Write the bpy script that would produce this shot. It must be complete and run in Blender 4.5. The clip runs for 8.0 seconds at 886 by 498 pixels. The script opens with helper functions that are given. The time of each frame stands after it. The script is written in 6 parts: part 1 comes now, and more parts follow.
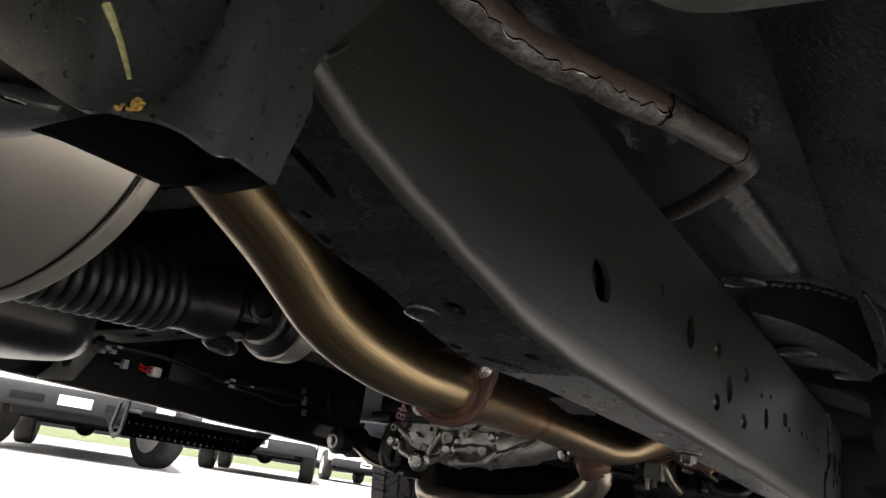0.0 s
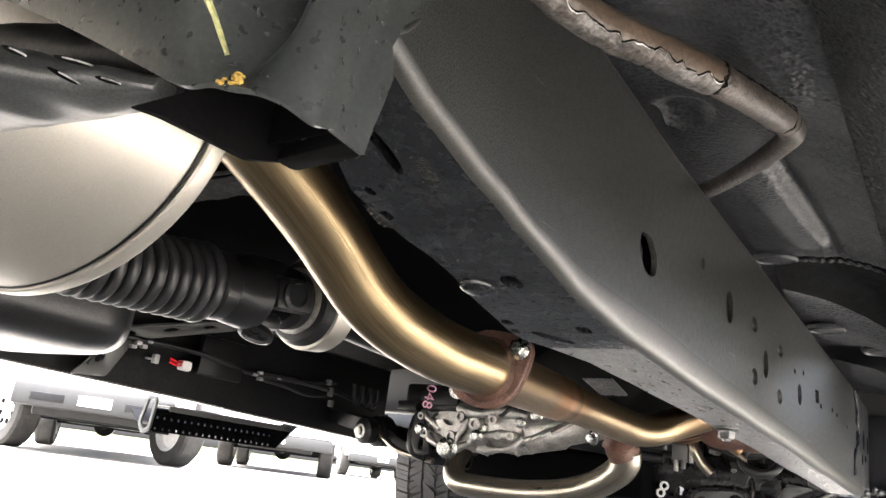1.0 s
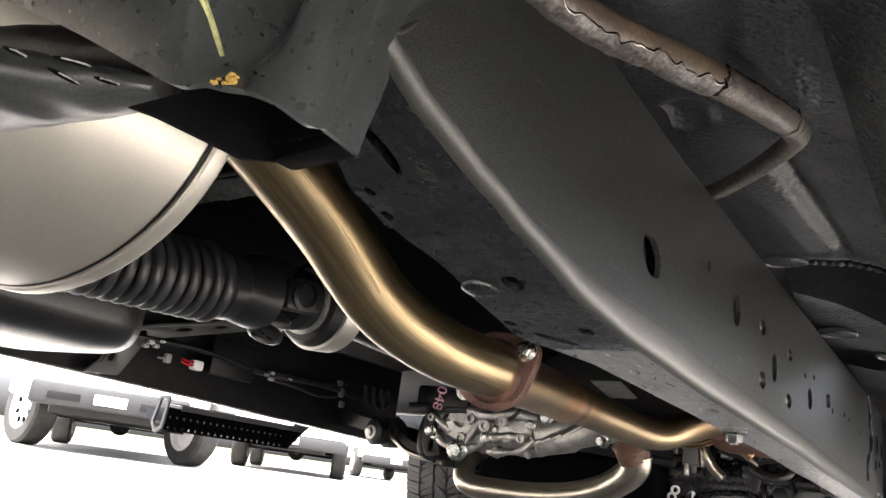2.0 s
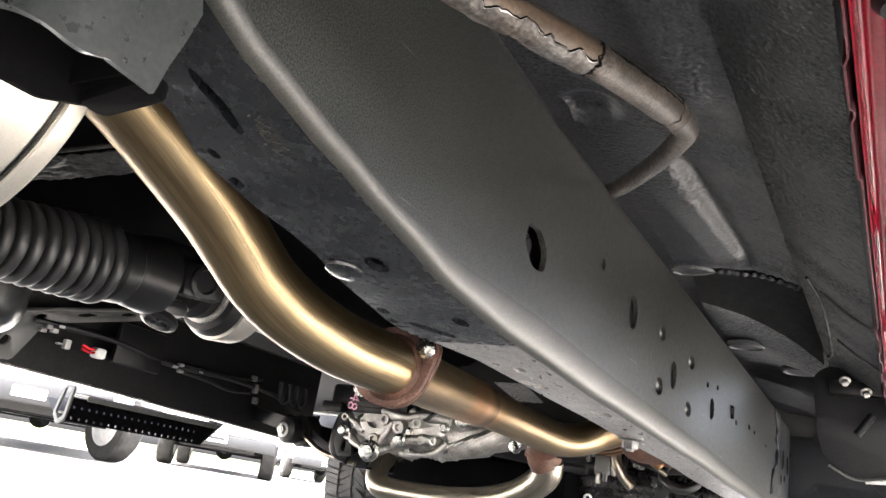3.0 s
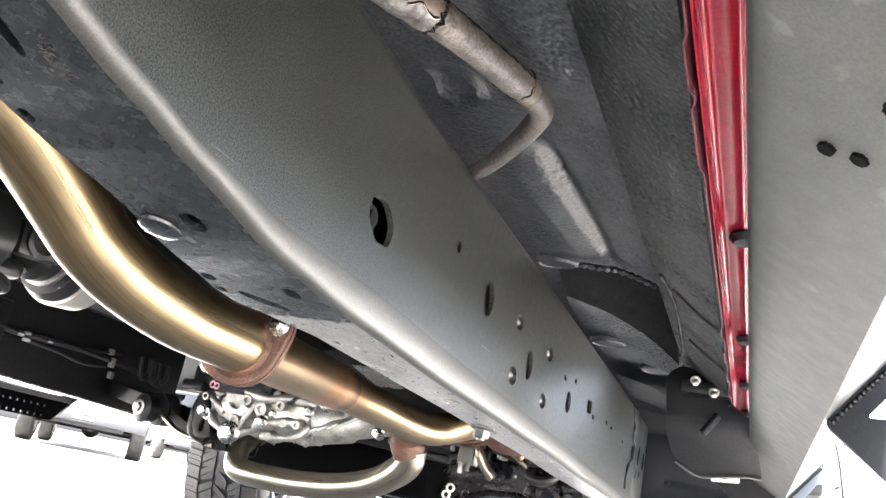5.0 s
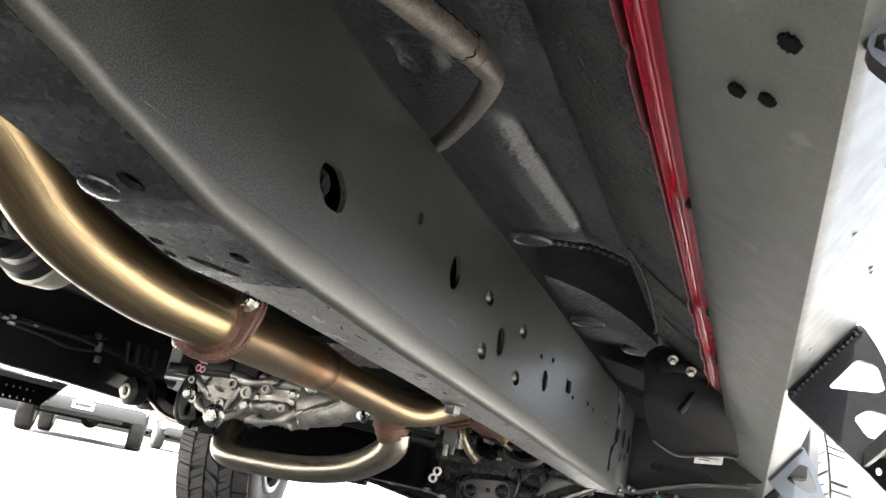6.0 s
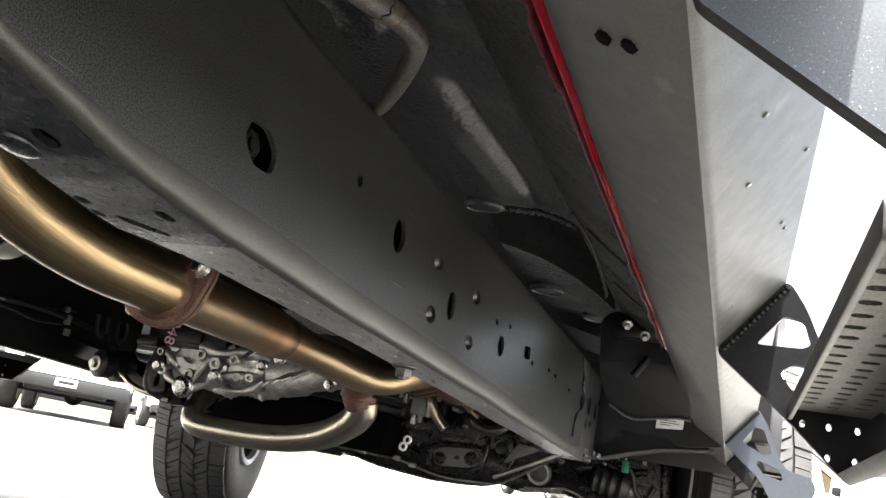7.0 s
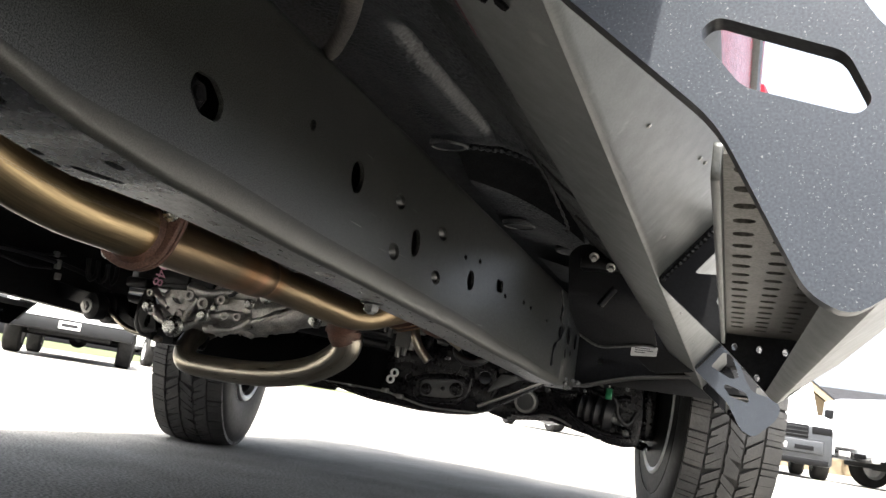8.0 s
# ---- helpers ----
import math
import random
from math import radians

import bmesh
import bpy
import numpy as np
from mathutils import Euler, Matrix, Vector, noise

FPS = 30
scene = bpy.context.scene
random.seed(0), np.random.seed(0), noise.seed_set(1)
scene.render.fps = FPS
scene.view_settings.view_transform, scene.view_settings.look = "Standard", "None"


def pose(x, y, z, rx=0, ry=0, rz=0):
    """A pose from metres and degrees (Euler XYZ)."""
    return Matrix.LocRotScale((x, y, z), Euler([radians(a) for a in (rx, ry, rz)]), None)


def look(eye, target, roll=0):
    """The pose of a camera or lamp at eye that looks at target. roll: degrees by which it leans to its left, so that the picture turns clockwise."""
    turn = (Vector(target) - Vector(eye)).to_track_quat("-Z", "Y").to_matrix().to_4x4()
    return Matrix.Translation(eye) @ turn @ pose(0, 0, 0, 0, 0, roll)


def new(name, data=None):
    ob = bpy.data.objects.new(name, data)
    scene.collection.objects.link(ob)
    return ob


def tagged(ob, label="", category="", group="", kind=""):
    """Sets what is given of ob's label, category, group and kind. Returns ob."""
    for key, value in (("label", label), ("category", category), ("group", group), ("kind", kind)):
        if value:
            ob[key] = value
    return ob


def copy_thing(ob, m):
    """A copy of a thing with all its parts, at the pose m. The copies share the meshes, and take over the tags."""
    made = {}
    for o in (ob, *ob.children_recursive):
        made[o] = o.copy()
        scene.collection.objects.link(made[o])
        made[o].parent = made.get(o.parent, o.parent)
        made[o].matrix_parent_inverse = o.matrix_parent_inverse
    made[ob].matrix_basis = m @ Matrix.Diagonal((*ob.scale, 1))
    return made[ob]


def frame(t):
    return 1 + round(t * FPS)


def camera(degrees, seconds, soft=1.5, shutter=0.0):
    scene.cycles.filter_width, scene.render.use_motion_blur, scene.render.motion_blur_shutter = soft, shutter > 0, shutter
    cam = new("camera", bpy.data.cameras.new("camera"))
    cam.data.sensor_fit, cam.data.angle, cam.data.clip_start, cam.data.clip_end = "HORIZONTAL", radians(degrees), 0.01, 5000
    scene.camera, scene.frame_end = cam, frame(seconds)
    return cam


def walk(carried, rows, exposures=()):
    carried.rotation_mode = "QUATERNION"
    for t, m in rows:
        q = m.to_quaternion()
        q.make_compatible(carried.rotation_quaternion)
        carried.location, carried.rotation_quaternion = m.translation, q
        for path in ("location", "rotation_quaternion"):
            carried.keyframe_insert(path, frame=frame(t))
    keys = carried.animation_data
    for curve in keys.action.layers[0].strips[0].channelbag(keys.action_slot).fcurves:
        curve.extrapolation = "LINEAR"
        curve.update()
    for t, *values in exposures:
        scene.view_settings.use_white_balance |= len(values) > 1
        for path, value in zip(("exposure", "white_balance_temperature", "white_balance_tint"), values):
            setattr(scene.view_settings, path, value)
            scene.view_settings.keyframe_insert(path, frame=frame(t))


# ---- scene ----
cam = camera(58.1, 8.0)
PATH = [
    (0, (0.188, -0.027, 0.281), (-0.879, 1.567, 0.849), 8.9),
    (0.5, (0.18, -0.03, 0.273), (-0.896, 1.553, 0.853), 8.2),
    (1, (0.171, -0.044, 0.266), (-0.918, 1.542, 0.815), 7.6),
    (1.2, (0.169, -0.053, 0.267), (-0.927, 1.526, 0.819), 7.4),
    (2.5, (0.189, -0.021, 0.265), (-0.939, 1.537, 0.811), 8.5),
    (3, (0.199, 0.006, 0.267), (-0.801, 1.637, 0.849), 9.9),
    (3.5, (0.205, 0.026, 0.265), (-0.674, 1.713, 0.882), 12.1),
    (4, (0.213, 0.038, 0.267), (-0.61, 1.747, 0.899), 12.7),
    (4.5, (0.212, 0.042, 0.267), (-0.584, 1.761, 0.908), 12.3),
    (4.7, (0.211, 0.042, 0.273), (-0.558, 1.779, 0.898), 11.9),
    (5.8, (0.239, 0.06, 0.263), (-0.523, 1.813, 0.851), 11.1),
    (6, (0.242, 0.061, 0.263), (-0.52, 1.817, 0.846), 11.4),
    (6.5, (0.261, 0.065, 0.261), (-0.488, 1.836, 0.813), 11.0),
    (7, (0.278, 0.068, 0.257), (-0.445, 1.855, 0.79), 10.7),
    (7.5, (0.299, 0.07, 0.254), (-0.389, 1.877, 0.766), 10.5),
    (8, (0.321, 0.055, 0.259), (-0.387, 1.887, 0.638), 9.2),
]
STOPS = [(0.0, 2.06), (0.3, 3.33), (0.5, 4.2), (1.0, 4.26), (2.5, 3.64), (3.0, 4.5), (3.5, 5.54), (4.5, 5.52), (6.0, 4.0), (6.5, 3.68), (7.0, 3.27), (7.5, 2.95), (8.0, 2.54)]
EXPOSURES = [(t, stops, 6350 - 350 * math.exp(-((t - 4.6) / 1.2) ** 2), 12 if t < 2.8 else 12.5 if t < 5 else 8.5) for t, stops in STOPS]
walk(cam, [(t, look(eye, target, roll)) for t, eye, target, roll in PATH], EXPOSURES)

# ---- world, sun ----
SUN_UP, SUN_FROM = 70.0, (0.25, -0.97)
world = bpy.data.worlds.new("sky")
scene.world = world
world.use_nodes = True
wn = world.node_tree.nodes
sky = wn.new("ShaderNodeTexSky")
sky.sky_type, sky.sun_disc = "NISHITA", False
sky.air_density, sky.dust_density, sky.ozone_density = 0.6, 7.0, 0.5
sky.sun_elevation = radians(SUN_UP)
sky.sun_rotation = math.atan2(SUN_FROM[0], SUN_FROM[1])
haze = wn.new("ShaderNodeHueSaturation")  # milky summer haze
haze.inputs["Saturation"].default_value = 0.42
world.node_tree.links.new(sky.outputs[0], haze.inputs["Color"])
world.node_tree.links.new(haze.outputs[0], wn["Background"].inputs[0])
wn["Background"].inputs[1].default_value = 0.15
sun = new("sun", bpy.data.lights.new("sun", "SUN"))
sun.data.energy, sun.data.angle, sun.data.color = 3.3, radians(0.5), (1.0, 0.95, 0.87)
_d = Vector((SUN_FROM[0] * math.cos(radians(SUN_UP)), SUN_FROM[1] * math.cos(radians(SUN_UP)), math.sin(radians(SUN_UP))))
sun.matrix_world = look(_d * 30, (0, 0, 0))


# ---- materials ----
def mat(name, base, rough=0.5, metal=0.0, vary=0.25, scale=40.0, grain=0.15, bump=0.15, fine=400.0,
        stretch=(1, 1, 1), second=None, amount=0.4, second_scale=9.0, coat=0.0, spec=0.5, rv=0.035, specks=0.0, coords="Object", pebble=0.0, bands=(), speck_scale=260.0, scratches=0.0):
    """A surface with colour drift at two scales, a second tone in patches, roughness drift and fine relief."""
    m = bpy.data.materials.new(name)
    m.use_nodes = True
    nt = m.node_tree
    n, lk = nt.nodes, nt.links.new
    b = n["Principled BSDF"]
    tc, mp = n.new("ShaderNodeTexCoord"), n.new("ShaderNodeMapping")
    mp.inputs["Scale"].default_value = stretch
    lk(tc.outputs[coords], mp.inputs[0])

    def noise_at(size, detail=4.0):
        t = n.new("ShaderNodeTexNoise")
        t.inputs["Scale"].default_value, t.inputs["Detail"].default_value = size, detail
        lk(mp.outputs[0], t.inputs["Vector"])
        return t.outputs["Fac"]

    def ramp(fac, lo, hi, a=0.35, z=0.65):
        r = n.new("ShaderNodeMapRange")
        lk(fac, r.inputs["Value"])
        for key, value in (("From Min", a), ("From Max", z), ("To Min", lo), ("To Max", hi)):
            r.inputs[key].default_value = value
        return r.outputs[0]

    def mixed(kind, fac, a, c):
        x = n.new("ShaderNodeMix")
        x.data_type, x.blend_type = "RGBA", kind
        for socket, value in ((x.inputs[0], fac), (x.inputs[6], a), (x.inputs[7], c)):
            if isinstance(value, (int, float)):
                socket.default_value = value
            elif isinstance(value, tuple):
                socket.default_value = (*value[:3], 1)
            else:
                lk(value, socket)
        return x.outputs[2]

    coarse, small, tiny = noise_at(scale), noise_at(scale * 6), noise_at(fine, 2.0)
    col = mixed("MIX", ramp(noise_at(second_scale, 6.0), 0.0, amount, 0.45, 0.7), tuple(base), tuple(second or [min(1, c * 1.3) for c in base]))
    col = mixed("MULTIPLY", 1.0, col, ramp(coarse, 1 - vary, 1 + vary * 0.6))
    col = mixed("MULTIPLY", 1.0, col, ramp(tiny, 1 - grain, 1 + grain))
    if specks:
        col = mixed("MIX", ramp(noise_at(speck_scale, 3.0), 0.0, specks, 0.66, 0.72), col, (0.42, 0.41, 0.38))
    for angle in ((0.5, 2.1) if scratches else ()):  # thin bright scuffs
        sm, st = n.new("ShaderNodeMapping"), n.new("ShaderNodeTexNoise")
        sm.inputs["Rotation"].default_value, sm.inputs["Scale"].default_value = (angle, 0, 0), (40, 14, 420)
        st.inputs["Scale"].default_value, st.inputs["Detail"].default_value = 1.0, 1.0
        lk(tc.outputs[coords], sm.inputs[0])
        lk(sm.outputs[0], st.inputs["Vector"])
        col = mixed("MIX", ramp(st.outputs["Fac"], 0.0, scratches, 0.77, 0.82), col, (0.16, 0.16, 0.15))
    for at, half, tone in bands:  # heat tint, by the way along a pipe
        sep, dist = n.new("ShaderNodeSeparateXYZ"), n.new("ShaderNodeMath")
        lk(tc.outputs["UV"], sep.inputs[0])
        wob = n.new("ShaderNodeMath")
        wob.operation = "MULTIPLY_ADD"
        lk(coarse, wob.inputs[0])
        wob.inputs[1].default_value = half * 0.8
        lk(sep.outputs[0], wob.inputs[2])
        dist.operation, dist.inputs[1].default_value = "COMPARE", at + half * 0.4
        dist.operation = "SUBTRACT"
        lk(wob.outputs[0], dist.inputs[0])
        size = n.new("ShaderNodeMath")
        size.operation = "ABSOLUTE"
        lk(dist.outputs[0], size.inputs[0])
        col = mixed("MIX", ramp(size.outputs[0], 0.85, 0.0, 0.0, half), col, tone)
    lk(col, b.inputs["Base Color"])
    lk(ramp(small, max(0.04, rough - rv), min(1, rough + rv)), b.inputs["Roughness"])
    b.inputs["Metallic"].default_value = metal
    b.inputs["Coat Weight"].default_value = coat
    b.inputs["Coat Roughness"].default_value = 0.12
    lk(ramp(tiny, spec * max(0.0, 1 - grain), spec * (1 + grain)), b.inputs["Specular IOR Level"])
    if bump:
        bp = n.new("ShaderNodeBump")
        bp.inputs["Strength"].default_value, bp.inputs["Distance"].default_value = bump, 0.002
        if pebble:
            v = n.new("ShaderNodeTexVoronoi")
            v.feature, v.inputs["Scale"].default_value, v.inputs["Smoothness"].default_value = "SMOOTH_F1", pebble, 1.0
            lk(mp.outputs[0], v.inputs["Vector"])
            bp.invert = True
            lk(v.outputs["Distance"], bp.inputs["Height"])
        else:
            lk(tiny, bp.inputs["Height"])
        lk(bp.outputs[0], b.inputs["Normal"])
    return m


M = {}
M["frame"] = mat("satin_black_frame_paint", (0.0106, 0.0114, 0.0099), 0.35, 0.0, 0.20, 30, 0.50, 0.04, 1100, second=(0.0148, 0.0150, 0.0128), amount=0.6, second_scale=9, spec=0.92, rv=0.04, scratches=1.0, specks=0.06, speck_scale=480.0)
# fold paint a little lighter and tanner than the rail face
M["frame_edge"] = mat("lighter_frame_paint_on_the_fold", (0.0165, 0.0165, 0.0140), 0.38, 0.0, 0.10, 60, 0.22, 0.0, 1200, second=(0.026, 0.0240, 0.0200), amount=0.6, second_scale=26, spec=0.45, rv=0.03)
# darker copy of the frame paint, shade of the downward side in colour
M["frame_low"] = mat("frame_paint_darkened_underside", (0.0034, 0.0039, 0.0047), 0.27, 0.0, 0.06, 30, 0.4, 0.0, 900, second=(0.0044, 0.0048, 0.0055), amount=0.2, second_scale=12, spec=0.48, rv=0.012, specks=0.035, speck_scale=800.0)
# pale copy of the frame paint: the bright ground's reflection as colour
M["frame_sheen"] = mat("frame_paint_with_painted_sheen", (0.115, 0.114, 0.110), 0.32, 0.0, 0.2, 30, 0.3, 0.0, 900, second=(0.155, 0.153, 0.146), amount=0.5, second_scale=14, spec=0.9, rv=0.05, stretch=(1, 0.3, 1))
M["bracket"] = mat("dusty_black_bracket_paint", (0.022, 0.0235, 0.0235), 0.36, 0.0, 0.12, 18, 0.15, 0.04, 900, second=(0.055, 0.057, 0.055), amount=0.45, second_scale=14, spec=0.7)
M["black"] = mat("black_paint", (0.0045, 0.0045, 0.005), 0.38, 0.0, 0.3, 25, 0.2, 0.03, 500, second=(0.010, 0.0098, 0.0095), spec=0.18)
M["rubber"] = mat("black_rubber", (0.009, 0.009, 0.010), 0.42, 0.0, 0.25, 30, 0.15, 0.05, 500, second=(0.022, 0.021, 0.020), spec=0.35)
M["plastic"] = mat("black_plastic", (0.012, 0.012, 0.0125), 0.34, 0.0, 0.2, 30, 0.15, 0.0, 700, second=(0.022, 0.0205, 0.0195), spec=0.4)
M["undercoat"] = mat("rubbery_underbody_coating", (0.0068, 0.0080, 0.0103), 0.48, 0.0, 0.2, 12, 0.40, 0.09, 420, second=(0.0085, 0.0098, 0.0120), amount=0.4, second_scale=6, spec=0.50, rv=0.04, pebble=300.0)
M["sill"] = mat("gritty_sill_coating", (0.0095, 0.0106, 0.0114), 0.42, 0.0, 0.15, 25, 0.50, 0.25, 520, second=(0.0125, 0.0132, 0.0134), amount=0.5, spec=0.42, pebble=380.0)
M["pipe"] = mat("heat_tinted_stainless", (0.30, 0.215, 0.11), 0.38, 1.0, 0.2, 3, 0.1, 0.0, 16, second=(0.432, 0.336, 0.2), amount=0.7, second_scale=1.6, rv=0.04, stretch=(0.12, 6, 1), coords="UV")
M["pipe_hot"] = mat("copper_tinted_stainless", (0.330, 0.245, 0.150), 0.34, 1.0, 0.14, 3, 0.07, 0.0, 16, second=(0.48, 0.336, 0.192), amount=0.7, second_scale=1.6, rv=0.04, stretch=(0.12, 6, 1), coords="UV", bands=((0.05, 0.30, (0.20, 0.12, 0.07)), (2.35, 0.45, (0.46, 0.25, 0.12)), (2.72, 0.22, (0.56, 0.32, 0.19)), (3.05, 0.20, (0.16, 0.085, 0.045))))
M["pipe_front"] = mat("brown_tinted_stainless", (0.315, 0.240, 0.148), 0.34, 1.0, 0.14, 3, 0.07, 0.0, 16, second=(0.31, 0.22, 0.125), amount=0.8, second_scale=1.6, rv=0.04, stretch=(0.12, 6, 1), coords="UV", bands=((0.1, 0.35, (0.46, 0.26, 0.13)), (4.25, 0.95, (0.085, 0.040, 0.022))))
M["hanger"] = mat("dusty_black_hanger_paint", (0.0190, 0.0212, 0.0206), 0.30, 0.0, 0.10, 30, 0.10, 0.0, 500, second=(0.024, 0.026, 0.0245), amount=0.22, second_scale=30, spec=0.58, rv=0.03, specks=0.05)
# black put in for the shade inside the floor pocket
M["cavity"] = mat("black_for_the_pocket_shade", (0.0022, 0.0024, 0.0028), 0.75, 0.0, 0.3, 20, 0.3, 0.06, 420, second=(0.0036, 0.0038, 0.0044), amount=0.5, spec=0.045)
# flat black standing in for deep shade, hollows and small dark parts
M["void"] = mat("black_for_shade_and_dark_parts", (0.002, 0.002, 0.0022), 0.95, 0.0, 0.3, 20, 0.2, 0.0, 500, spec=0.03)
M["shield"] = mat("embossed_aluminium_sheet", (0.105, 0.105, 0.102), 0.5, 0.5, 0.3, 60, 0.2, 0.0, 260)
M["sidewall"] = mat("tyre_sidewall", (0.014, 0.0135, 0.013), 0.6, 0.0, 0.15, 12, 0.1, 0.05, 350, spec=0.2)
M["dark_grey"] = mat("car_front_shade_grey", (0.032, 0.034, 0.037), 0.4, 0.0, 0.08, 5, 0.05, 0.0, 300)
M["pale_bracket"] = mat("scuffed_grey_bracket", (0.10, 0.10, 0.097), 0.42, 0.3, 0.2, 18, 0.15, 0.03, 700, second=(0.05, 0.05, 0.048), amount=0.5, second_scale=14)
M["pipe_rear"] = mat("heat_tinted_bent_pipe", (0.285, 0.215, 0.122), 0.34, 1.0, 0.20, 3, 0.14, 0.0, 16, second=(0.150, 0.100, 0.050), amount=0.8, second_scale=1.6, rv=0.05, stretch=(0.12, 6, 1), coords="UV", bands=((4.70, 0.20, (0.42, 0.27, 0.13)), (4.98, 0.17, (0.075, 0.048, 0.036))))
M["flap"] = mat("matt_black_rubber_sheet", (0.0050, 0.0052, 0.0060), 0.55, 0.0, 0.2, 15, 0.2, 0.03, 500, second=(0.0085, 0.0086, 0.0092), spec=0.14)
M["wrap_brown"] = mat("brown_tube_sleeve", (0.044, 0.0315, 0.0225), 0.42, 0.0, 0.25, 30, 0.15, 0.05, 500, second=(0.0792, 0.05616, 0.03744), amount=0.6, second_scale=20)
M["bend_brown"] = mat("dark_brown_bent_tube", (0.025, 0.021, 0.018), 0.5, 0.0, 0.5, 140, 0.5, 0.15, 600, second=(0.065, 0.052, 0.042), amount=0.6, second_scale=30)
M["foil_bright"] = mat("curled_foil_and_slot_glint", (0.30, 0.29, 0.28), 0.40, 0.5, 0.4, 160, 0.3, 0.1, 700)
M["gloss_black"] = mat("satin_black_chassis_enamel", (0.0050, 0.0045, 0.0054), 0.28, 0.0, 0.06, 25, 0.04, 0.0, 500, second=(0.0062, 0.0056, 0.0064), spec=0.22, rv=0.02)
M["shaft"] = mat("satin_black_driveline", (0.009, 0.009, 0.0095), 0.34, 0.0, 0.06, 25, 0.03, 0.0, 500, amount=0.0, spec=0.36, rv=0.01)
M["pipe_grey"] = mat("dull_stainless", (0.38, 0.345, 0.280), 0.31, 1.0, 0.14, 3, 0.09, 0.0, 16, second=(0.30, 0.245, 0.180), amount=0.6, second_scale=2, rv=0.04, stretch=(0.15, 5, 1), coords="UV")
M["rust"] = mat("rusty_flange", (0.0775, 0.0341, 0.02232), 0.58, 0.35, 0.35, 35, 0.3, 0.1, 500, second=(0.1178, 0.0682, 0.0496), amount=0.8, second_scale=25)
M["boot"] = mat("ribbed_boot_rubber", (0.021, 0.021, 0.022), 0.38, 0.0, 0.08, 25, 0.05, 0.0, 500, amount=0.0, spec=0.5, rv=0.01)
M["wrap"] = mat("dusty_brown_tube_sleeve", (0.028, 0.0225, 0.0180), 0.55, 0.0, 0.45, 120, 0.3, 0.15, 700, second=(0.046, 0.038, 0.031), amount=0.7, second_scale=60)
M["foil"] = mat("crinkled_foil", (0.030, 0.0245, 0.0205), 0.48, 0.3, 0.35, 90, 0.3, 0.25, 420, second=(0.115, 0.110, 0.104), amount=0.9, second_scale=95)
M["muffler"] = mat("aluminized_steel", (0.5336, 0.506, 0.4462), 0.45, 0.9, 0.05, 5, 0.05, 0.0, 900, second=(0.5888, 0.5428, 0.46), amount=0.4, second_scale=6, rv=0.03)
M["alloy"] = mat("cast_aluminium", (0.43, 0.415, 0.39), 0.45, 0.85, 0.3, 40, 0.2, 0.15, 400, second=(0.26, 0.248, 0.225), amount=0.6, second_scale=24)
M["zinc"] = mat("zinc_plated_bolt", (0.34, 0.34, 0.32), 0.26, 1.0, 0.15, 60, 0.1, 0.1, 600)
M["steel"] = mat("bare_steel", (0.35, 0.343, 0.322), 0.42, 1.0, 0.25, 30, 0.15, 0.15, 600)
M["slider"] = mat("grey_powder_coat", (0.045, 0.0465, 0.0435), 0.44, 0.15, 0.10, 14, 0.10, 0.0, 900, second=(0.058, 0.059, 0.054), amount=0.35, second_scale=11, rv=0.03, specks=0.10, speck_scale=55.0)
M["matt_black"] = mat("matt_black_powder_coat", (0.0045, 0.0045, 0.005), 0.62, 0.0, 0.15, 25, 0.15, 0.0, 500, second=(0.007, 0.007, 0.0075), amount=0.3, spec=0.08)
M["far_tyre"] = mat("dusty_tyre_rubber", (0.030, 0.029, 0.028), 0.75, 0.0, 0.2, 8, 0.15, 0.0, 90, second=(0.042, 0.040, 0.037), amount=0.4, spec=0.12)
# the step tread's own tan tone, apart from the grey beam
M["tread"] = mat("tan_grey_powder_coat", (0.058, 0.054, 0.047), 0.55, 0.1, 0.15, 12, 0.25, 0.05, 700, second=(0.085, 0.078, 0.067), amount=0.4, second_scale=11)
M["flake"] = mat("grey_flake_powder_coat", (0.034, 0.0395, 0.0485), 0.42, 0.25, 0.06, 30, 0.12, 0.0, 1500, second=(0.040, 0.046, 0.055), spec=0.45, rv=0.03, specks=0.30, speck_scale=1700.0)
# darker copy of the red: shade on the inward flange as colour
M["red_shade"] = mat("red_paint_darkened_for_flange_shade", (0.060, 0.0045, 0.0085), 0.5, 0.0, 0.3, 60, 0.2, 0.05, 500, second=(0.035, 0.006, 0.008), amount=0.6, second_scale=30, spec=0.25)
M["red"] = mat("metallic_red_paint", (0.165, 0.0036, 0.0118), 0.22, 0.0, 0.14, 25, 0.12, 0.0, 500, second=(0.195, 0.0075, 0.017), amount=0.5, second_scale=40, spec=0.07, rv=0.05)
M["tyre"] = mat("tyre_rubber", (0.030, 0.0295, 0.029), 0.65, 0.0, 0.2, 20, 0.15, 0.1, 350, second=(0.07, 0.066, 0.06), amount=0.6)
M["rim"] = mat("machined_wheel", (0.7, 0.7, 0.69), 0.28, 1.0, 0.1, 20, 0.05, 0.03, 500)
M["rim_lip"] = mat("pale_wheel_lip", (0.72, 0.72, 0.71), 0.35, 0.3, 0.1, 20, 0.05, 0.0, 500)
M["rim_dull"] = mat("dull_alloy_wheel", (0.50, 0.50, 0.50), 0.45, 0.3, 0.1, 20, 0.05, 0.0, 500)
M["dark_rim"] = mat("dark_wheel", (0.05, 0.045, 0.045), 0.4, 0.5, 0.2, 20, 0.1, 0.05, 500)
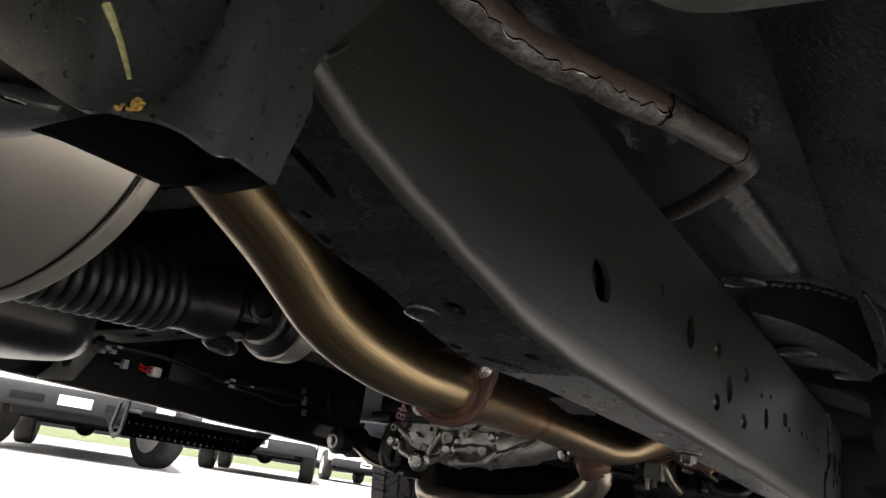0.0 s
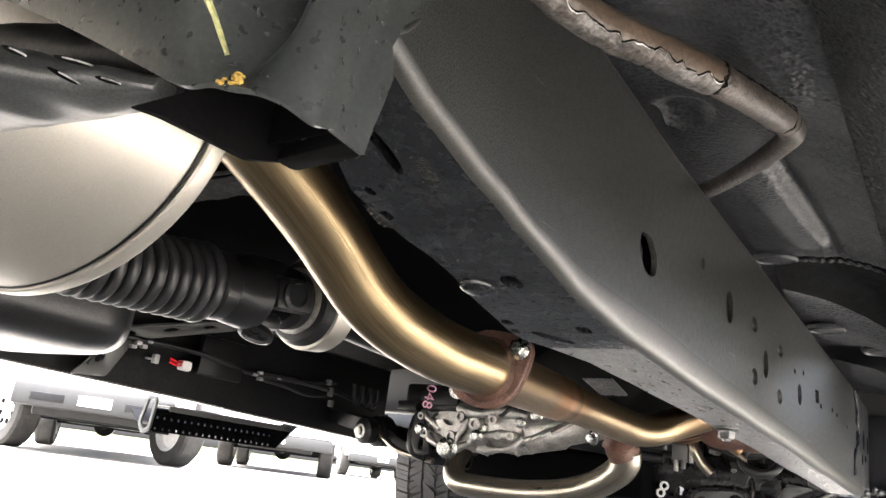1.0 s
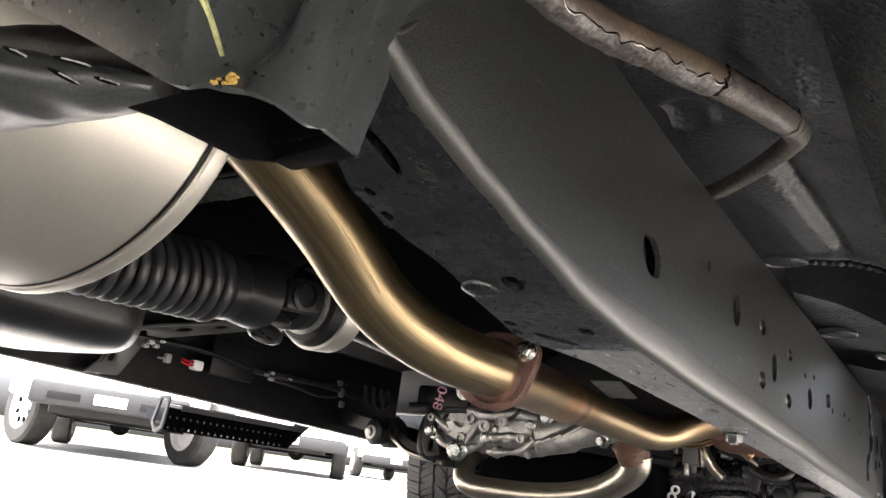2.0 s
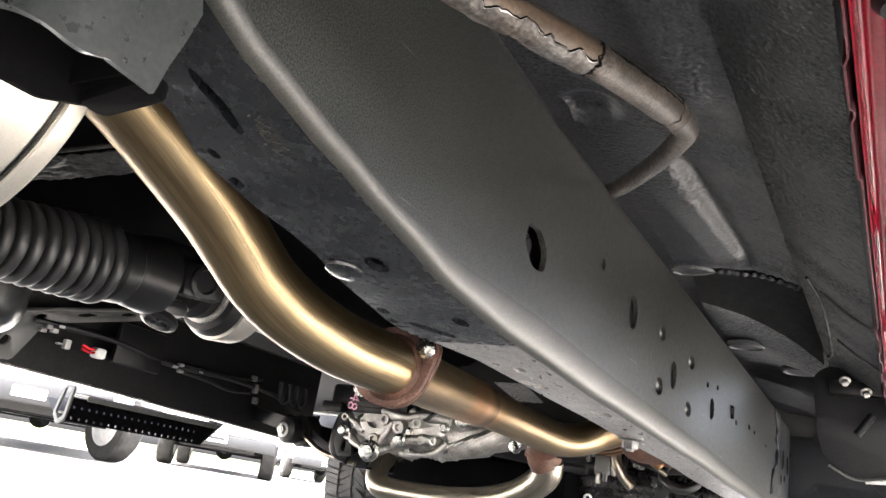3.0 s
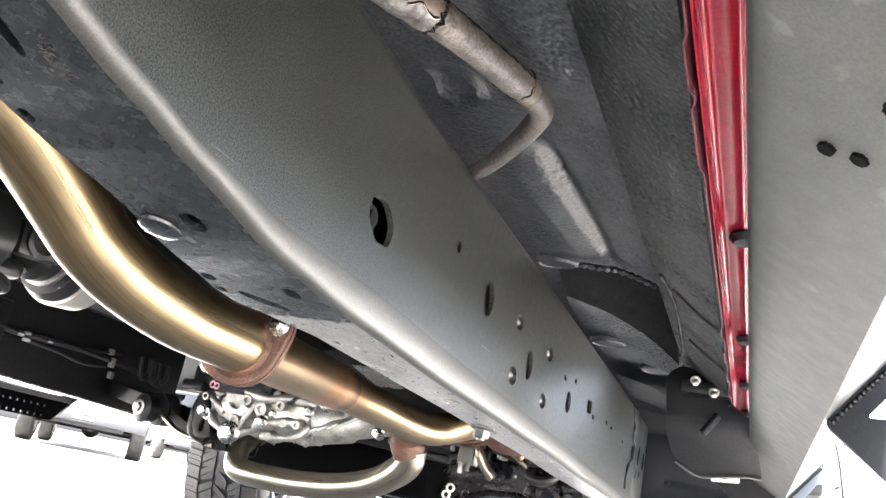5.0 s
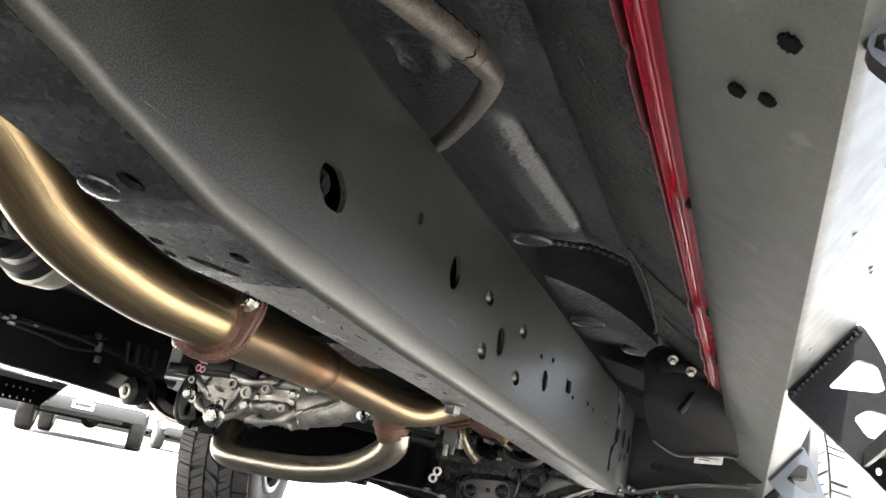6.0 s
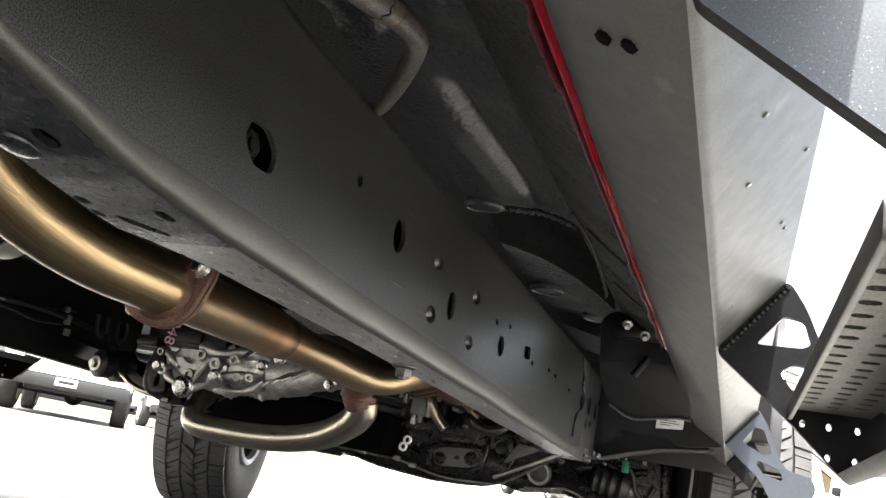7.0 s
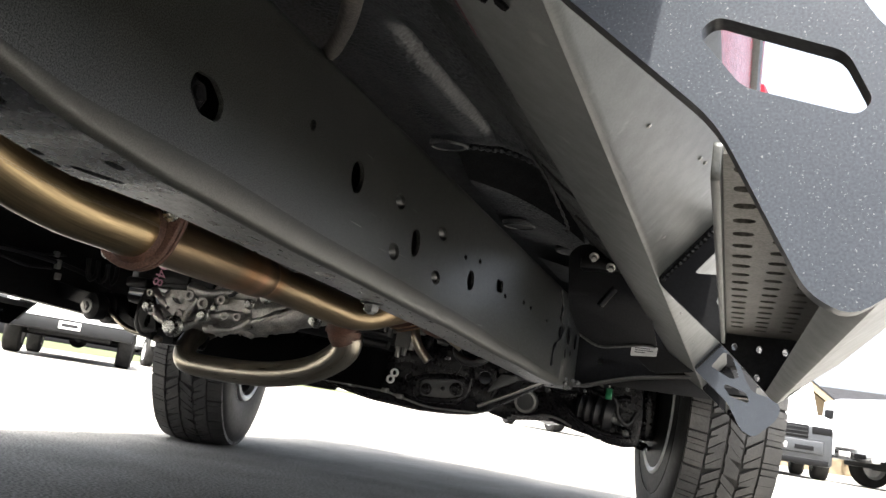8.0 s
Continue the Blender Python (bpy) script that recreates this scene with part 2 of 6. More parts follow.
M["asphalt"] = mat("worn_asphalt", (0.240, 0.230, 0.210), 0.85, 0.0, 0.2, 3.5, 0.5, 0.5, 150, second=(0.272, 0.259, 0.235), amount=0.6, second_scale=0.8, spec=0.3)
M["white"] = mat("white_car_paint", (0.8, 0.8, 0.8), 0.25, 0.0, 0.03, 3, 0.02, 0.0, 300, coat=0.6)
M["grey_trim"] = mat("grey_bumper_plastic", (0.0115, 0.0118, 0.0125), 0.6, 0.0, 0.1, 8, 0.08, 0.0, 400, spec=0.3)
M["chrome"] = mat("satin_chrome", (0.62, 0.63, 0.64), 0.22, 1.0, 0.1, 8, 0.05, 0.0, 400)
M["tint"] = mat("tinted_window_glass", (0.16, 0.22, 0.23), 0.08, 0.0, 0.05, 3, 0.02, 0.0, 300, spec=0.8)
M["lamp_red"] = mat("red_lamp_lens", (0.5, 0.02, 0.03), 0.15, 0.0, 0.1, 10, 0.05, 0.0, 300)
M["lamp_clear"] = mat("clear_lamp_lens", (0.75, 0.77, 0.8), 0.12, 0.2, 0.1, 10, 0.05, 0.0, 300)
M["plate_white"] = mat("white_label_stock", (0.8, 0.8, 0.78), 0.5, 0.0, 0.05, 30, 0.05, 0.0, 400)
M["pale_clip"] = mat("grey_white_clip", (0.36, 0.36, 0.35), 0.5, 0.0, 0.1, 30, 0.05, 0.0, 400)
M["green"] = mat("green_plastic", (0.008, 0.13, 0.05), 0.45, 0.0, 0.1, 30, 0.05, 0.0, 400)
M["yellow"] = mat("yellow_paint_pen", (0.20, 0.20, 0.085), 0.6, 0.0, 0.3, 60, 0.2, 0.1, 400)
M["ochre"] = mat("ochre_paint_pen", (0.22, 0.14, 0.025), 0.6, 0.0, 0.3, 60, 0.2, 0.1, 400)
M["pink"] = mat("pink_paint_pen", (0.6, 0.3, 0.4), 0.6, 0.0, 0.2, 60, 0.1, 0.0, 400)
M["grass"] = mat("dry_verge_grass", (0.055, 0.075, 0.022), 0.9, 0.0, 0.35, 2, 0.3, 0.5, 60, second=(0.11, 0.10, 0.04), amount=0.6, second_scale=0.6)
M["stucco"] = mat("tan_stucco", (0.24, 0.185, 0.115), 0.85, 0.0, 0.08, 2, 0.08, 0.2, 90)
M["shingle"] = mat("grey_roof_shingle", (0.022, 0.022, 0.024), 0.85, 0.0, 0.15, 3, 0.2, 0.3, 60, spec=0.15)
M["dust"] = mat("dried_mud_smear", (0.05, 0.047, 0.041), 0.8, 0.0, 0.3, 50, 0.3, 0.1, 500, spec=0.2)


# ---- builders ----
def finish(bm, material, name, sharp=38):
    bmesh.ops.recalc_face_normals(bm, faces=bm.faces)
    me = bpy.data.meshes.new(name)
    bm.to_mesh(me)
    bm.free()
    me.materials.append(material)
    me.polygons.foreach_set("use_smooth", [True] * len(me.polygons))
    me.set_sharp_from_angle(angle=radians(sharp))
    return me


def thing(name, at, label, category, group="", kind=""):
    ob = new(name)
    ob.empty_display_size = 0.05
    ob.location = at
    return tagged(ob, label, category, group, kind)


def under(ob, parent):
    ob.parent = parent
    place = parent.matrix_basis.copy()
    if parent.parent:
        place = Matrix()
    ob.matrix_parent_inverse = place.inverted()
    return ob


def part(name, bm, material, parent, label="", sharp=38):
    ob = new(name, bm if isinstance(bm, bpy.types.Mesh) else finish(bm, material, name, sharp))
    under(ob, parent)
    return tagged(ob, label)


def solid(name, bm, material, label, category, group="", kind="", sharp=38):
    return tagged(new(name, finish(bm, material, name, sharp)), label, category, group, kind)


def box(x0, x1, y0, y1, z0, z1, bev=0.0, bm=None, m=None):
    bm = bm or bmesh.new()
    t = bmesh.new()
    bmesh.ops.create_cube(t, size=1, matrix=Matrix.Translation(((x0 + x1) / 2, (y0 + y1) / 2, (z0 + z1) / 2)) @ Matrix.Diagonal((abs(x1 - x0), abs(y1 - y0), abs(z1 - z0), 1)))
    if bev:
        bmesh.ops.bevel(t, geom=list(t.edges), offset=bev, segments=2, affect="EDGES", profile=0.5)
    return merge(bm, t, m)


def merge(bm, t, m=None):
    if m:
        bmesh.ops.transform(t, matrix=m, verts=t.verts)
    me = bpy.data.meshes.new("tmp")
    t.to_mesh(me)
    t.free()
    bm.from_mesh(me)
    bpy.data.meshes.remove(me)
    return bm


def smooth_path(pts, n=8):
    """A rounded line through the points."""
    p = [Vector(q) for q in pts]
    p = [2 * p[0] - p[1]] + p + [2 * p[-1] - p[-2]]
    out = []
    for i in range(1, len(p) - 2):
        for k in range(n):
            t = k / n
            a, b, c, d = p[i - 1], p[i], p[i + 1], p[i + 2]
            out.append(0.5 * ((2 * b) + (c - a) * t + (2 * a - 5 * b + 4 * c - d) * t * t + (3 * b - a - 3 * c + d) * t ** 3))
    return out + [p[-2]]


def sweep(pts, r, seg=20, bm=None, cap=True, rows=8, curved=True):
    """A round tube along a line; r: a radius, or a function of the share of the way."""
    bm = bm or bmesh.new()
    line = smooth_path(pts, rows) if curved else [Vector(q) for q in pts]
    tang = [(line[min(i + 1, len(line) - 1)] - line[max(i - 1, 0)]).normalized() for i in range(len(line))]
    side = tang[0].orthogonal().normalized()
    rings, run = [], [0.0]
    uv = bm.loops.layers.uv.verify()
    for p, q in zip(line, line[1:]):
        run.append(run[-1] + (q - p).length)
    for i, (c, t) in enumerate(zip(line, tang)):
        side = (side - t * side.dot(t)).normalized()
        other = t.cross(side)
        rr = r(i / (len(line) - 1)) if callable(r) else r
        rings.append([bm.verts.new(c + (side * math.cos(2 * math.pi * k / seg) + other * math.sin(2 * math.pi * k / seg)) * rr) for k in range(seg)])
    for i, (a, b) in enumerate(zip(rings, rings[1:])):
        for k in range(seg):
            f = bm.faces.new((a[k], a[(k + 1) % seg], b[(k + 1) % seg], b[k]))
            for loop, (u, v) in zip(f.loops, ((run[i], k), (run[i], k + 1), (run[i + 1], k + 1), (run[i + 1], k))):
                loop[uv].uv = (u * 10, v / seg)
    if cap:
        bm.faces.new(rings[0][::-1])
        bm.faces.new(rings[-1])
    return bm


def axis_pose(p, d):
    """A pose at p whose z runs along d."""
    return Matrix.Translation(p) @ Vector(d).normalized().to_track_quat("Z", "Y").to_matrix().to_4x4()


def lathe(profile, m, seg=32, bm=None, closed=False):
    """Rows of (radius, height) turned about z, then laid by m."""
    bm = bm or bmesh.new()
    rings = [[bm.verts.new(m @ Vector((r * math.cos(2 * math.pi * k / seg), r * math.sin(2 * math.pi * k / seg), h))) for k in range(seg)] for r, h in profile]
    pairs = list(zip(rings, rings[1:])) + ([(rings[-1], rings[0])] if closed else [])
    for a, b in pairs:
        for k in range(seg):
            bm.faces.new((a[k], a[(k + 1) % seg], b[(k + 1) % seg], b[k]))
    if not closed:
        for ring in (rings[0][::-1], rings[-1]):
            bm.faces.new(ring)
    return bm


def cyl(p0, p1, r, seg=20, bm=None, bev=0.0):
    d = Vector(p1) - Vector(p0)
    h = d.length
    prof = [(r - bev, 0), (r, bev), (r, h - bev), (r - bev, h)] if bev else [(r, 0), (r, h)]
    return lathe(prof, axis_pose(p0, d), seg, bm)


def bolt(p, d, r=0.008, h=0.008, bm=None):
    """A hexagon flange bolt head with a washer, standing at p along d."""
    bm = bm or bmesh.new()
    m = axis_pose(p, d)
    lathe([(r * 1.55, 0), (r * 1.55, h * 0.18), (r * 1.2, h * 0.32)], m, 16, bm)
    lathe([(r * 1.05, h * 0.25), (r * 1.05, h * 0.85), (r * 0.85, h)], m, 6, bm)
    return lathe([(r * 0.55, h * 0.9), (r * 0.5, h * 1.15)], m, 12, bm)


def plate(outline, holes, thick, m, bev=0.0):
    """A sheet of that outline with holes through it, its middle on m's xy plane."""
    cu = bpy.data.curves.new("tmp", "CURVE")
    cu.dimensions, cu.fill_mode, cu.extrude, cu.bevel_depth, cu.bevel_resolution = "2D", "BOTH", thick / 2 - bev, bev, 1
    for ring in [outline] + list(holes):
        s = cu.splines.new("POLY")
        s.points.add(len(ring) - 1)
        for q, (x, y) in zip(s.points, ring):
            q.co = (x, y, 0, 1)
        s.use_cyclic_u = True
    ob = bpy.data.objects.new("tmp", cu)
    scene.collection.objects.link(ob)
    bpy.context.view_layer.update()
    me = bpy.data.meshes.new_from_object(ob.evaluated_get(bpy.context.evaluated_depsgraph_get()))
    bpy.data.objects.remove(ob)
    bpy.data.curves.remove(cu)
    bm = bmesh.new()
    bm.from_mesh(me)
    bpy.data.meshes.remove(me)
    bmesh.ops.remove_doubles(bm, verts=bm.verts, dist=1e-6)
    bmesh.ops.transform(bm, matrix=m, verts=bm.verts)
    return bm


def oval(cx, cy, a, b, n=20, turn=0.0, power=2.0):
    out = []
    for k in range(n):
        t = 2 * math.pi * k / n
        c, s = math.cos(t), math.sin(t)
        u, v = a * math.copysign(abs(c) ** (2 / power), c), b * math.copysign(abs(s) ** (2 / power), s)
        out.append((cx + u * math.cos(turn) - v * math.sin(turn), cy + u * math.sin(turn) + v * math.cos(turn)))
    return out


def rounded(poly, r, n=4):
    """A polygon with its corners rounded."""
    out = []
    for i, p in enumerate(poly):
        p, a, b = Vector(p), Vector(poly[i - 1]), Vector(poly[(i + 1) % len(poly)])
        k = min(r, (a - p).length * 0.45, (b - p).length * 0.45)
        s, e = p + (a - p).normalized() * k, p + (b - p).normalized() * k
        for j in range(n + 1):
            t = j / n
            q = s * (1 - t) ** 2 + p * 2 * t * (1 - t) + e * t * t
            out.append((q.x, q.y))
    return out


def loft(rows, bm=None, loop=False, caps=False):
    """A skin over rows of points."""
    bm = bm or bmesh.new()
    vs = [[bm.verts.new(p) for p in row] for row in rows]
    for a, b in zip(vs, vs[1:]):
        for k in range(len(a) if loop else len(a) - 1):
            j = (k + 1) % len(a)
            bm.faces.new((a[k], a[j], b[j], b[k]))
    if caps:
        bm.faces.new(vs[0][::-1])
        bm.faces.new(vs[-1])
    return bm


def thicken(bm, t):
    """Gives a skin a thickness."""
    bmesh.ops.recalc_face_normals(bm, faces=bm.faces)
    bmesh.ops.solidify(bm, geom=list(bm.faces), thickness=t)
    return bm


def along(v, pts):
    """A value read off rows of (place, value), smoothly."""
    if v <= pts[0][0]:
        return pts[0][1]
    for (a, fa), (b, fb) in zip(pts, pts[1:]):
        if v <= b:
            t = (v - a) / (b - a)
            t = t * t * (3 - 2 * t) * 0.5 + t * 0.5
            return fa + (fb - fa) * t
    return pts[-1][1]


YZ = Matrix(((0, 0, 1, 0), (1, 0, 0, 0), (0, 1, 0, 0), (0, 0, 0, 1)))  # sheet x, y -> world y, z
XZ = Matrix(((1, 0, 0, 0), (0, 0, -1, 0), (0, 1, 0, 0), (0, 0, 0, 1)))  # sheet x, y -> world x, z
MID = -0.569  # the truck's middle line


def mirror(x):
    return 2 * MID - x


# ---- ground ----
solid("ground", loft([[(x, y, 0) for x in (-2500, -60, -8, -2, 1, 4, 60, 2500)] for y in (-2500, -60, -4, 0, 2, 4, 8, 60, 2500)]), M["asphalt"],
      "worn grey asphalt of a sunlit car park", "ground", kind="structure")


# ---- frame rails ----
LOWER = [(-0.4, 0.50), (0.0, 0.458), (0.10, 0.434), (0.154, 0.415), (0.194, 0.401), (0.238, 0.391), (0.29, 0.380), (0.357, 0.368), (0.439, 0.362),
         (0.62, 0.356), (0.945, 0.350), (1.23, 0.341), (1.58, 0.332), (1.75, 0.328)]
UPPER = [(-0.4, 0.62), (0.0, 0.575), (0.2, 0.54), (0.364, 0.524), (0.5, 0.518), (1.75, 0.516)]
INNER = [(-0.4, -0.05), (0.2, -0.072), (0.235, -0.083), (0.262, -0.083), (0.285, -0.0775), (0.32, -0.0765), (0.363, -0.081), (0.41, -0.088), (0.435, -0.088), (0.455, -0.079), (0.50, -0.067), (0.59, -0.060), (0.72, -0.057), (1.75, -0.057)]
CORNER = 0.0065
SOFT = [(-0.4, 0.006), (0.27, 0.008), (0.45, 0.052), (1.0, 0.050), (1.75, 0.030)]  # radius of the soft curve above the fold
TIGHT, TURN = 0.0075, radians(72)
DIP = [(-0.4, 0.0), (0.46, 0.0), (0.70, 0.0012), (1.75, 0.0012)]  # the bottom sheet hangs lower inwards


def bend(y):
    """Depth and height of the fold and the curve above it."""
    r = along(y, SOFT)
    return TIGHT * math.sin(TURN) + r * (1 - math.sin(TURN)), TIGHT * (1 - math.cos(TURN)) + r * math.cos(TURN)


def fold_line(y):
    """The section from the bottom sheet up to the face: offset inwards and height."""
    r = along(y, SOFT)
    deep, high = bend(y)
    low = [(TIGHT * math.sin(a) - deep, TIGHT * (1 - math.cos(a))) for a in [TURN * k / 10 for k in range(11)]]
    return low + [(-r * (1 - math.sin(a)), high - r * math.cos(a)) for a in [TURN + (math.pi / 2 - TURN) * k / 8 for k in range(1, 9)]]



def ys(a, b, n):
    return [a + (b - a) * k / n for k in range(n + 1)]


def frame_rail(side, label):
    X = (lambda x: x) if side > 0 else mirror
    rail = thing("frame_rail", (X(0), 0.8, 0.34), label, "frame rail", "chassis rails")
    line = ys(-0.4, 1.62, 90)
    low = [(y, along(y, LOWER) + bend(y)[1]) for y in line]
    top = [(y, along(y, UPPER) - 0.010) for y in line]
    holes = []
    if side > 0:
        holes = [rounded([(0.4255, 0.434), (0.445, 0.436), (0.459, 0.425), (0.457, 0.411), (0.437, 0.409), (0.4225, 0.421)], 0.006),
                 oval(0.567, 0.454, 0.0045, 0.005, 10), oval(0.654, 0.440, 0.012, 0.0145), oval(0.751, 0.447, 0.012, 0.0075),
                 oval(0.755, 0.397, 0.013, 0.0085), oval(0.805, 0.418, 0.012, 0.0145), oval(0.878, 0.447, 0.014, 0.008), oval(0.877, 0.396, 0.014, 0.008),
                 oval(0.999, 0.417, 0.014, 0.013), rounded([(1.112, 0.442), (1.145, 0.445), (1.148, 0.428), (1.115, 0.425)], 0.005),
                 oval(0.967, 0.440, 0.006, 0.0035, 8), oval(1.025, 0.448, 0.006, 0.0035, 8), oval(1.164, 0.427, 0.007, 0.004, 8),
                 oval(1.274, 0.437, 0.008, 0.004, 8), oval(1.323, 0.436, 0.008, 0.004, 8), oval(1.449, 0.433, 0.008, 0.004, 8)]
    part("outer_plate", plate(low + top[::-1], holes, 0.004, Matrix.Translation((X(-0.002 if side > 0 else -0.002), 0, 0)) @ YZ), M["frame"], rail)
    bm = bmesh.new()
    rows = []
    for y in line:
        rows.append([(X(dx), y, along(y, LOWER) + dz) for dx, dz in fold_line(y)])
    part("lower_bend", loft(rows, bm), M["frame_edge"], rail, "lighter folded edge", 80)
    rows = [[(X(-0.010 + 0.010 * math.sin(a)), y, along(y, UPPER) - 0.010 + 0.010 * math.cos(a)) for a in [math.pi / 2 * k / 5 for k in range(6)]] for y in line]
    part("upper_bend", thicken(loft(rows), 0.003), M["frame"], rail)
    # bottom sheet, with slots and drain holes
    out = [(X(-bend(y)[0]), y) for y in line] + [(X(along(y, INNER) + 0.008), y) for y in line[::-1]]
    slots = []
    if side > 0:
        for cx, cy, a, b, turn in [(-0.037, 0.203, 0.0032, 0.019, 0.10), (-0.036, 0.3275, 0.006, 0.0075, 0), (-0.072, 0.392, 0.004, 0.005, 0), (-0.076, 0.410, 0.0035, 0.0045, 0),
                                   (-0.055, 0.425, 0.0045, 0.017, -0.6), (-0.026, 0.407, 0.0045, 0.007, 0), (-0.044, 0.566, 0.0045, 0.014, -0.55),
                                   (-0.026, 0.676, 0.0085, 0.011, 0), (-0.0465, 0.180, 0.0025, 0.0025, 0), (-0.064, 0.231, 0.0025, 0.0035, 0), (-0.0695, 0.253, 0.003, 0.0040, 0), (-0.036, 0.52, 0.004, 0.007, 0.1)]:
            slots.append(oval(X(cx), cy, a, b, 16, turn, 2.6))
    bm = plate(out, slots, 0.004, Matrix())
    for y in line[1:-1]:
        bmesh.ops.bisect_plane(bm, geom=bm.verts[:] + bm.edges[:] + bm.faces[:], plane_co=(0, y, 0), plane_no=(0, 1, 0))
    bmesh.ops.triangulate(bm, faces=bm.faces)
    for v in bm.verts:
        v.co.z += along(v.co.y, LOWER) + 0.002 - along(v.co.y, DIP) * max(0, abs(v.co.x - X(0)) - CORNER) / 0.045
    if side > 0:  # ahead of the kink the reflected glare is painted as a paler sheet
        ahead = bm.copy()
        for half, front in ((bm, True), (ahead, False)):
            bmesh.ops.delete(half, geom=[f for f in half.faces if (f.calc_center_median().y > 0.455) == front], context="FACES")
        part("front_bottom_plate", ahead, M["frame_sheen"], rail, "underside coloured pale for reflected ground")
    part("bottom_plate", bm, M["frame_low"], rail, "scuffed underside coloured darker for its shade")
    part("inner_plate", thicken(loft([[(X(along(y, INNER) + 0.006), y, z) for z in (along(y, LOWER) + 0.002 - along(y, DIP), along(y, LOWER) + 0.05, along(y, UPPER))] for y in line]), 0.004), M["black"], rail)
    part("top_plate", thicken(loft([[(X(along(y, INNER)), y, along(y, UPPER)), (X(-0.010), y, along(y, UPPER))] for y in line]), 0.003), M["frame"], rail)
    return rail


right_rail = frame_rail(1, "satin black boxed steel chassis rail with punched holes, lighter folded edge")
frame_rail(-1, "black boxed steel chassis rail in deep shade with clipped wiring")

# pressed boss and weld nuts on the rail
part("boss", lathe([(0.0115, 0), (0.011, 0.0018), (0.0085, 0.0032), (0.004, 0.0036)], axis_pose((-0.0605, 0.3345, 0.3728), (0, -0.12, -1)), 24), M["frame_low"], right_rail, "round pressed boss")
part("weld_nut", bolt((-0.020, 0.442, 0.425), (1, 0, 0), 0.010, 0.012), M["black"], right_rail, "captive nut behind a hole")
for y, z, ra, rb in ((0.751, 0.447, 0.012, 0.0075), (0.755, 0.397, 0.013, 0.0085), (0.878, 0.447, 0.014, 0.008), (0.877, 0.396, 0.014, 0.008)):
    rows = [[(x, yy, zz) for yy, zz in oval(y + 0.3 * (1 - k) * ra, z - 0.2 * (1 - k) * rb, ra * k, rb * k, 20)] for x, k in ((-0.0035, 1.02), (-0.006, 0.9), (-0.0125, 0.35), (-0.013, 0.1))]
    part("dimple", loft(rows, loop=True), M["frame"], right_rail, "pressed dimple")
part("end_bead", sweep([(-0.001, 0.1475, 0.403), (0.0005, 0.1485, 0.412), (0.0008, 0.153, 0.4195), (0.0005, 0.160, 0.424), (-0.001, 0.170, 0.4345)], lambda t: 0.0022 - 0.0010 * t, 14), M["frame_edge"], right_rail, "rolled bead where the rail begins")
part("bolt", bolt((-0.036, 0.802, 0.3520), (0, 0, -1), 0.0080, 0.012), M["frame"], right_rail, "black hexagon bolt head")
rnd = random.Random(3)
for x, y, spread, count in ((-0.026, 0.222, 0.005, 60), (-0.026, 0.226, 0.010, 20), (-0.030, 0.275, 0.022, 26), (-0.044, 0.31, 0.020, 14), (-0.030, 0.45, 0.025, 14)):
    bm = bmesh.new()
    for k in range(count):
        cx, cy = x + rnd.gauss(0, spread * 0.35), y + rnd.gauss(0, spread)
        cx = min(cx, -CORNER - 0.002)
        size = rnd.uniform(0.00015, 0.00055)
        bmesh.ops.create_icosphere(bm, subdivisions=1, radius=1, matrix=Matrix.Translation((cx, cy, along(cy, LOWER) - 0.0001)) @ Matrix.Rotation(rnd.uniform(0.0, 3.1), 4, "Z") @ Matrix.Diagonal((size * rnd.uniform(1, 2.6), size, 0.0002, 1)))
    tagged(part("mud_spatter", bm, M["dust"], right_rail, "dried mud flecks"), kind="stuff")

# ---- spring hanger bracket at the rear of the rail ----
hanger = thing("spring_hanger", (-0.04, 0.10, 0.36), "dusty black pressed steel spring hanger bracket with yellow paint marks", "bracket")
# columns of the pressed wall: foot x, y, z and its lean in y with height
COLUMNS = [(-0.190, 0.082, 0.446, -0.10), (-0.140, 0.085, 0.424, -0.10), (-0.099, 0.088, 0.4055, -0.10), (-0.076, 0.090, 0.3945, -0.10), (-0.048, 0.0925, 0.3805, -0.08), (-0.029, 0.095, 0.3715, 0.0), (-0.018, 0.0965, 0.3705, 0.50), (-0.011, 0.0985, 0.3688, 0.75),
           (-0.005, 0.1035, 0.3690, 0.42), (0.001, 0.1090, 0.3672, 0.14), (0.0055, 0.117, 0.3640, 0.12), (0.0035, 0.1265, 0.3675, 0.255)]
feet = smooth_path([q[:3] for q in COLUMNS], 6)
leans = [v.x for v in smooth_path([(q[3], 0, 0) for q in COLUMNS], 6)]
EDGE = [(0.366, 0.144), (0.401, 0.153), (0.412, 0.149), (0.425, 0.156), (0.46, 0.180), (0.52, 0.21)]
rows = []
for k in range(15):
    t = k / 14
    row = []
    for p, lean in zip(feet, leans):
        up = (0.56 - p.z) * t
        row.append((p.x, p.y + lean * min(up, 0.10) * (1 if lean > 0 else 1 - 0.25 * min(1, up / 0.06)), p.z + up))
    z = 0.366 + (0.52 - 0.366) * t
    y0 = row[-1][1]
    row += [(0.0030, y0 + (along(z, EDGE) - y0) * s, row[-1][2] + (z - row[-1][2]) * s) for s in (0.05, 0.5, 1.0)]
    rows.append(row)
part("outer_wall", thicken(loft(rows), 0.0022), M["hanger"], hanger, "dusty pressed wall with rolled lip", 45)
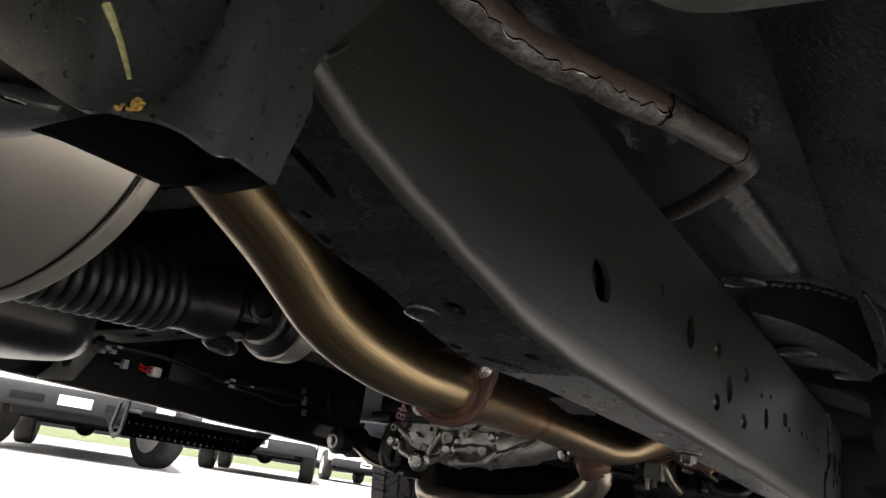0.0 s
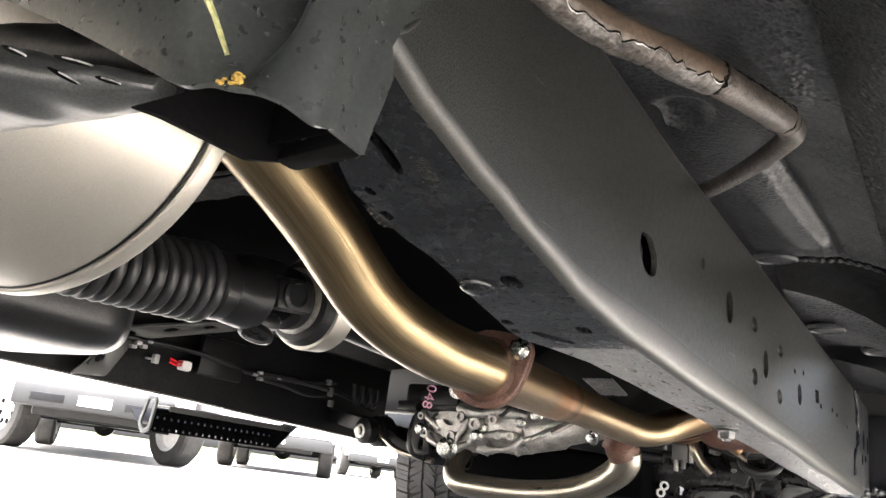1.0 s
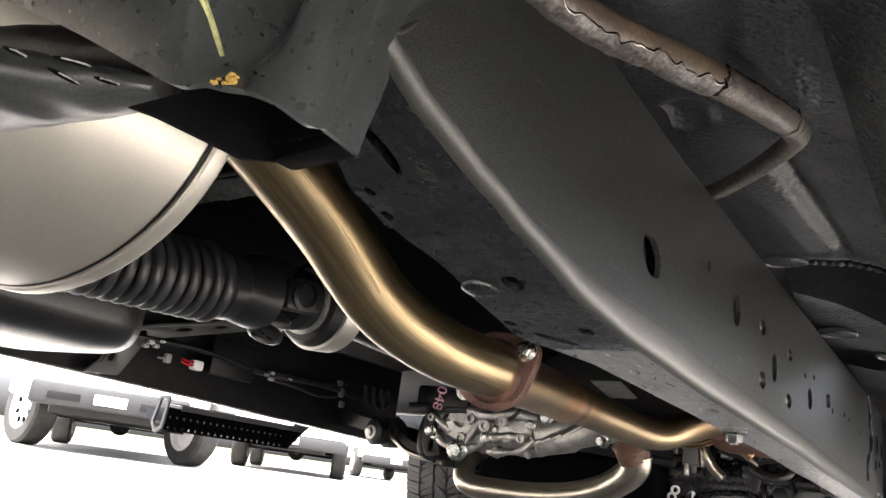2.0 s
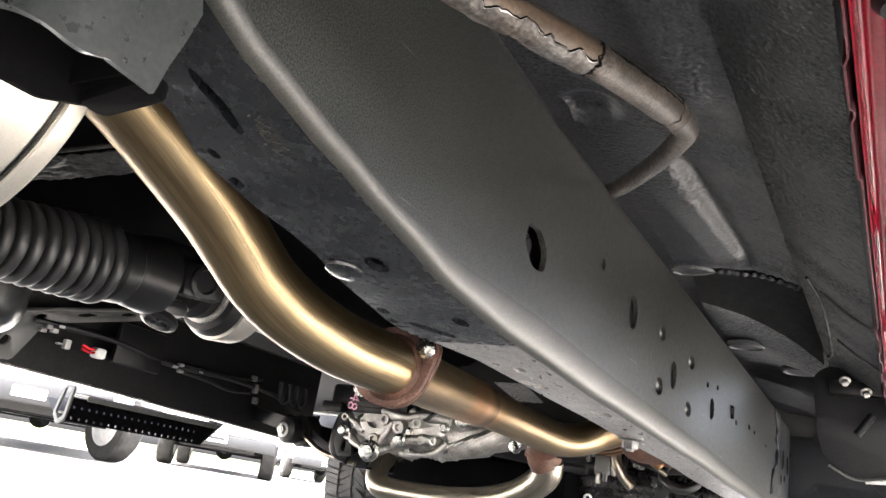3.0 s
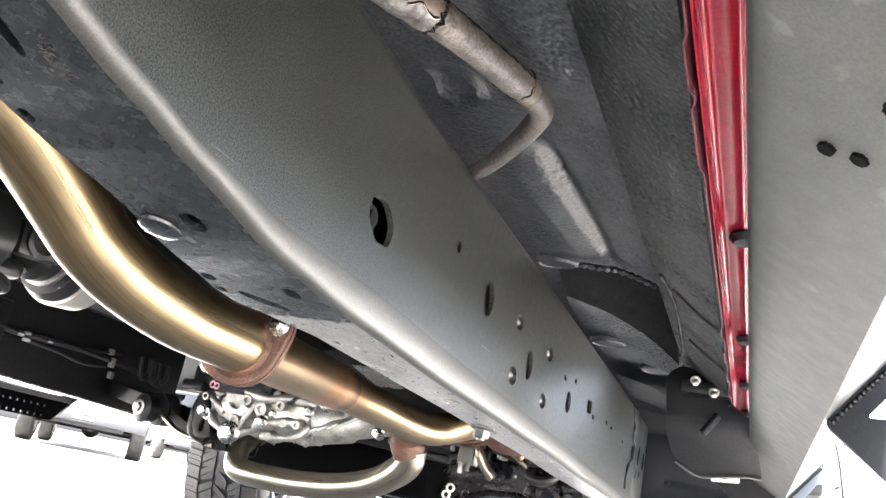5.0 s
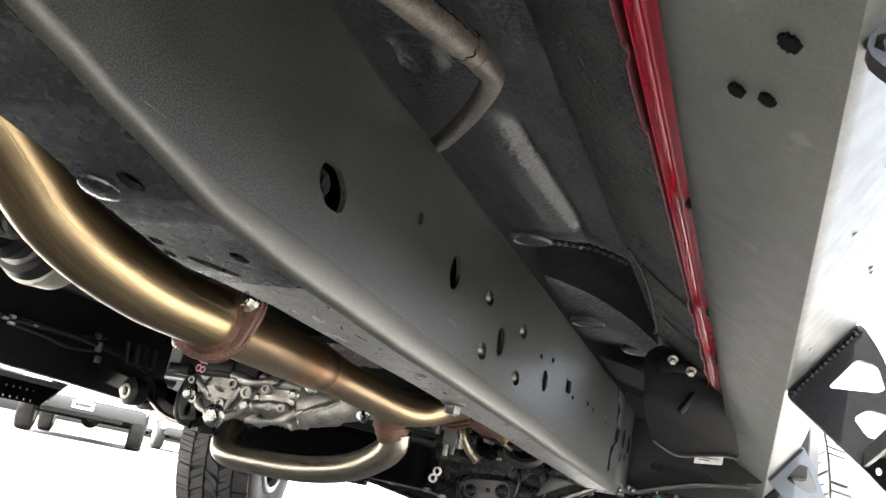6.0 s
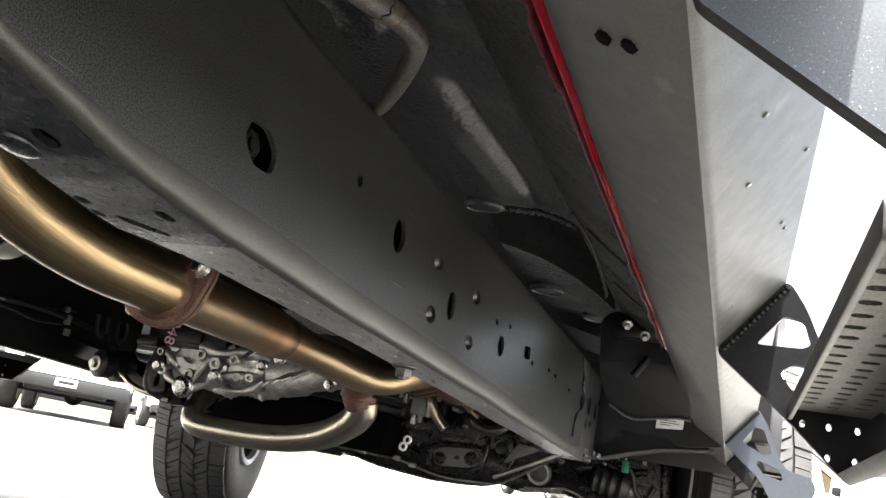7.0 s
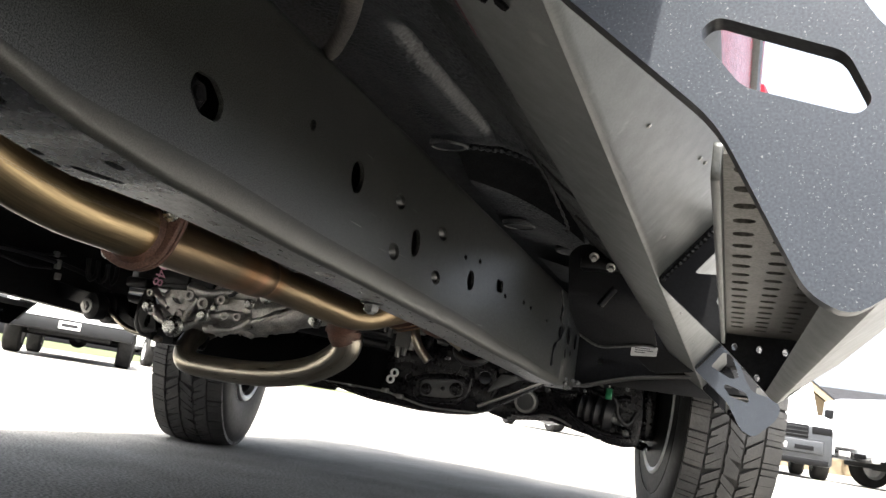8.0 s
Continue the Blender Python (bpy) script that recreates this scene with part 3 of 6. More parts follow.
# the cavity's shade is put in as a black wall colour
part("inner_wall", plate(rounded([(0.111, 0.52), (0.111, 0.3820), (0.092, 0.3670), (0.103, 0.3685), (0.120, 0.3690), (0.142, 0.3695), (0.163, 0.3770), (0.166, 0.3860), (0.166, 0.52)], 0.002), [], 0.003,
                         Matrix(((0, 0, 1, -0.050), (1, 0, 0, 0), (0, 1, 0, 0), (0, 0, 0, 1)))), M["void"], hanger, "inner wall, its shade put in as black")
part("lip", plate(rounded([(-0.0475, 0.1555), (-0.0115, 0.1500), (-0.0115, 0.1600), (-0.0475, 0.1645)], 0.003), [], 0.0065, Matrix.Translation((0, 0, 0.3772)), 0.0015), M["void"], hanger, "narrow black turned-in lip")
def wall_y(x, z):
    """Depth of the pressed wall at a place on it."""
    k = min(range(len(feet)), key=lambda i: abs(feet[i].x - x))
    up = z - feet[k].z
    return feet[k].y + leans[k] * up * (1 if leans[k] > 0 else 1 - 0.25 * min(1, up / 0.06))


# added plate, black like the shade that should hide the pipe
part("shade_plate", box(-0.049, -0.001, 0.1490, 0.1505, 0.379, 0.46, 0.0005), M["void"], hanger, "added black plate for the dark inside the hanger")
for name, spots, colour in (("paint_stripe", [(x, wall_y(x, z) - 0.0032, z) for x, z in ((-0.029, 0.407), (-0.0255, 0.398), (-0.0215, 0.389), (-0.0185, 0.3835))], "yellow"),):
    part(name, sweep(spots, lambda t: 0.0016 - 0.0008 * t, 8), M[colour], hanger, "yellow paint stripe")
bm = bmesh.new()
rnd = random.Random(8)
for k in range(26):
    up = rnd.random()
    px, pz = -0.0115 + rnd.uniform(-0.0036, 0.0036) * (1 - 0.6 * up), 0.3708 + 0.0055 * up
    bmesh.ops.create_icosphere(bm, subdivisions=1, radius=1, matrix=Matrix.Translation((px, wall_y(px, pz) - 0.0032, pz)) @ Matrix.Diagonal((0.0011, 0.0009, 0.0008, 1)))
part("paint_dab", bm, M["ochre"], hanger, "ochre paint dab")

# leaf spring end beside the hanger
spring = thing("leaf_spring_end", (-0.12, 0.08, 0.37), "dusty black leaf spring end with slotted clamp plate", "leaf spring")
rows = []
for k in range(25):
    t = k / 24
    c = Vector((-0.056 - 0.19 * t, 0.106 - 0.045 * t ** 1.5, 0.3815 + 0.0125 * min(1, t * 1.8)))
    w, hgt = 0.004 + 0.030 * min(1, t * 1.6) ** 0.8, 0.004 + 0.013 * min(1, t * 1.8)
    rows.append([(c.x + 0.25 * w * math.cos(a), c.y + w * math.cos(a), c.z + hgt * math.sin(a) + 0.0022 * noise.noise((9 * t, 1.5 * math.cos(a), 1.5 * math.sin(a)))) for a in [2 * math.pi * j / 32 for j in range(32)]])
casting = part("spring_eye", loft(rows, loop=True, caps=True), M["bracket"], spring, "lumpy dusty grey casting", 60)
for x, y, wide, turn in ((-0.0855, 0.087, 0.0068, 1.62), (-0.069, 0.080, 0.0065, 0.9), (-0.0695, 0.0935, 0.0045, 1.0), (-0.086, 0.069, 0.0040, 1.4)):
    t = (-0.056 - x) / 0.19
    w, hgt = 0.004 + 0.030 * min(1, t * 1.6) ** 0.8, 0.004 + 0.013 * min(1, t * 1.8)
    off = max(-0.9, min(0.9, (y - 0.106 + 0.045 * t ** 1.5) / w))
    z = 0.3815 + 0.0125 * min(1, t * 1.8) - hgt * math.sqrt(1 - off * off)
    place = Matrix.Translation((x, y, z)) @ Matrix.Rotation(turn, 4, "Z")
    bm = bmesh.new()
    bmesh.ops.create_icosphere(bm, subdivisions=3, radius=1, matrix=place @ Matrix.Diagonal((wide, 0.0015, 0.0008, 1)))
    # slot depth is a black lump, its glint a bright line
    part("slot", bm, M["void"], casting, "dark slot")
    part("slot_glint", sweep([place @ Vector((u * wide, -0.0017 * math.sqrt(1 - u * u) - 0.0003, -0.0004)) for u in ys(-0.5, 0.9, 6)], 0.00035, 6), M["foil_bright"], casting, "slot edge glint painted bright")
part("upper_leaf", loft([[(x, y + 0.020 * math.cos(a), z + 0.017 * math.sin(a) + 0.002 * noise.noise((30 * x, 2 * math.cos(a), 1))) for a in [2 * math.pi * j / 20 for j in range(20)]] for x, y, z in [(-0.055 - 0.012 * k, 0.132 - 0.0022 * k, 0.402 + 0.0014 * k) for k in range(20)]], loop=True, caps=True), M["black"], spring, "dark upper leaf")

# ---- exhaust ----
exhaust = thing("exhaust_pipe", (-0.26, 0.6, 0.36), "gold heat-tinted stainless exhaust pipe with double bend and weld seam", "exhaust pipe")
REAR = [(-0.238, 0.245, 0.497), (-0.243, 0.30, 0.484), (-0.252, 0.36, 0.466), (-0.263, 0.415, 0.449), (-0.267, 0.455, 0.430), (-0.266, 0.49, 0.4105), (-0.264, 0.535, 0.396), (-0.260, 0.60, 0.3855), (-0.257, 0.672, 0.3835), (-0.259, 0.690, 0.3835)]
part("rear_pipe", sweep(REAR, 0.0305, 40, rows=6), M["pipe_rear"], exhaust)
rnd = random.Random(5)
bm = bmesh.new()
line = smooth_path(REAR, 40)
for k in range(len(line) - 1):
    t = (line[k + 1] - line[k]).normalized()
    toward = Vector((0.20, 0.0, 0.27))
    out = (toward - line[k])
    out = (out - t * out.dot(t)).normalized()
    side = t.cross(out)
    turn = -0.14 - 0.31 * max(0.0, min(1.0, (line[k].y - 0.48) / 0.14))
    d = (out + side * turn).normalized()
    across = t.cross(d)
    for s_ in (-0.0009, 0.0009):
        at = line[k] + (d + across * (s_ + rnd.uniform(-0.0004, 0.0004)) / 0.0303).normalized() * 0.0303
        size = rnd.uniform(0.0004, 0.0006)
        bmesh.ops.create_icosphere(bm, subdivisions=1, radius=size, matrix=Matrix.Translation(at))
part("weld_seam", bm, M["pipe_grey"], exhaust, "beaded weld seam")
part("flange_stub", sweep([(-0.263, 0.694, 0.384), (-0.276, 0.76, 0.3875), (-0.297, 0.90, 0.3915), (-0.304, 0.96, 0.3925), (-0.3065, 1.000, 0.3930)], lambda t: 0.0292 + 0.0014 * min(1.0, 2.5 * t) - 0.0010 * max(0.0, t - 0.93) / 0.07, 40), M["pipe_hot"], exhaust, "straight pipe stub with copper heat bands")
part("front_pipe", sweep([(-0.3060, 0.992, 0.3928), (-0.3080, 1.04, 0.3925), (-0.306, 1.1, 0.3905), (-0.298, 1.19, 0.3860), (-0.289, 1.245, 0.3835), (-0.270, 1.286, 0.3885), (-0.242, 1.312, 0.4035), (-0.200, 1.332, 0.424)], 0.0270, 40), M["pipe_front"], exhaust, "narrower gold-tinted front pipe")
part("slip_joint", lathe([(0.0288, 0), (0.0298, 0.002), (0.0292, 0.006), (0.0270, 0.009)], axis_pose((-0.3065, 0.998, 0.3929), (-0.004, 0.1, -0.001)), 40), M["pipe_front"], exhaust, "welded slip joint ring")


def flange(at, d, up, r, name="flange"):
    """A two-bolt oval flange pair with gasket; up points to its bolt ear."""
    fl = part(name, bmesh.new(), M["rust"], exhaust, "rusty brown two-bolt flange")
    z = Vector(d).normalized()
    u = (Vector(up) - z * Vector(up).dot(z)).normalized()
    m = Matrix.Translation(at) @ Matrix((z.cross(u) * -1, u, z)).transposed().to_4x4()
    outl = []
    for k in range(40):
        a = 2 * math.pi * k / 40
        ear = abs(math.sin(a)) ** 6
        outl.append((math.cos(a) * (r + 0.010), math.sin(a) * (r + 0.010 + (0.014 if math.sin(a) > 0 else 0.003) * ear)))
    bm = plate(outl, [oval(0, 0, r - 0.001, r - 0.001, 32)], 0.007, m @ Matrix.Translation((0, 0, -0.0045)), 0.0012)
    me = finish(bm, M["rust"], name)
    fl.data = me
    bm = plate([(x * 1.0, y * 0.99) for x, y in outl], [oval(0, 0, r - 0.001, r - 0.001, 32)], 0.006, m @ Matrix.Translation((0, 0, 0.0042)), 0.0012)
    part("flange_ring", bm, M["rust"], fl)
    part("gasket", lathe([(r - 0.002, -0.020), (r + 0.0025, -0.012), (r + 0.0055, -0.006), (r + 0.006, 0.0), (r + 0.0035, 0.008), (r - 0.002, 0.011)], m, 40), M["rust"], fl, "burnt steel gasket")
    for s in (1, -1):
        p = m @ Vector((0, s * (r + 0.013), -0.0082))
        if s > 0:
            part("bolt", bolt(p, -z, 0.0075, 0.011), M["zinc"], fl, "zinc-plated bolt head")
        part("nut", bolt(m @ Vector((0, s * (r + 0.013), 0.0075)), z, 0.007, 0.008), M["zinc"], fl)
    return fl


flange((-0.2605, 0.700, 0.3838), (-0.10, 1, 0.03), (0.84, 0.05, 0.50), 0.0305)

crossover = thing("crossover_pipe", (-0.55, 1.45, 0.24), "dull stainless crossover exhaust pipe looping under the gearbox", "exhaust pipe")
part("pipe", sweep([(-0.80, 1.62, 0.36), (-0.775, 1.50, 0.315), (-0.752, 1.452, 0.280), (-0.725, 1.44, 0.262), (-0.66, 1.44, 0.2585), (-0.58, 1.44, 0.2600), (-0.50, 1.435, 0.269), (-0.435, 1.43, 0.287), (-0.388, 1.42, 0.312), (-0.364, 1.41, 0.334), (-0.360, 1.40, 0.357)], lambda t: 0.0225 + 0.007 * t ** 2, 32, rows=6), M["pipe_grey"], crossover)
part("riser", sweep([(-0.362, 1.40, 0.348), (-0.366, 1.385, 0.368), (-0.350, 1.36, 0.392)], 0.0285, 28), M["rust"], crossover, "rusty riser cone")
part("collar", lathe([(0.024, -0.006), (0.033, -0.005), (0.034, 0.0), (0.033, 0.005), (0.024, 0.006)], axis_pose((-0.366, 1.392, 0.362), (0.1, -0.1, 1)), 32), M["rust"], crossover, "rusty joint collar")
part("bolt", bolt((-0.404, 1.352, 0.372), (-0.3, -1, -0.25), 0.009, 0.013), M["zinc"], crossover, "zinc-plated bolt")

cat_pipe = thing("catalyst_pipe", (-0.2, 1.4, 0.4), "brown heat-stained catalyst pipe with foil heat shield", "exhaust pipe")
part("shell", lathe([(0.03, 0), (0.048, 0.03), (0.05, 0.05), (0.05, 0.17), (0.04, 0.21)], axis_pose((-0.215, 1.40, 0.425), (0.16, 0.5, 0.03)), 32), M["rust"], cat_pipe)
bowl = axis_pose((-0.262, 1.452, 0.412), (0.25, 0.35, -1))
part("bowl", lathe([(0.043, 0), (0.046, 0.004), (0.040, 0.012), (0.030, 0.020), (0.014, 0.024)], bowl, 40), M["rust"], cat_pipe, "brown dished shield")
for r, up in ((0.041, 0.012), (0.031, 0.020)):
    part("bowl_ring", lathe([(r - 0.002, up), (r, up + 0.0025), (r + 0.003, up)], bowl, 40), M["pipe_front"], cat_pipe, "bronze pressed ring")
part("stub", sweep([(-0.268, 1.50, 0.398), (-0.262, 1.495, 0.378), (-0.250, 1.50, 0.355), (-0.232, 1.505, 0.337)], 0.0095, 18), M["pipe_grey"], cat_pipe, "short curved stub pipe")
part("shield_edge", sweep([(-0.235, 1.49, 0.408), (-0.205, 1.49, 0.388), (-0.170, 1.50, 0.366)], 0.004, 10), M["pipe_grey"], cat_pipe, "pale folded shield edge")
part("sensor", cyl((-0.205, 1.47, 0.402), (-0.175, 1.48, 0.378), 0.009, 16, None, 0.002), M["pipe_front"], cat_pipe, "brass-coloured sensor")

fittings = thing("engine_fittings", (-0.28, 1.52, 0.35), "black hoses, grey bracket comb and plugs below the engine", "engine parts")
part("bracket", box(-0.306, -0.276, 1.500, 1.506, 0.352, 0.398, 0.002), M["pale_bracket"], fittings, "grey folded bracket")
for k, (x, z0, z1) in enumerate(((-0.318, 0.372, 0.402), (-0.296, 0.335, 0.356), (-0.283, 0.340, 0.356), (-0.268, 0.352, 0.395), (-0.328, 0.380, 0.396), (-0.300, 0.398, 0.414))):
    part("bracket_tab", box(x - 0.004, x + 0.004, 1.494, 1.503, z0, z1, 0.0015), M["pale_bracket" if k % 2 == 0 else "steel"], fittings, "bracket tab")
part("rail_pipe", cyl((-0.42, 1.51, 0.381), (-0.316, 1.505, 0.377), 0.0055, 14), M["shaft"], fittings, "black metal pipe")
part("rail_pipe", cyl((-0.42, 1.52, 0.362), (-0.325, 1.515, 0.356), 0.008, 14), M["rubber"], fittings, "black hose")
ring = [(-0.150 + 0.033 * math.cos(a), 1.52 + 0.01 * math.sin(a), 0.372 + 0.026 * math.sin(a)) for a in [2 * math.pi * k / 12 for k in range(13)]]
part("coiled_hose", sweep(ring, 0.0085, 14), M["shaft"], fittings, "looped black hose")
part("plug", box(-0.198, -0.188, 1.50, 1.508, 0.344, 0.350, 0.002), M["bracket"], fittings, "small dusty plug")
part("hanging_plate", plate(rounded([(-0.205, 0.365), (-0.165, 0.360), (-0.178, 0.322), (-0.196, 0.330)], 0.004), [], 0.004, Matrix.Translation((0, 1.53, 0)) @ XZ, 0.0008), M["black"], fittings, "dusty hanging plate")

# ---- muffler ----
muffler = thing("muffler", (-0.36, 0.0, 0.34), "pale aluminized steel oval muffler with a rolled end lip", "muffler")
MX, MZ, MA, MB = -0.372, 0.468, 0.178, 0.118


def ring(y, k, n=64):
    return [(MX + MA * k * math.cos(2 * math.pi * j / n), y, MZ + MB * k * math.sin(2 * math.pi * j / n)) for j in range(n)]


part("body", loft([ring(y, k) for y, k in [(-0.5, 0.965), (-0.3, 0.97), (-0.1, 0.968), (0.1, 0.966), (0.20, 0.97), (0.2375, 0.974), (0.2385, 0.955), (0.246, 0.955)]], loop=True, caps=True), M["muffler"], muffler)
part("end_lip", loft([ring(y, k) for y, k in [(0.2405, 0.955), (0.2405, 0.99), (0.242, 1.0), (0.2505, 1.0), (0.253, 0.99), (0.253, 0.96)]], loop=True, caps=True), M["muffler"], muffler, "rolled seam lip")

part("seam_line", sweep(ring(0.2393, 0.9745, 64) + ring(0.2393, 0.9745, 64)[:1], 0.0008, 8, curved=False), M["black"], muffler, "dark line along the seam")

# ---- driveline ----
shaft = thing("drive_shaft", (MID + 0.05, 0.55, 0.38), "black drive shaft with ribbed rubber boot and universal joint", "drive shaft")
SX, RISE = -0.565, 0.114


def along_shaft(y):
    """A pose on the shaft's line, z along the shaft."""
    return axis_pose((SX, y, 0.425 + RISE * (y - 0.36)), (0, 1, RISE))


def on_shaft(y, *size, bev=0.006):
    """A block in the shaft's own frame: x right, y down, z ahead."""
    place = along_shaft(y)
    z = place.col[2].xyz
    right = Vector((1, 0, 0))
    m = Matrix((right, z.cross(right), z)).transposed().to_4x4()
    m.translation = place.translation
    return merge(bmesh.new(), box(*size, bev), m)


prof = [(0.028, 0.0)]
for k in range(13):
    y0 = 0.002 + k * 0.0154
    big = 0.0375 + 0.0008 * k
    prof += [(big - 0.0150, y0), (big - 0.0150, y0 + 0.0026)]
    prof += [(big - 0.0055 + 0.0055 * math.cos(a), y0 + 0.0088 + 0.0060 * math.sin(a)) for a in (-1.57, -1.0, -0.5, 0.0, 0.5, 1.0, 1.57)]
prof += [(0.032, 0.207)]
part("boot", lathe(prof, along_shaft(0.348), 56), M["boot"], shaft, "ribbed black rubber boot")
part("tube", cyl(along_shaft(-0.6).translation, along_shaft(0.352).translation, 0.034, 32), M["black"], shaft)
part("collar", lathe([(0.036, 0), (0.041, 0.004), (0.041, 0.022), (0.037, 0.026)], along_shaft(0.553), 44), M["shaft"], shaft, "smooth boot collar")
part("yoke", lathe([(0.036, 0), (0.042, 0.012), (0.046, 0.034), (0.047, 0.046), (0.03, 0.052)], along_shaft(0.578), 40), M["shaft"], shaft, "forged yoke")
for s in (1, -1):
    part("fork_arm", on_shaft(0.640, -0.021, 0.021, s * 0.034 - 0.011, s * 0.034 + 0.011, -0.035, 0.026, bev=0.009), M["shaft"], shaft, "rounded fork arm")
    part("fork_arm", on_shaft(0.655, s * 0.034 - 0.011, s * 0.034 + 0.011, -0.021, 0.021, -0.026, 0.04, bev=0.009), M["shaft"], shaft, "rounded fork arm")
bm = on_shaft(0.648, -0.046, 0.046, -0.014, 0.014, -0.014, 0.014)
part("cross", bm, M["plastic"], shaft, "universal joint cross")
down = along_shaft(0.648).translation + Vector((0.004, -0.004, -0.0465))
cap = part("bearing_cap", lathe([(0.020, 0), (0.022, 0.003), (0.022, 0.008), (0.017, 0.010), (0.015, 0.006)], axis_pose(down, (0.1, -0.35, -1)), 30), M["shaft"], shaft, "round bearing cap")
for turn in (0.4, 1.97):
    t = bmesh.new()
    box(-0.012, 0.012, -0.0012, 0.0012, 0.006, 0.0085, 0, t)
    part("cap_rib", merge(bmesh.new(), t, axis_pose(down, (0.1, -0.35, -1)) @ Matrix.Rotation(turn, 4, "Z")), M["shaft"], cap)
part("bearing_cap", lathe([(0.018, 0), (0.020, 0.003), (0.020, 0.008), (0.015, 0.010), (0.013, 0.006)], axis_pose(along_shaft(0.655).translation + Vector((0.044, 0, 0)), (1, -0.1, -0.1)), 30), M["shaft"], shaft, "round bearing cap")
part("balance_tag", on_shaft(0.672, -0.006, 0.004, 0.028, 0.034, -0.008, 0.008, bev=0.002), M["alloy"], shaft, "small pale balance tag")
part("neck", lathe([(0.03, 0), (0.040, 0.008), (0.038, 0.03)], along_shaft(0.678), 36), M["shaft"], shaft)
part("seal_ring", lathe([(0.040, 0), (0.044, 0.002), (0.044, 0.006), (0.040, 0.008)], along_shaft(0.700), 40), M["alloy"], shaft, "thin bright seal ring")
part("bearing_rubber", lathe([(0.036, 0), (0.052, 0.004), (0.058, 0.012), (0.059, 0.03), (0.03, 0.036)], along_shaft(0.704), 48), M["rubber"], shaft, "rubber centre bearing cushion")
part("bearing_ring", lathe([(0.057, 0), (0.062, 0.001), (0.063, 0.004), (0.063, 0.034), (0.057, 0.037)], along_shaft(0.722), 56), M["muffler"], shaft, "pale plated bearing ring")
part("front_tube", cyl(along_shaft(0.75).translation, (SX - 0.03, 1.32, 0.45), 0.030, 32), M["black"], shaft)

cross = thing("bearing_bracket", (-1.05, 0.8, 0.40), "black pressed bracket arm with lightening slots beside the far rail", "bracket")
outl = rounded([(0.722, 0.353), (0.784, 0.359), (0.818, 0.419), (0.851, 0.438), (1.05, 0.496), (1.047, 0.513), (0.842, 0.460), (0.782, 0.444), (0.742, 0.375)], 0.006)
slots = [oval(0.812, 0.437, 0.012, 0.006, 16, 0.5), oval(0.765, 0.387, 0.011, 0.008, 16, 0.9), oval(0.896, 0.463, 0.020, 0.0045, 16, 0.28), oval(0.98, 0.487, 0.018, 0.004, 16, 0.28)]
part("arm", plate(outl, slots, 0.006, Matrix.Translation((-1.05, 0, 0)) @ YZ, 0.001), M["pale_bracket"], cross)
part("flange", sweep([(-1.046, 0.745, 0.372), (-1.046, 0.784, 0.441), (-1.046, 0.842, 0.459), (-1.046, 1.045, 0.513)], 0.003, 8, curved=False), M["pale_bracket"], cross, "pale worn flange edge")

tank = thing("fuel_tank", (-0.80, 0.2, 0.33), "black moulded plastic fuel tank with a rounded end", "fuel tank")
rows = []
for k in range(41):
    t = k / 40
    y = -0.6 + 1.195 * t
    s = 1.0 if t < 0.93 else math.sqrt(max(0.04, 1 - ((t - 0.93) / 0.072) ** 2))
    rows.append([(-0.83 + 0.17 * s * math.copysign(abs(math.cos(a)) ** 0.45, math.cos(a)), y, 0.415 + 0.062 * (0.55 + 0.45 * s) * math.copysign(abs(math.sin(a)) ** 0.5, math.sin(a))) for a in [2 * math.pi * j / 40 for j in range(40)]])
part("shell", loft(rows, loop=True, caps=True), M["plastic"], tank)
part("strap", loft([[(-0.83 + 0.175 * math.copysign(abs(math.cos(a)) ** 0.45, math.cos(a)), y, 0.415 + 0.0645 * math.copysign(abs(math.sin(a)) ** 0.5, math.sin(a))) for a in [2 * math.pi * j / 40 for j in range(40)]] for y in (0.20, 0.24)], loop=True), M["black"], tank, "steel strap")

# ---- gearbox ----
gearbox = thing("transfer_case", (-0.66, 1.45, 0.31), "cast aluminium transfer case with ribs, bosses and bolts", "transfer case")
rnd = random.Random(11)
GX, GY = -0.665, 1.40


def cast_block():
    rows = []
    for k in range(40):
        t = k / 39
        y = 1.362 + 0.13 * t
        s = 0.74 + 0.26 * min(1, t * 4)
        row = []
        for j in range(140):
            a = 2 * math.pi * j / 140
            x = GX + 0.004 + 0.132 * s * math.copysign(abs(math.cos(a)) ** 0.8, math.cos(a))
            z = 0.379 + 0.044 * s * math.copysign(abs(math.sin(a)) ** 0.8, math.sin(a)) + 0.05 * (x - GX)
            q = Vector((x * 30, y * 24, z * 40))
            ridge = 1 - 2 * abs(noise.noise(q))
            lump = 0.009 * (max(0.0, ridge) ** 3 - 0.3) + 0.004 * noise.noise(q * 2.1) + (0.004 if noise.noise(q * 0.9 + Vector((7, 3, 1))) > 0.12 else 0)
            row.append((x + math.cos(a) * lump, y + 0.5 * lump, z + math.sin(a) * lump))
        rows.append(row)
    return loft(rows, loop=True, caps=True)


part("housing", cast_block(), M["alloy"], gearbox, sharp=25)
# curved pad, bent webs and a finned extension towards the rail
rows = [[(-0.708 + r * math.cos(a), 1.345 + d, 0.385 + r * 0.75 * math.sin(a)) for r, d in ((0.040, 0.02), (0.038, 0), (0.020, 0), (0.018, 0.02))] for a in [radians(195 + 14 * k) for k in range(11)]]
part("curved_pad", loft(rows), M["alloy"], gearbox, "pale curved machined pad")
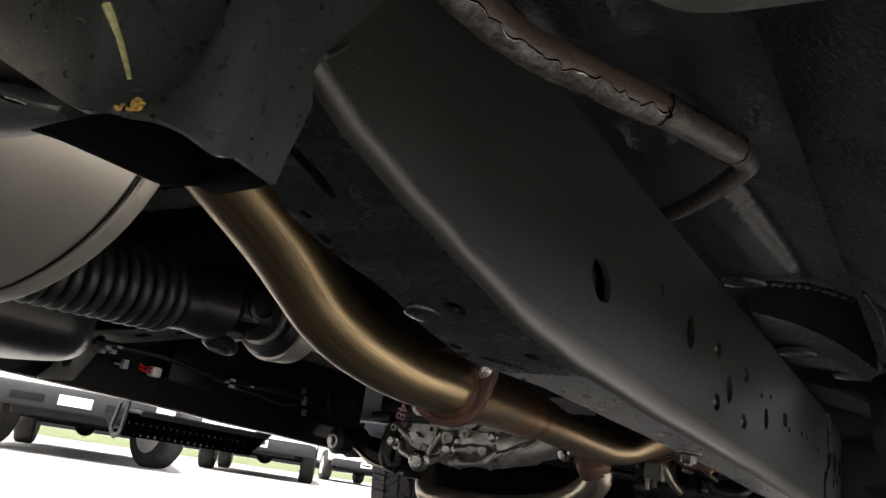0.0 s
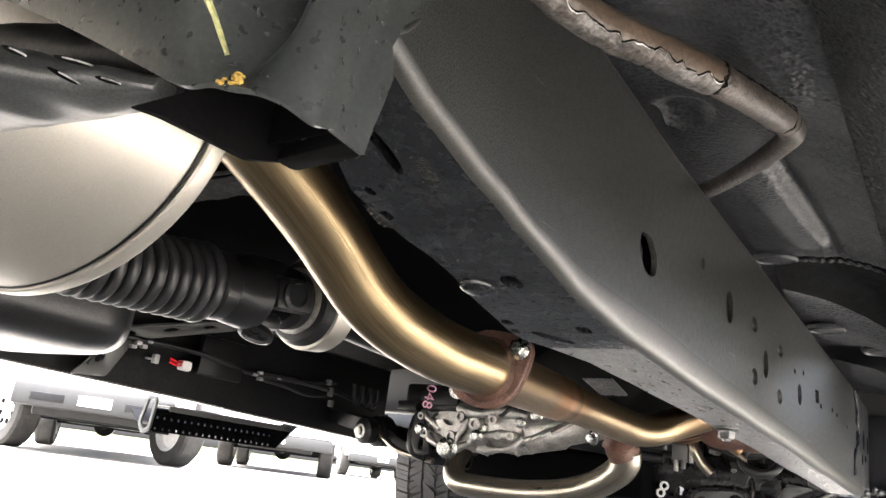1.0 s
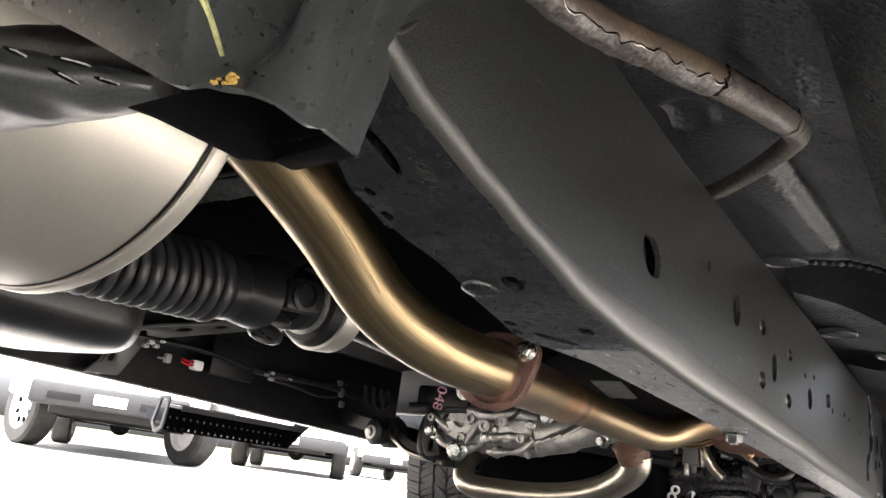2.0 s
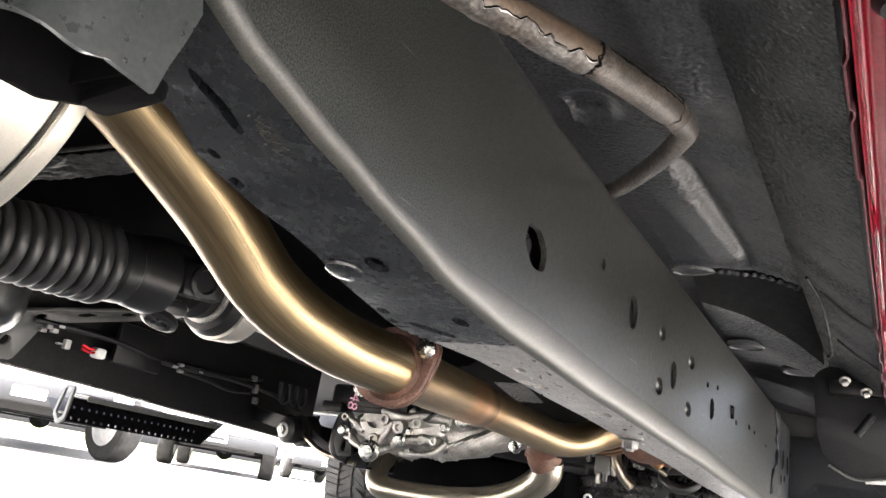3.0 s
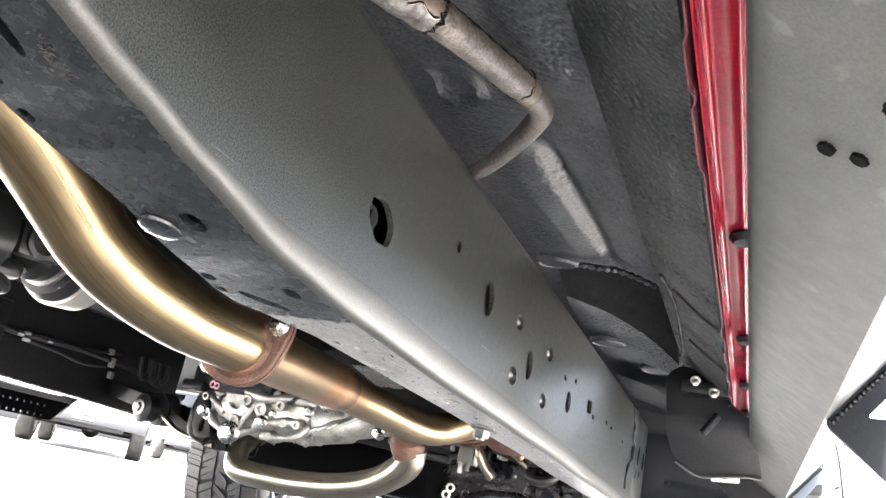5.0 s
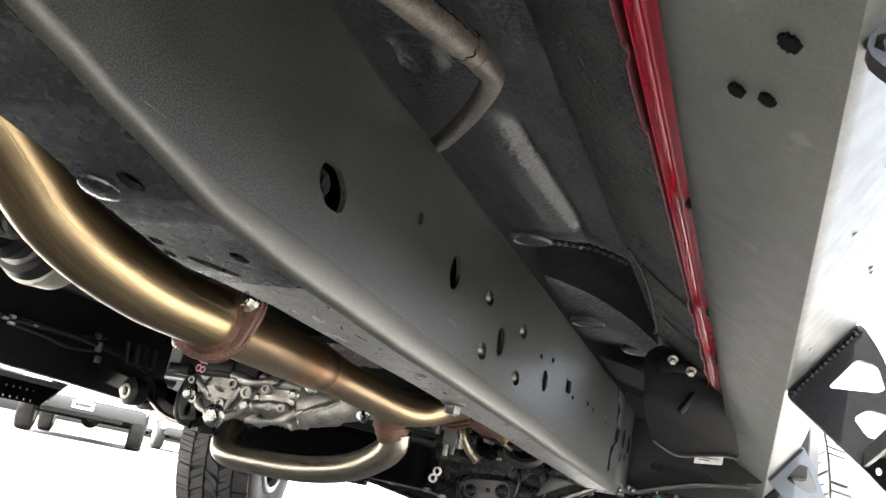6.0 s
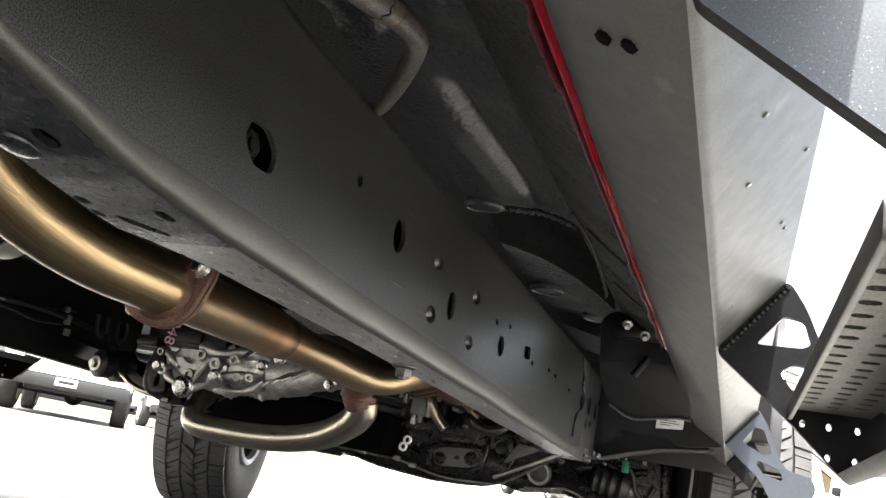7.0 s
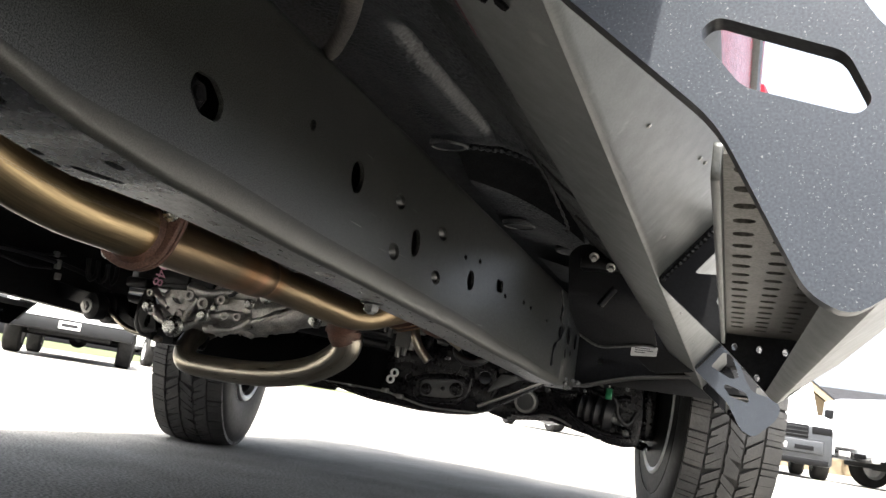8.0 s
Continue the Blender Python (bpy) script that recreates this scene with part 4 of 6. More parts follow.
for pts_, r in (([(-0.772, 1.36, 0.352), (-0.745, 1.35, 0.335), (-0.704, 1.35, 0.325), (-0.66, 1.352, 0.34)], 0.008), ([(-0.704, 1.35, 0.325), (-0.69, 1.35, 0.35), (-0.672, 1.352, 0.385)], 0.006),
                ([(-0.66, 1.352, 0.34), (-0.641, 1.35, 0.354), (-0.60, 1.352, 0.36), (-0.573, 1.355, 0.363)], 0.009), ([(-0.70, 1.36, 0.408), (-0.65, 1.35, 0.398), (-0.60, 1.355, 0.405), (-0.55, 1.37, 0.402)], 0.010),
                ([(-0.64, 1.35, 0.33), (-0.60, 1.35, 0.332), (-0.573, 1.355, 0.338), (-0.55, 1.36, 0.36)], 0.007), ([(-0.79, 1.36, 0.392), (-0.76, 1.35, 0.378), (-0.735, 1.35, 0.362)], 0.007)):
    part("web", sweep(pts_, lambda t, r=r: r * (1 + 0.2 * math.sin(11 * t)), 12), M["alloy"], gearbox)
for k in range(5):
    x = -0.575 + 0.020 * k
    part("fin", sweep([(x, 1.365, 0.345 + 0.007 * k), (x + 0.035, 1.385, 0.375 + 0.006 * k), (x + 0.06, 1.40, 0.398 + 0.004 * k)], 0.0045, 10), M["alloy"], gearbox)
part("extension", lathe([(0.02, 0), (0.042, 0.01), (0.044, 0.08), (0.038, 0.09), (0.036, 0.16)], axis_pose((-0.575, 1.40, 0.372), (1, 0.35, 0.28)), 28), M["alloy"], gearbox, "cast extension tube")
for (x, z, r) in [(-0.772, 0.354, 0.010), (-0.708, 0.352, 0.012), (-0.69, 0.393, 0.011), (-0.641, 0.354, 0.010), (-0.60, 0.362, 0.009), (-0.573, 0.363, 0.009), (-0.785, 0.388, 0.008), (-0.655, 0.380, 0.013), (-0.615, 0.392, 0.010), (-0.625, 0.335, 0.008)]:
    part("boss", lathe([(r * 1.2, 0), (r, 0.008), (r, 0.022), (r * 0.85, 0.025), (r * 0.5, 0.025), (r * 0.45, 0.016)], axis_pose((x, 1.366, z), (0.15, -1, -0.15)), 20), M["alloy"], gearbox)
part("ear", plate(rounded([(-0.80, 0.392), (-0.782, 0.392), (-0.762, 0.345), (-0.752, 0.312), (-0.785, 0.306), (-0.80, 0.33)], 0.006), [oval(-0.776, 0.33, 0.007, 0.014)], 0.008, Matrix.Translation((0, 1.352, 0)) @ XZ, 0.001), M["black"], gearbox, "black stamped ear")
for (x, y, z, r) in [(-0.704, 1.338, 0.325, 0.014), (-0.641, 1.338, 0.354, 0.008), (-0.776, 1.34, 0.358, 0.008), (-0.60, 1.362, 0.362, 0.007), (-0.56, 1.362, 0.388, 0.007), (-0.53, 1.37, 0.405, 0.008), (-0.72, 1.36, 0.325, 0.007), (-0.745, 1.366, 0.372, 0.006), (-0.635, 1.36, 0.372, 0.006)]:
    part("bolt", bolt((x, y, z), (0.2, -1, -0.1), r, r * 1.2), M["zinc"], gearbox, "zinc-plated bolt")
part("sump", box(-0.86, -0.40, 1.62, 1.90, 0.272, 0.36, 0.02), M["void"], gearbox, "black lower pan")
part("neck", sweep([(-0.60, 1.40, 0.385), (-0.53, 1.45, 0.40), (-0.45, 1.55, 0.40), (-0.40, 1.70, 0.40)], 0.045, 24), M["flap"], gearbox, "black neck")
part("side_arm", sweep([(-0.808, 1.375, 0.385), (-0.812, 1.37, 0.35), (-0.808, 1.372, 0.318), (-0.78, 1.38, 0.306)], 0.013, 14), M["black"], gearbox, "black bent support arm")
actuator = thing("shift_actuator", (-0.76, 1.36, 0.41), "black plastic shift actuator with pink pen marks", "actuator")
part("case", box(-0.835, -0.645, 1.355, 1.47, 0.398, 0.452, 0.008), M["black"], actuator)
part("connector", box(-0.84, -0.79, 1.335, 1.37, 0.392, 0.412, 0.004), M["black"], actuator)
part("cover", box(-0.80, -0.70, 1.348, 1.36, 0.408, 0.445, 0.003), M["black"], actuator)
text = bpy.data.curves.new("tmp", "FONT")
text.body, text.size, text.extrude = "048", 0.034, 0.0004
tob = new("tmp", text)
bpy.context.view_layer.update()
tme = bpy.data.meshes.new_from_object(tob.evaluated_get(bpy.context.evaluated_depsgraph_get()))
bpy.data.objects.remove(tob)
tme.transform(Matrix.Translation((-0.775, 1.3465, 0.452)) @ Matrix.Rotation(radians(100), 4, "Y") @ XZ)
tme.materials.clear()
tme.materials.append(M["pink"])
part("pen_mark", tme, None, actuator, "pink handwritten digits")
part("loom", sweep([(-0.64, 1.37, 0.43), (-0.60, 1.35, 0.40), (-0.58, 1.36, 0.42), (-0.62, 1.42, 0.45)], 0.005, 10), M["rubber"], actuator)

mount = thing("gearbox_mount", (-0.9, 1.45, 0.3), "black gearbox crossmember with a folded steel bracket and stub", "crossmember")
part("channel", thicken(loft([[(x, 1.40 + d, z + e) for d, e in ((0, 0.03), (0.012, 0.0), (0.12, 0.0), (0.132, 0.03))] for x, z in ((-1.09, 0.36), (-0.93, 0.335), (-0.86, 0.304), (-0.79, 0.290), (-0.755, 0.292))]), 0.004), M["black"], mount)
part("edge_strip", sweep([(-0.92, 1.392, 0.345), (-0.86, 1.388, 0.312), (-0.80, 1.39, 0.302), (-0.77, 1.392, 0.298)], 0.006, 10), M["pipe_grey"], mount, "brassy bent strap")
part("stub", lathe([(0.016, 0), (0.028, 0.006), (0.028, 0.03), (0.02, 0.04), (0.034, 0.044), (0.034, 0.075)], axis_pose((-0.945, 1.36, 0.343), (0.2, 1, 0.1)), 28), M["black"], mount, "round black stub")
part("bolt", bolt((-0.945, 1.358, 0.343), (-0.1, -1, -0.1), 0.010, 0.010), M["steel"], mount)

# ---- front crossmember ----
xm = thing("front_crossmember", (-0.35, 1.72, 0.25), "gloss black pressed front crossmember with slots and a bolted oval plate", "crossmember")
outl = rounded([(-0.70, 0.40), (-0.60, 0.29), (-0.55, 0.268), (-0.427, 0.247), (-0.307, 0.240), (-0.195, 0.248), (-0.154, 0.262), (-0.03, 0.343), (-0.03, 0.40), (-0.17, 0.368), (-0.22, 0.380), (-0.36, 0.372), (-0.52, 0.385)], 0.012)
holes = [oval(-0.345, 0.305, 0.010, 0.010), oval(-0.173, 0.329, 0.016, 0.015), oval(-0.405, 0.310, 0.009, 0.011), oval(-0.50, 0.32, 0.010, 0.007)]
part("web", plate(outl, holes, 0.008, Matrix.Translation((0, 1.70, 0)) @ XZ, 0.0015), M["gloss_black"], xm)
part("lower_flange", thicken(loft([[(x, y, z) for y in (1.688, *[1.688 + (1.0 if x < -0.25 else 0.06) * d for d in (0.032, 0.112, 0.212)])] for x, z in [(-0.70, 0.385), (-0.60, 0.288), (-0.55, 0.267), (-0.427, 0.246), (-0.307, 0.239), (-0.195, 0.247), (-0.154, 0.261), (-0.03, 0.342)]]), 0.004), M["gloss_black"], xm)
part("oval_rim", plate(oval(-0.264, 0.293, 0.060, 0.029, 36, 0.10, 3.4), [oval(-0.264, 0.293, 0.053, 0.0225, 36, 0.10, 3.4)], 0.014, Matrix.Translation((0, 1.691, 0)) @ XZ, 0.003), M["gloss_black"], xm, "raised oval rim")
part("oval_plate", plate(oval(-0.264, 0.293, 0.053, 0.0225, 36, 0.10, 3.4), [oval(-0.262, 0.293, 0.006, 0.005, 12)], 0.003, Matrix.Translation((0, 1.6945, 0)) @ XZ), M["bracket"], xm, "dusty recessed plate")
part("gusset", plate(rounded([(-0.158, 0.300), (-0.133, 0.341), (-0.080, 0.339)], 0.004), [], 0.006, Matrix.Translation((0, 1.683, 0)) @ XZ, 0.001), M["bracket"], xm, "dusty gusset plate")
part("rib", sweep([(-0.205, 1.692, 0.355), (-0.200, 1.690, 0.32), (-0.208, 1.690, 0.285), (-0.23, 1.692, 0.262)], 0.006, 10), M["gloss_black"], xm, "pressed stiffening rib")
part("rib", sweep([(-0.150, 1.692, 0.352), (-0.140, 1.690, 0.32), (-0.150, 1.690, 0.29)], 0.005, 10), M["gloss_black"], xm, "pressed stiffening rib")
for x, z, r in ((-0.298, 0.287, 0.008), (-0.232, 0.296, 0.009), (-0.330, 0.300, 0.006)):
    part("bolt", bolt((x, 1.692, z), (0, -1, 0), r, 0.005), M["gloss_black"], xm)
for x, z in ((-0.376, 0.311), (-0.383, 0.296)):
    part("eyelet", lathe([(0.0055, 0), (0.0095, 0), (0.0095, 0.005), (0.0055, 0.005)], axis_pose((x, 1.69, z), (0, -1, 0)), 20, closed=True), M["plate_white"], xm, "pale ring clip")
part("brake_pipe", sweep([(-0.60, 1.682, 0.296), (-0.551, 1.682, 0.275), (-0.46, 1.682, 0.270), (-0.389, 1.682, 0.268), (-0.345, 1.682, 0.260), (-0.28, 1.682, 0.250), (-0.173, 1.682, 0.254)], 0.0022, 10), M["steel"], xm, "bright brake pipe")
for x, z in ((-0.389, 0.270), (-0.47, 0.2715), (-0.352, 0.262)):
    part("pipe_clip", box(x - 0.007, x + 0.007, 1.676, 1.690, z - 0.005, z + 0.005, 0.002), M["steel"], xm, "bright pipe clip")
# the lit lower edge, put in as a thin steel-bright bar
part("rim_bar", sweep([(-0.176, 1.684, 0.268), (-0.10, 1.684, 0.307), (-0.032, 1.684, 0.344)], 0.0042, 12), M["steel"], xm, "bright bar painting the lit edge")
part("hose", sweep([(-0.48, 1.66, 0.385), (-0.42, 1.655, 0.372), (-0.35, 1.66, 0.376), (-0.30, 1.665, 0.362)], 0.008, 12), M["rubber"], xm, "black rubber hose")
part("hose", sweep([(-0.27, 1.62, 0.40), (-0.20, 1.61, 0.385), (-0.15, 1.62, 0.392), (-0.10, 1.64, 0.372), (-0.07, 1.66, 0.385)], 0.010, 12), M["rubber"], xm, "black rubber hose")
part("hose", sweep([(-0.46, 1.64, 0.402), (-0.38, 1.635, 0.398), (-0.30, 1.64, 0.402)], 0.006, 12), M["steel"], xm, "metal coolant pipe")
part("upper_beam", box(-0.55, -0.16, 1.82, 1.90, 0.37, 0.43, 0.008), M["gloss_black"], xm)
for k in range(6):
    part("engine_bracket", box(-0.42 + 0.035 * k, -0.405 + 0.035 * k, 1.66 + 0.02 * (k % 2), 1.70, 0.372 + 0.012 * (k % 3), 0.42, 0.003), M["gloss_black" if k % 2 else "steel"], xm)

# ---- front axle ----
axle = thing("front_axle", (-0.2, 2.3, 0.2), "black front differential, half shafts and suspension arms", "axle")
part("differential", lathe([(0.03, 0), (0.075, 0.03), (0.10, 0.08), (0.085, 0.14), (0.05, 0.2)], axis_pose((-0.30, 2.42, 0.365), (-1, 0, 0)), 28), M["gloss_black"], axle)
part("cover_ring", lathe([(0.0, 0), (0.021, 0.001), (0.022, 0.006), (0.03, 0.008), (0.034, 0.02)], axis_pose((-0.203, 2.206, 0.303), (-0.1, 1, 0.1)), 32), M["bracket"], axle, "dusty bushing face")
part("bushing_ring", lathe([(0.0235, 0.0), (0.0285, 0.0), (0.0295, 0.006), (0.0235, 0.006)], axis_pose((-0.203, 2.206, 0.303), (0.1, -1, -0.1)), 32, closed=True), M["steel"], axle, "bright ring bushing")
part("half_shaft", cyl((-0.28, 2.45, 0.32), (0.12, 2.53, 0.36), 0.022, 20), M["gloss_black"], axle)
part("half_shaft", cyl((-0.62, 2.45, 0.32), (-1.26, 2.53, 0.36), 0.022, 20), M["gloss_black"], axle)
for s in (1, -1):
    X = (lambda x: x) if s > 0 else mirror
    part("lower_arm", thicken(loft([[(X(x), y, z + 0.012 * (1 - abs(2 * j / 5 - 1))) for j, y in enumerate([y0 + (y1 - y0) * j / 5 for j in range(6)])] for x, y0, y1, z in [(-0.24, 2.22, 2.70, 0.262), (-0.12, 2.27, 2.66, 0.276), (0.0, 2.36, 2.60, 0.258), (0.10, 2.44, 2.58, 0.232)]]), 0.012), M["gloss_black"], axle, "stamped lower control arm")
    part("strut", lathe([(0.03, 0), (0.05, 0.01), (0.05, 0.16), (0.055, 0.17), (0.05, 0.24), (0.03, 0.26)], axis_pose((X(-0.03), 2.50, 0.26), (0.25 * s * -1, 0, 1)), 24), M["gloss_black"], axle, "black strut")
    part("knuckle", box(X(0.09) - 0.03, X(0.09) + 0.03, 2.46, 2.60, 0.25, 0.47, 0.02), M["gloss_black"], axle)
    part("brake_disc", cyl((X(0.17), 2.53, 0.375), (X(0.185), 2.532, 0.375), 0.15, 40), M["dark_rim"], axle, "dark brake disc")
part("tie_rod", cyl((-0.2, 2.30, 0.30), (0.10, 2.40, 0.30), 0.011, 14), M["gloss_black"], axle)
part("subframe", plate(rounded([(-0.32, 0.262), (-0.259, 0.25), (-0.22, 0.257), (-0.181, 0.269), (-0.149, 0.269), (-0.116, 0.261), (-0.075, 0.253), (-0.027, 0.244), (0.02, 0.231), (0.06, 0.228), (0.094, 0.234), (0.10, 0.30), (0.085, 0.48), (-0.32, 0.48)], 0.012), [oval(-0.06, 0.34, 0.02, 0.012), oval(0.055, 0.285, 0.012, 0.01)], 0.02, Matrix.Translation((0, 2.27, 0)) @ XZ, 0.004), M["gloss_black"], axle, "black pressed subframe")
part("subframe", box(mirror(0.09), mirror(-0.32), 2.28, 2.31, 0.25, 0.48, 0.01), M["gloss_black"], axle, "black pressed subframe")
part("arm_edge", sweep([(-0.259, 2.252, 0.252), (-0.20, 2.25, 0.264), (-0.155, 2.25, 0.275), (-0.115, 2.25, 0.271), (-0.079, 2.25, 0.256)], 0.0035, 10), M["steel"], axle, "bright arm edge")
part("boot", lathe([(0.018, 0), (0.034, 0.01), (0.026, 0.02), (0.038, 0.03), (0.029, 0.042), (0.042, 0.054), (0.032, 0.068), (0.046, 0.08), (0.04, 0.10)], axis_pose((-0.07, 2.245, 0.315), (1, 0.05, -0.12)), 28), M["rubber"], axle, "pleated rubber boot")
part("fold", sweep([(-0.13, 2.248, 0.33), (-0.09, 2.245, 0.30), (-0.04, 2.245, 0.268), (0.02, 2.25, 0.252), (0.08, 2.25, 0.256)], 0.008, 10), M["gloss_black"], axle, "rolled arm fold")
part("fold", sweep([(-0.18, 2.25, 0.36), (-0.12, 2.245, 0.352), (-0.05, 2.245, 0.36), (0.01, 2.25, 0.345), (0.07, 2.25, 0.352)], 0.010, 10), M["gloss_black"], axle, "rolled arm fold")
part("brake_hose", sweep([(-0.02, 2.24, 0.42), (0.0, 2.22, 0.38), (0.035, 2.22, 0.34), (0.045, 2.23, 0.30), (0.07, 2.24, 0.285), (0.09, 2.25, 0.32)], 0.006, 10), M["rubber"], axle, "black brake hose")
part("brake_hose", sweep([(-0.11, 2.24, 0.40), (-0.08, 2.22, 0.378), (-0.03, 2.22, 0.384), (0.0, 2.22, 0.372)], 0.004, 10), M["steel"], axle, "metal brake line")
part("tag", box(0.008, 0.026, 2.20, 2.210, 0.340, 0.370, 0.003), M["green"], axle, "bright green plastic tag")
part("tag_clip", sweep([(0.016, 2.206, 0.372), (0.018, 2.206, 0.385), (0.030, 2.21, 0.39)], 0.0025, 8), M["steel"], axle)
for x, y, z, r in ((0.027, 2.235, 0.298, 0.012), (-0.035, 2.24, 0.332, 0.007), (-0.02, 2.24, 0.30, 0.006), (0.065, 2.24, 0.262, 0.008), (-0.155, 2.24, 0.345, 0.008), (-0.045, 2.23, 0.385, 0.006), (0.06, 2.23, 0.375, 0.006)):
    part("nut", bolt((x, y, z), (0.1, -1, -0.1), r * 0.75, 0.008), M["bracket"], axle)

# ---- wheels ----
truck = thing("pickup_truck", (MID, 0.5, 0.5), "metallic red pickup truck body above the bare chassis", "pickup truck")
TR, TW = 0.385, 0.250


def wheel(at, turn, flip, label):
    m = Matrix.Translation(at) @ Matrix.Rotation(radians(turn), 4, "Z") @ Matrix.Rotation(radians(90), 4, "Y") @ Matrix.Diagonal((1, 1, 0.96, 1))
    prof = [(0.212, -0.105), (0.235, -0.122), (0.30, -0.130), (0.34, -0.127), (0.362, -0.121), (0.372, -0.113), (0.377, -0.10), (0.3785, 0.0), (0.377, 0.10), (0.372, 0.113), (0.362, 0.121), (0.34, 0.127), (0.30, 0.130), (0.235, 0.122), (0.212, 0.105), (0.206, 0.0)]
    w = part("front_wheel", cyl(m @ Vector((0, 0, -flip * 0.1)), m @ Vector((0, 0, flip * 0.03)), 0.075, 28), M["dark_rim"], truck, label)
    part("tyre", lathe(prof, m, 96, closed=True), M["sidewall"], w, "grooved all-season tyre", 50)
    # tread blocks
    bm = bmesh.new()
    for row, (c, wid, n, skew, gap) in enumerate(((-0.096, 0.046, 80, 0.006, 0.06), (-0.0465, 0.042, 50, -0.034, 0.075), (0.0, 0.040, 50, 0.046, 0.075), (0.0465, 0.042, 50, -0.034, 0.075), (0.096, 0.046, 80, 0.006, 0.06))):
        step = 2 * math.pi / n
        for k in range(n):
            for half in (0, 1):
                a0 = step * (k + 0.31 * row + 0.07 * math.sin(2.3 * k + row) + (0.0, 0.54 + 0.06 * math.sin(1.7 * k))[half])
                a1 = a0 + step * ((0.54 - gap, 0.46 - gap)[half])
                tilt = skew * (1.0 if half == 0 or row in (0, 4) else 0.35)
                inset = 0.0 if half == 0 or row in (0, 4) else 0.003
                ring = [(a0 - skew, c - wid / 2 + inset), (a1 - tilt, c - wid / 2 + inset), (a1 + tilt, c + wid / 2), (a0 + skew, c + wid / 2)]
                lo = [bm.verts.new(m @ Vector((0.364 * math.cos(a), 0.364 * math.sin(a), h))) for a, h in ring]
                hi = []
                for a, h in ring:
                    rr = TR - (0.008 if abs(h) > 0.11 else 0)
                    hi.append(bm.verts.new(m @ Vector((rr * math.cos(a), rr * math.sin(a), h))))
                bm.faces.new(hi)
                for j in range(4):
                    bm.faces.new((lo[j], lo[(j + 1) % 4], hi[(j + 1) % 4], hi[j]))
    tb = part("tread", bm, M["tyre"], w, "blocky tread")
    tagged(tb, kind="stuff")
    part("sidewall_ring", lathe([(0.268, -0.1255), (0.27, -0.1285), (0.274, -0.1285), (0.276, -0.1262)], m, 80), M["sidewall"], w)
    bm = bmesh.new()
    for k in range(11):
        a = radians(200 + 7 * k)
        t = bmesh.new()
        box(-0.010, 0.010, -0.008, 0.008, -0.0012, 0.0012, 0, t)
        merge(bm, t, m @ Matrix.Rotation(a, 4, "Z") @ Matrix.Translation((0.315, 0, flip * 0.1275)) @ Matrix.Rotation(radians(90), 4, "Z"))
    tagged(part("raised_marking", bm, M["rubber"], w, "raised bars of unreadable lettering"), kind="stuff")
    part("rim", lathe([(0.219, -0.108), (0.219, -0.098), (0.200, -0.09), (0.191, -0.03), (0.186, 0.06), (0.200, 0.098), (0.219, 0.104), (0.219, 0.112), (0.195, 0.104), (0.179, 0.06), (0.182, -0.03), (0.192, -0.09), (0.210, -0.110)], m, 72, closed=True), M["dark_rim"], w, "wheel barrel")
    part("rim_edge", lathe([(0.199, -0.1), (0.201, -0.126), (0.210, -0.131), (0.219, -0.127), (0.219, -0.1)], m, 72, closed=True), M["rim_lip"], w, "bright machined rim edge")
    part("rim_edge", lathe([(0.199, 0.1), (0.201, 0.126), (0.210, 0.131), (0.219, 0.127), (0.219, 0.1)], m, 72, closed=True), M["rim_lip"], w, "bright machined rim edge")
    for k in range(6):
        a = 2 * math.pi * k / 6
        t = bmesh.new()
        box(0.05, 0.205, -0.028, 0.028, -flip * 0.075 - 0.012, -flip * 0.075 + 0.012, 0.006, t)
        part("spoke", merge(bmesh.new(), t, m @ Matrix.Rotation(a, 4, "Z")), M["rim"], w)
    return w


wheel((0.235, 2.536, 0.381), 16, -1, "grooved tyre on a dark wheel, steered aside")
wheel((mirror(0.288), 2.536, 0.381), 20, 1, "grooved tyre on a dark wheel with bright rim edge")

# ---- body underside ----
def pocket(x):
    """Where the dark pocket starts and ends at x."""
    return 0.876 - 0.28 * (x + 0.015), 0.985 + 1.30 * (x + 0.016)


def ridge(x, y):
    """A smooth pressed ridge, one at its crown."""
    mid = 0.014 + 0.075 * (y - 0.66)
    return math.exp(-((x - mid) / 0.0135) ** 2) / (1 + math.exp(-(y - 0.685) / 0.008)) / (1 + math.exp((y - 0.828) / 0.006))


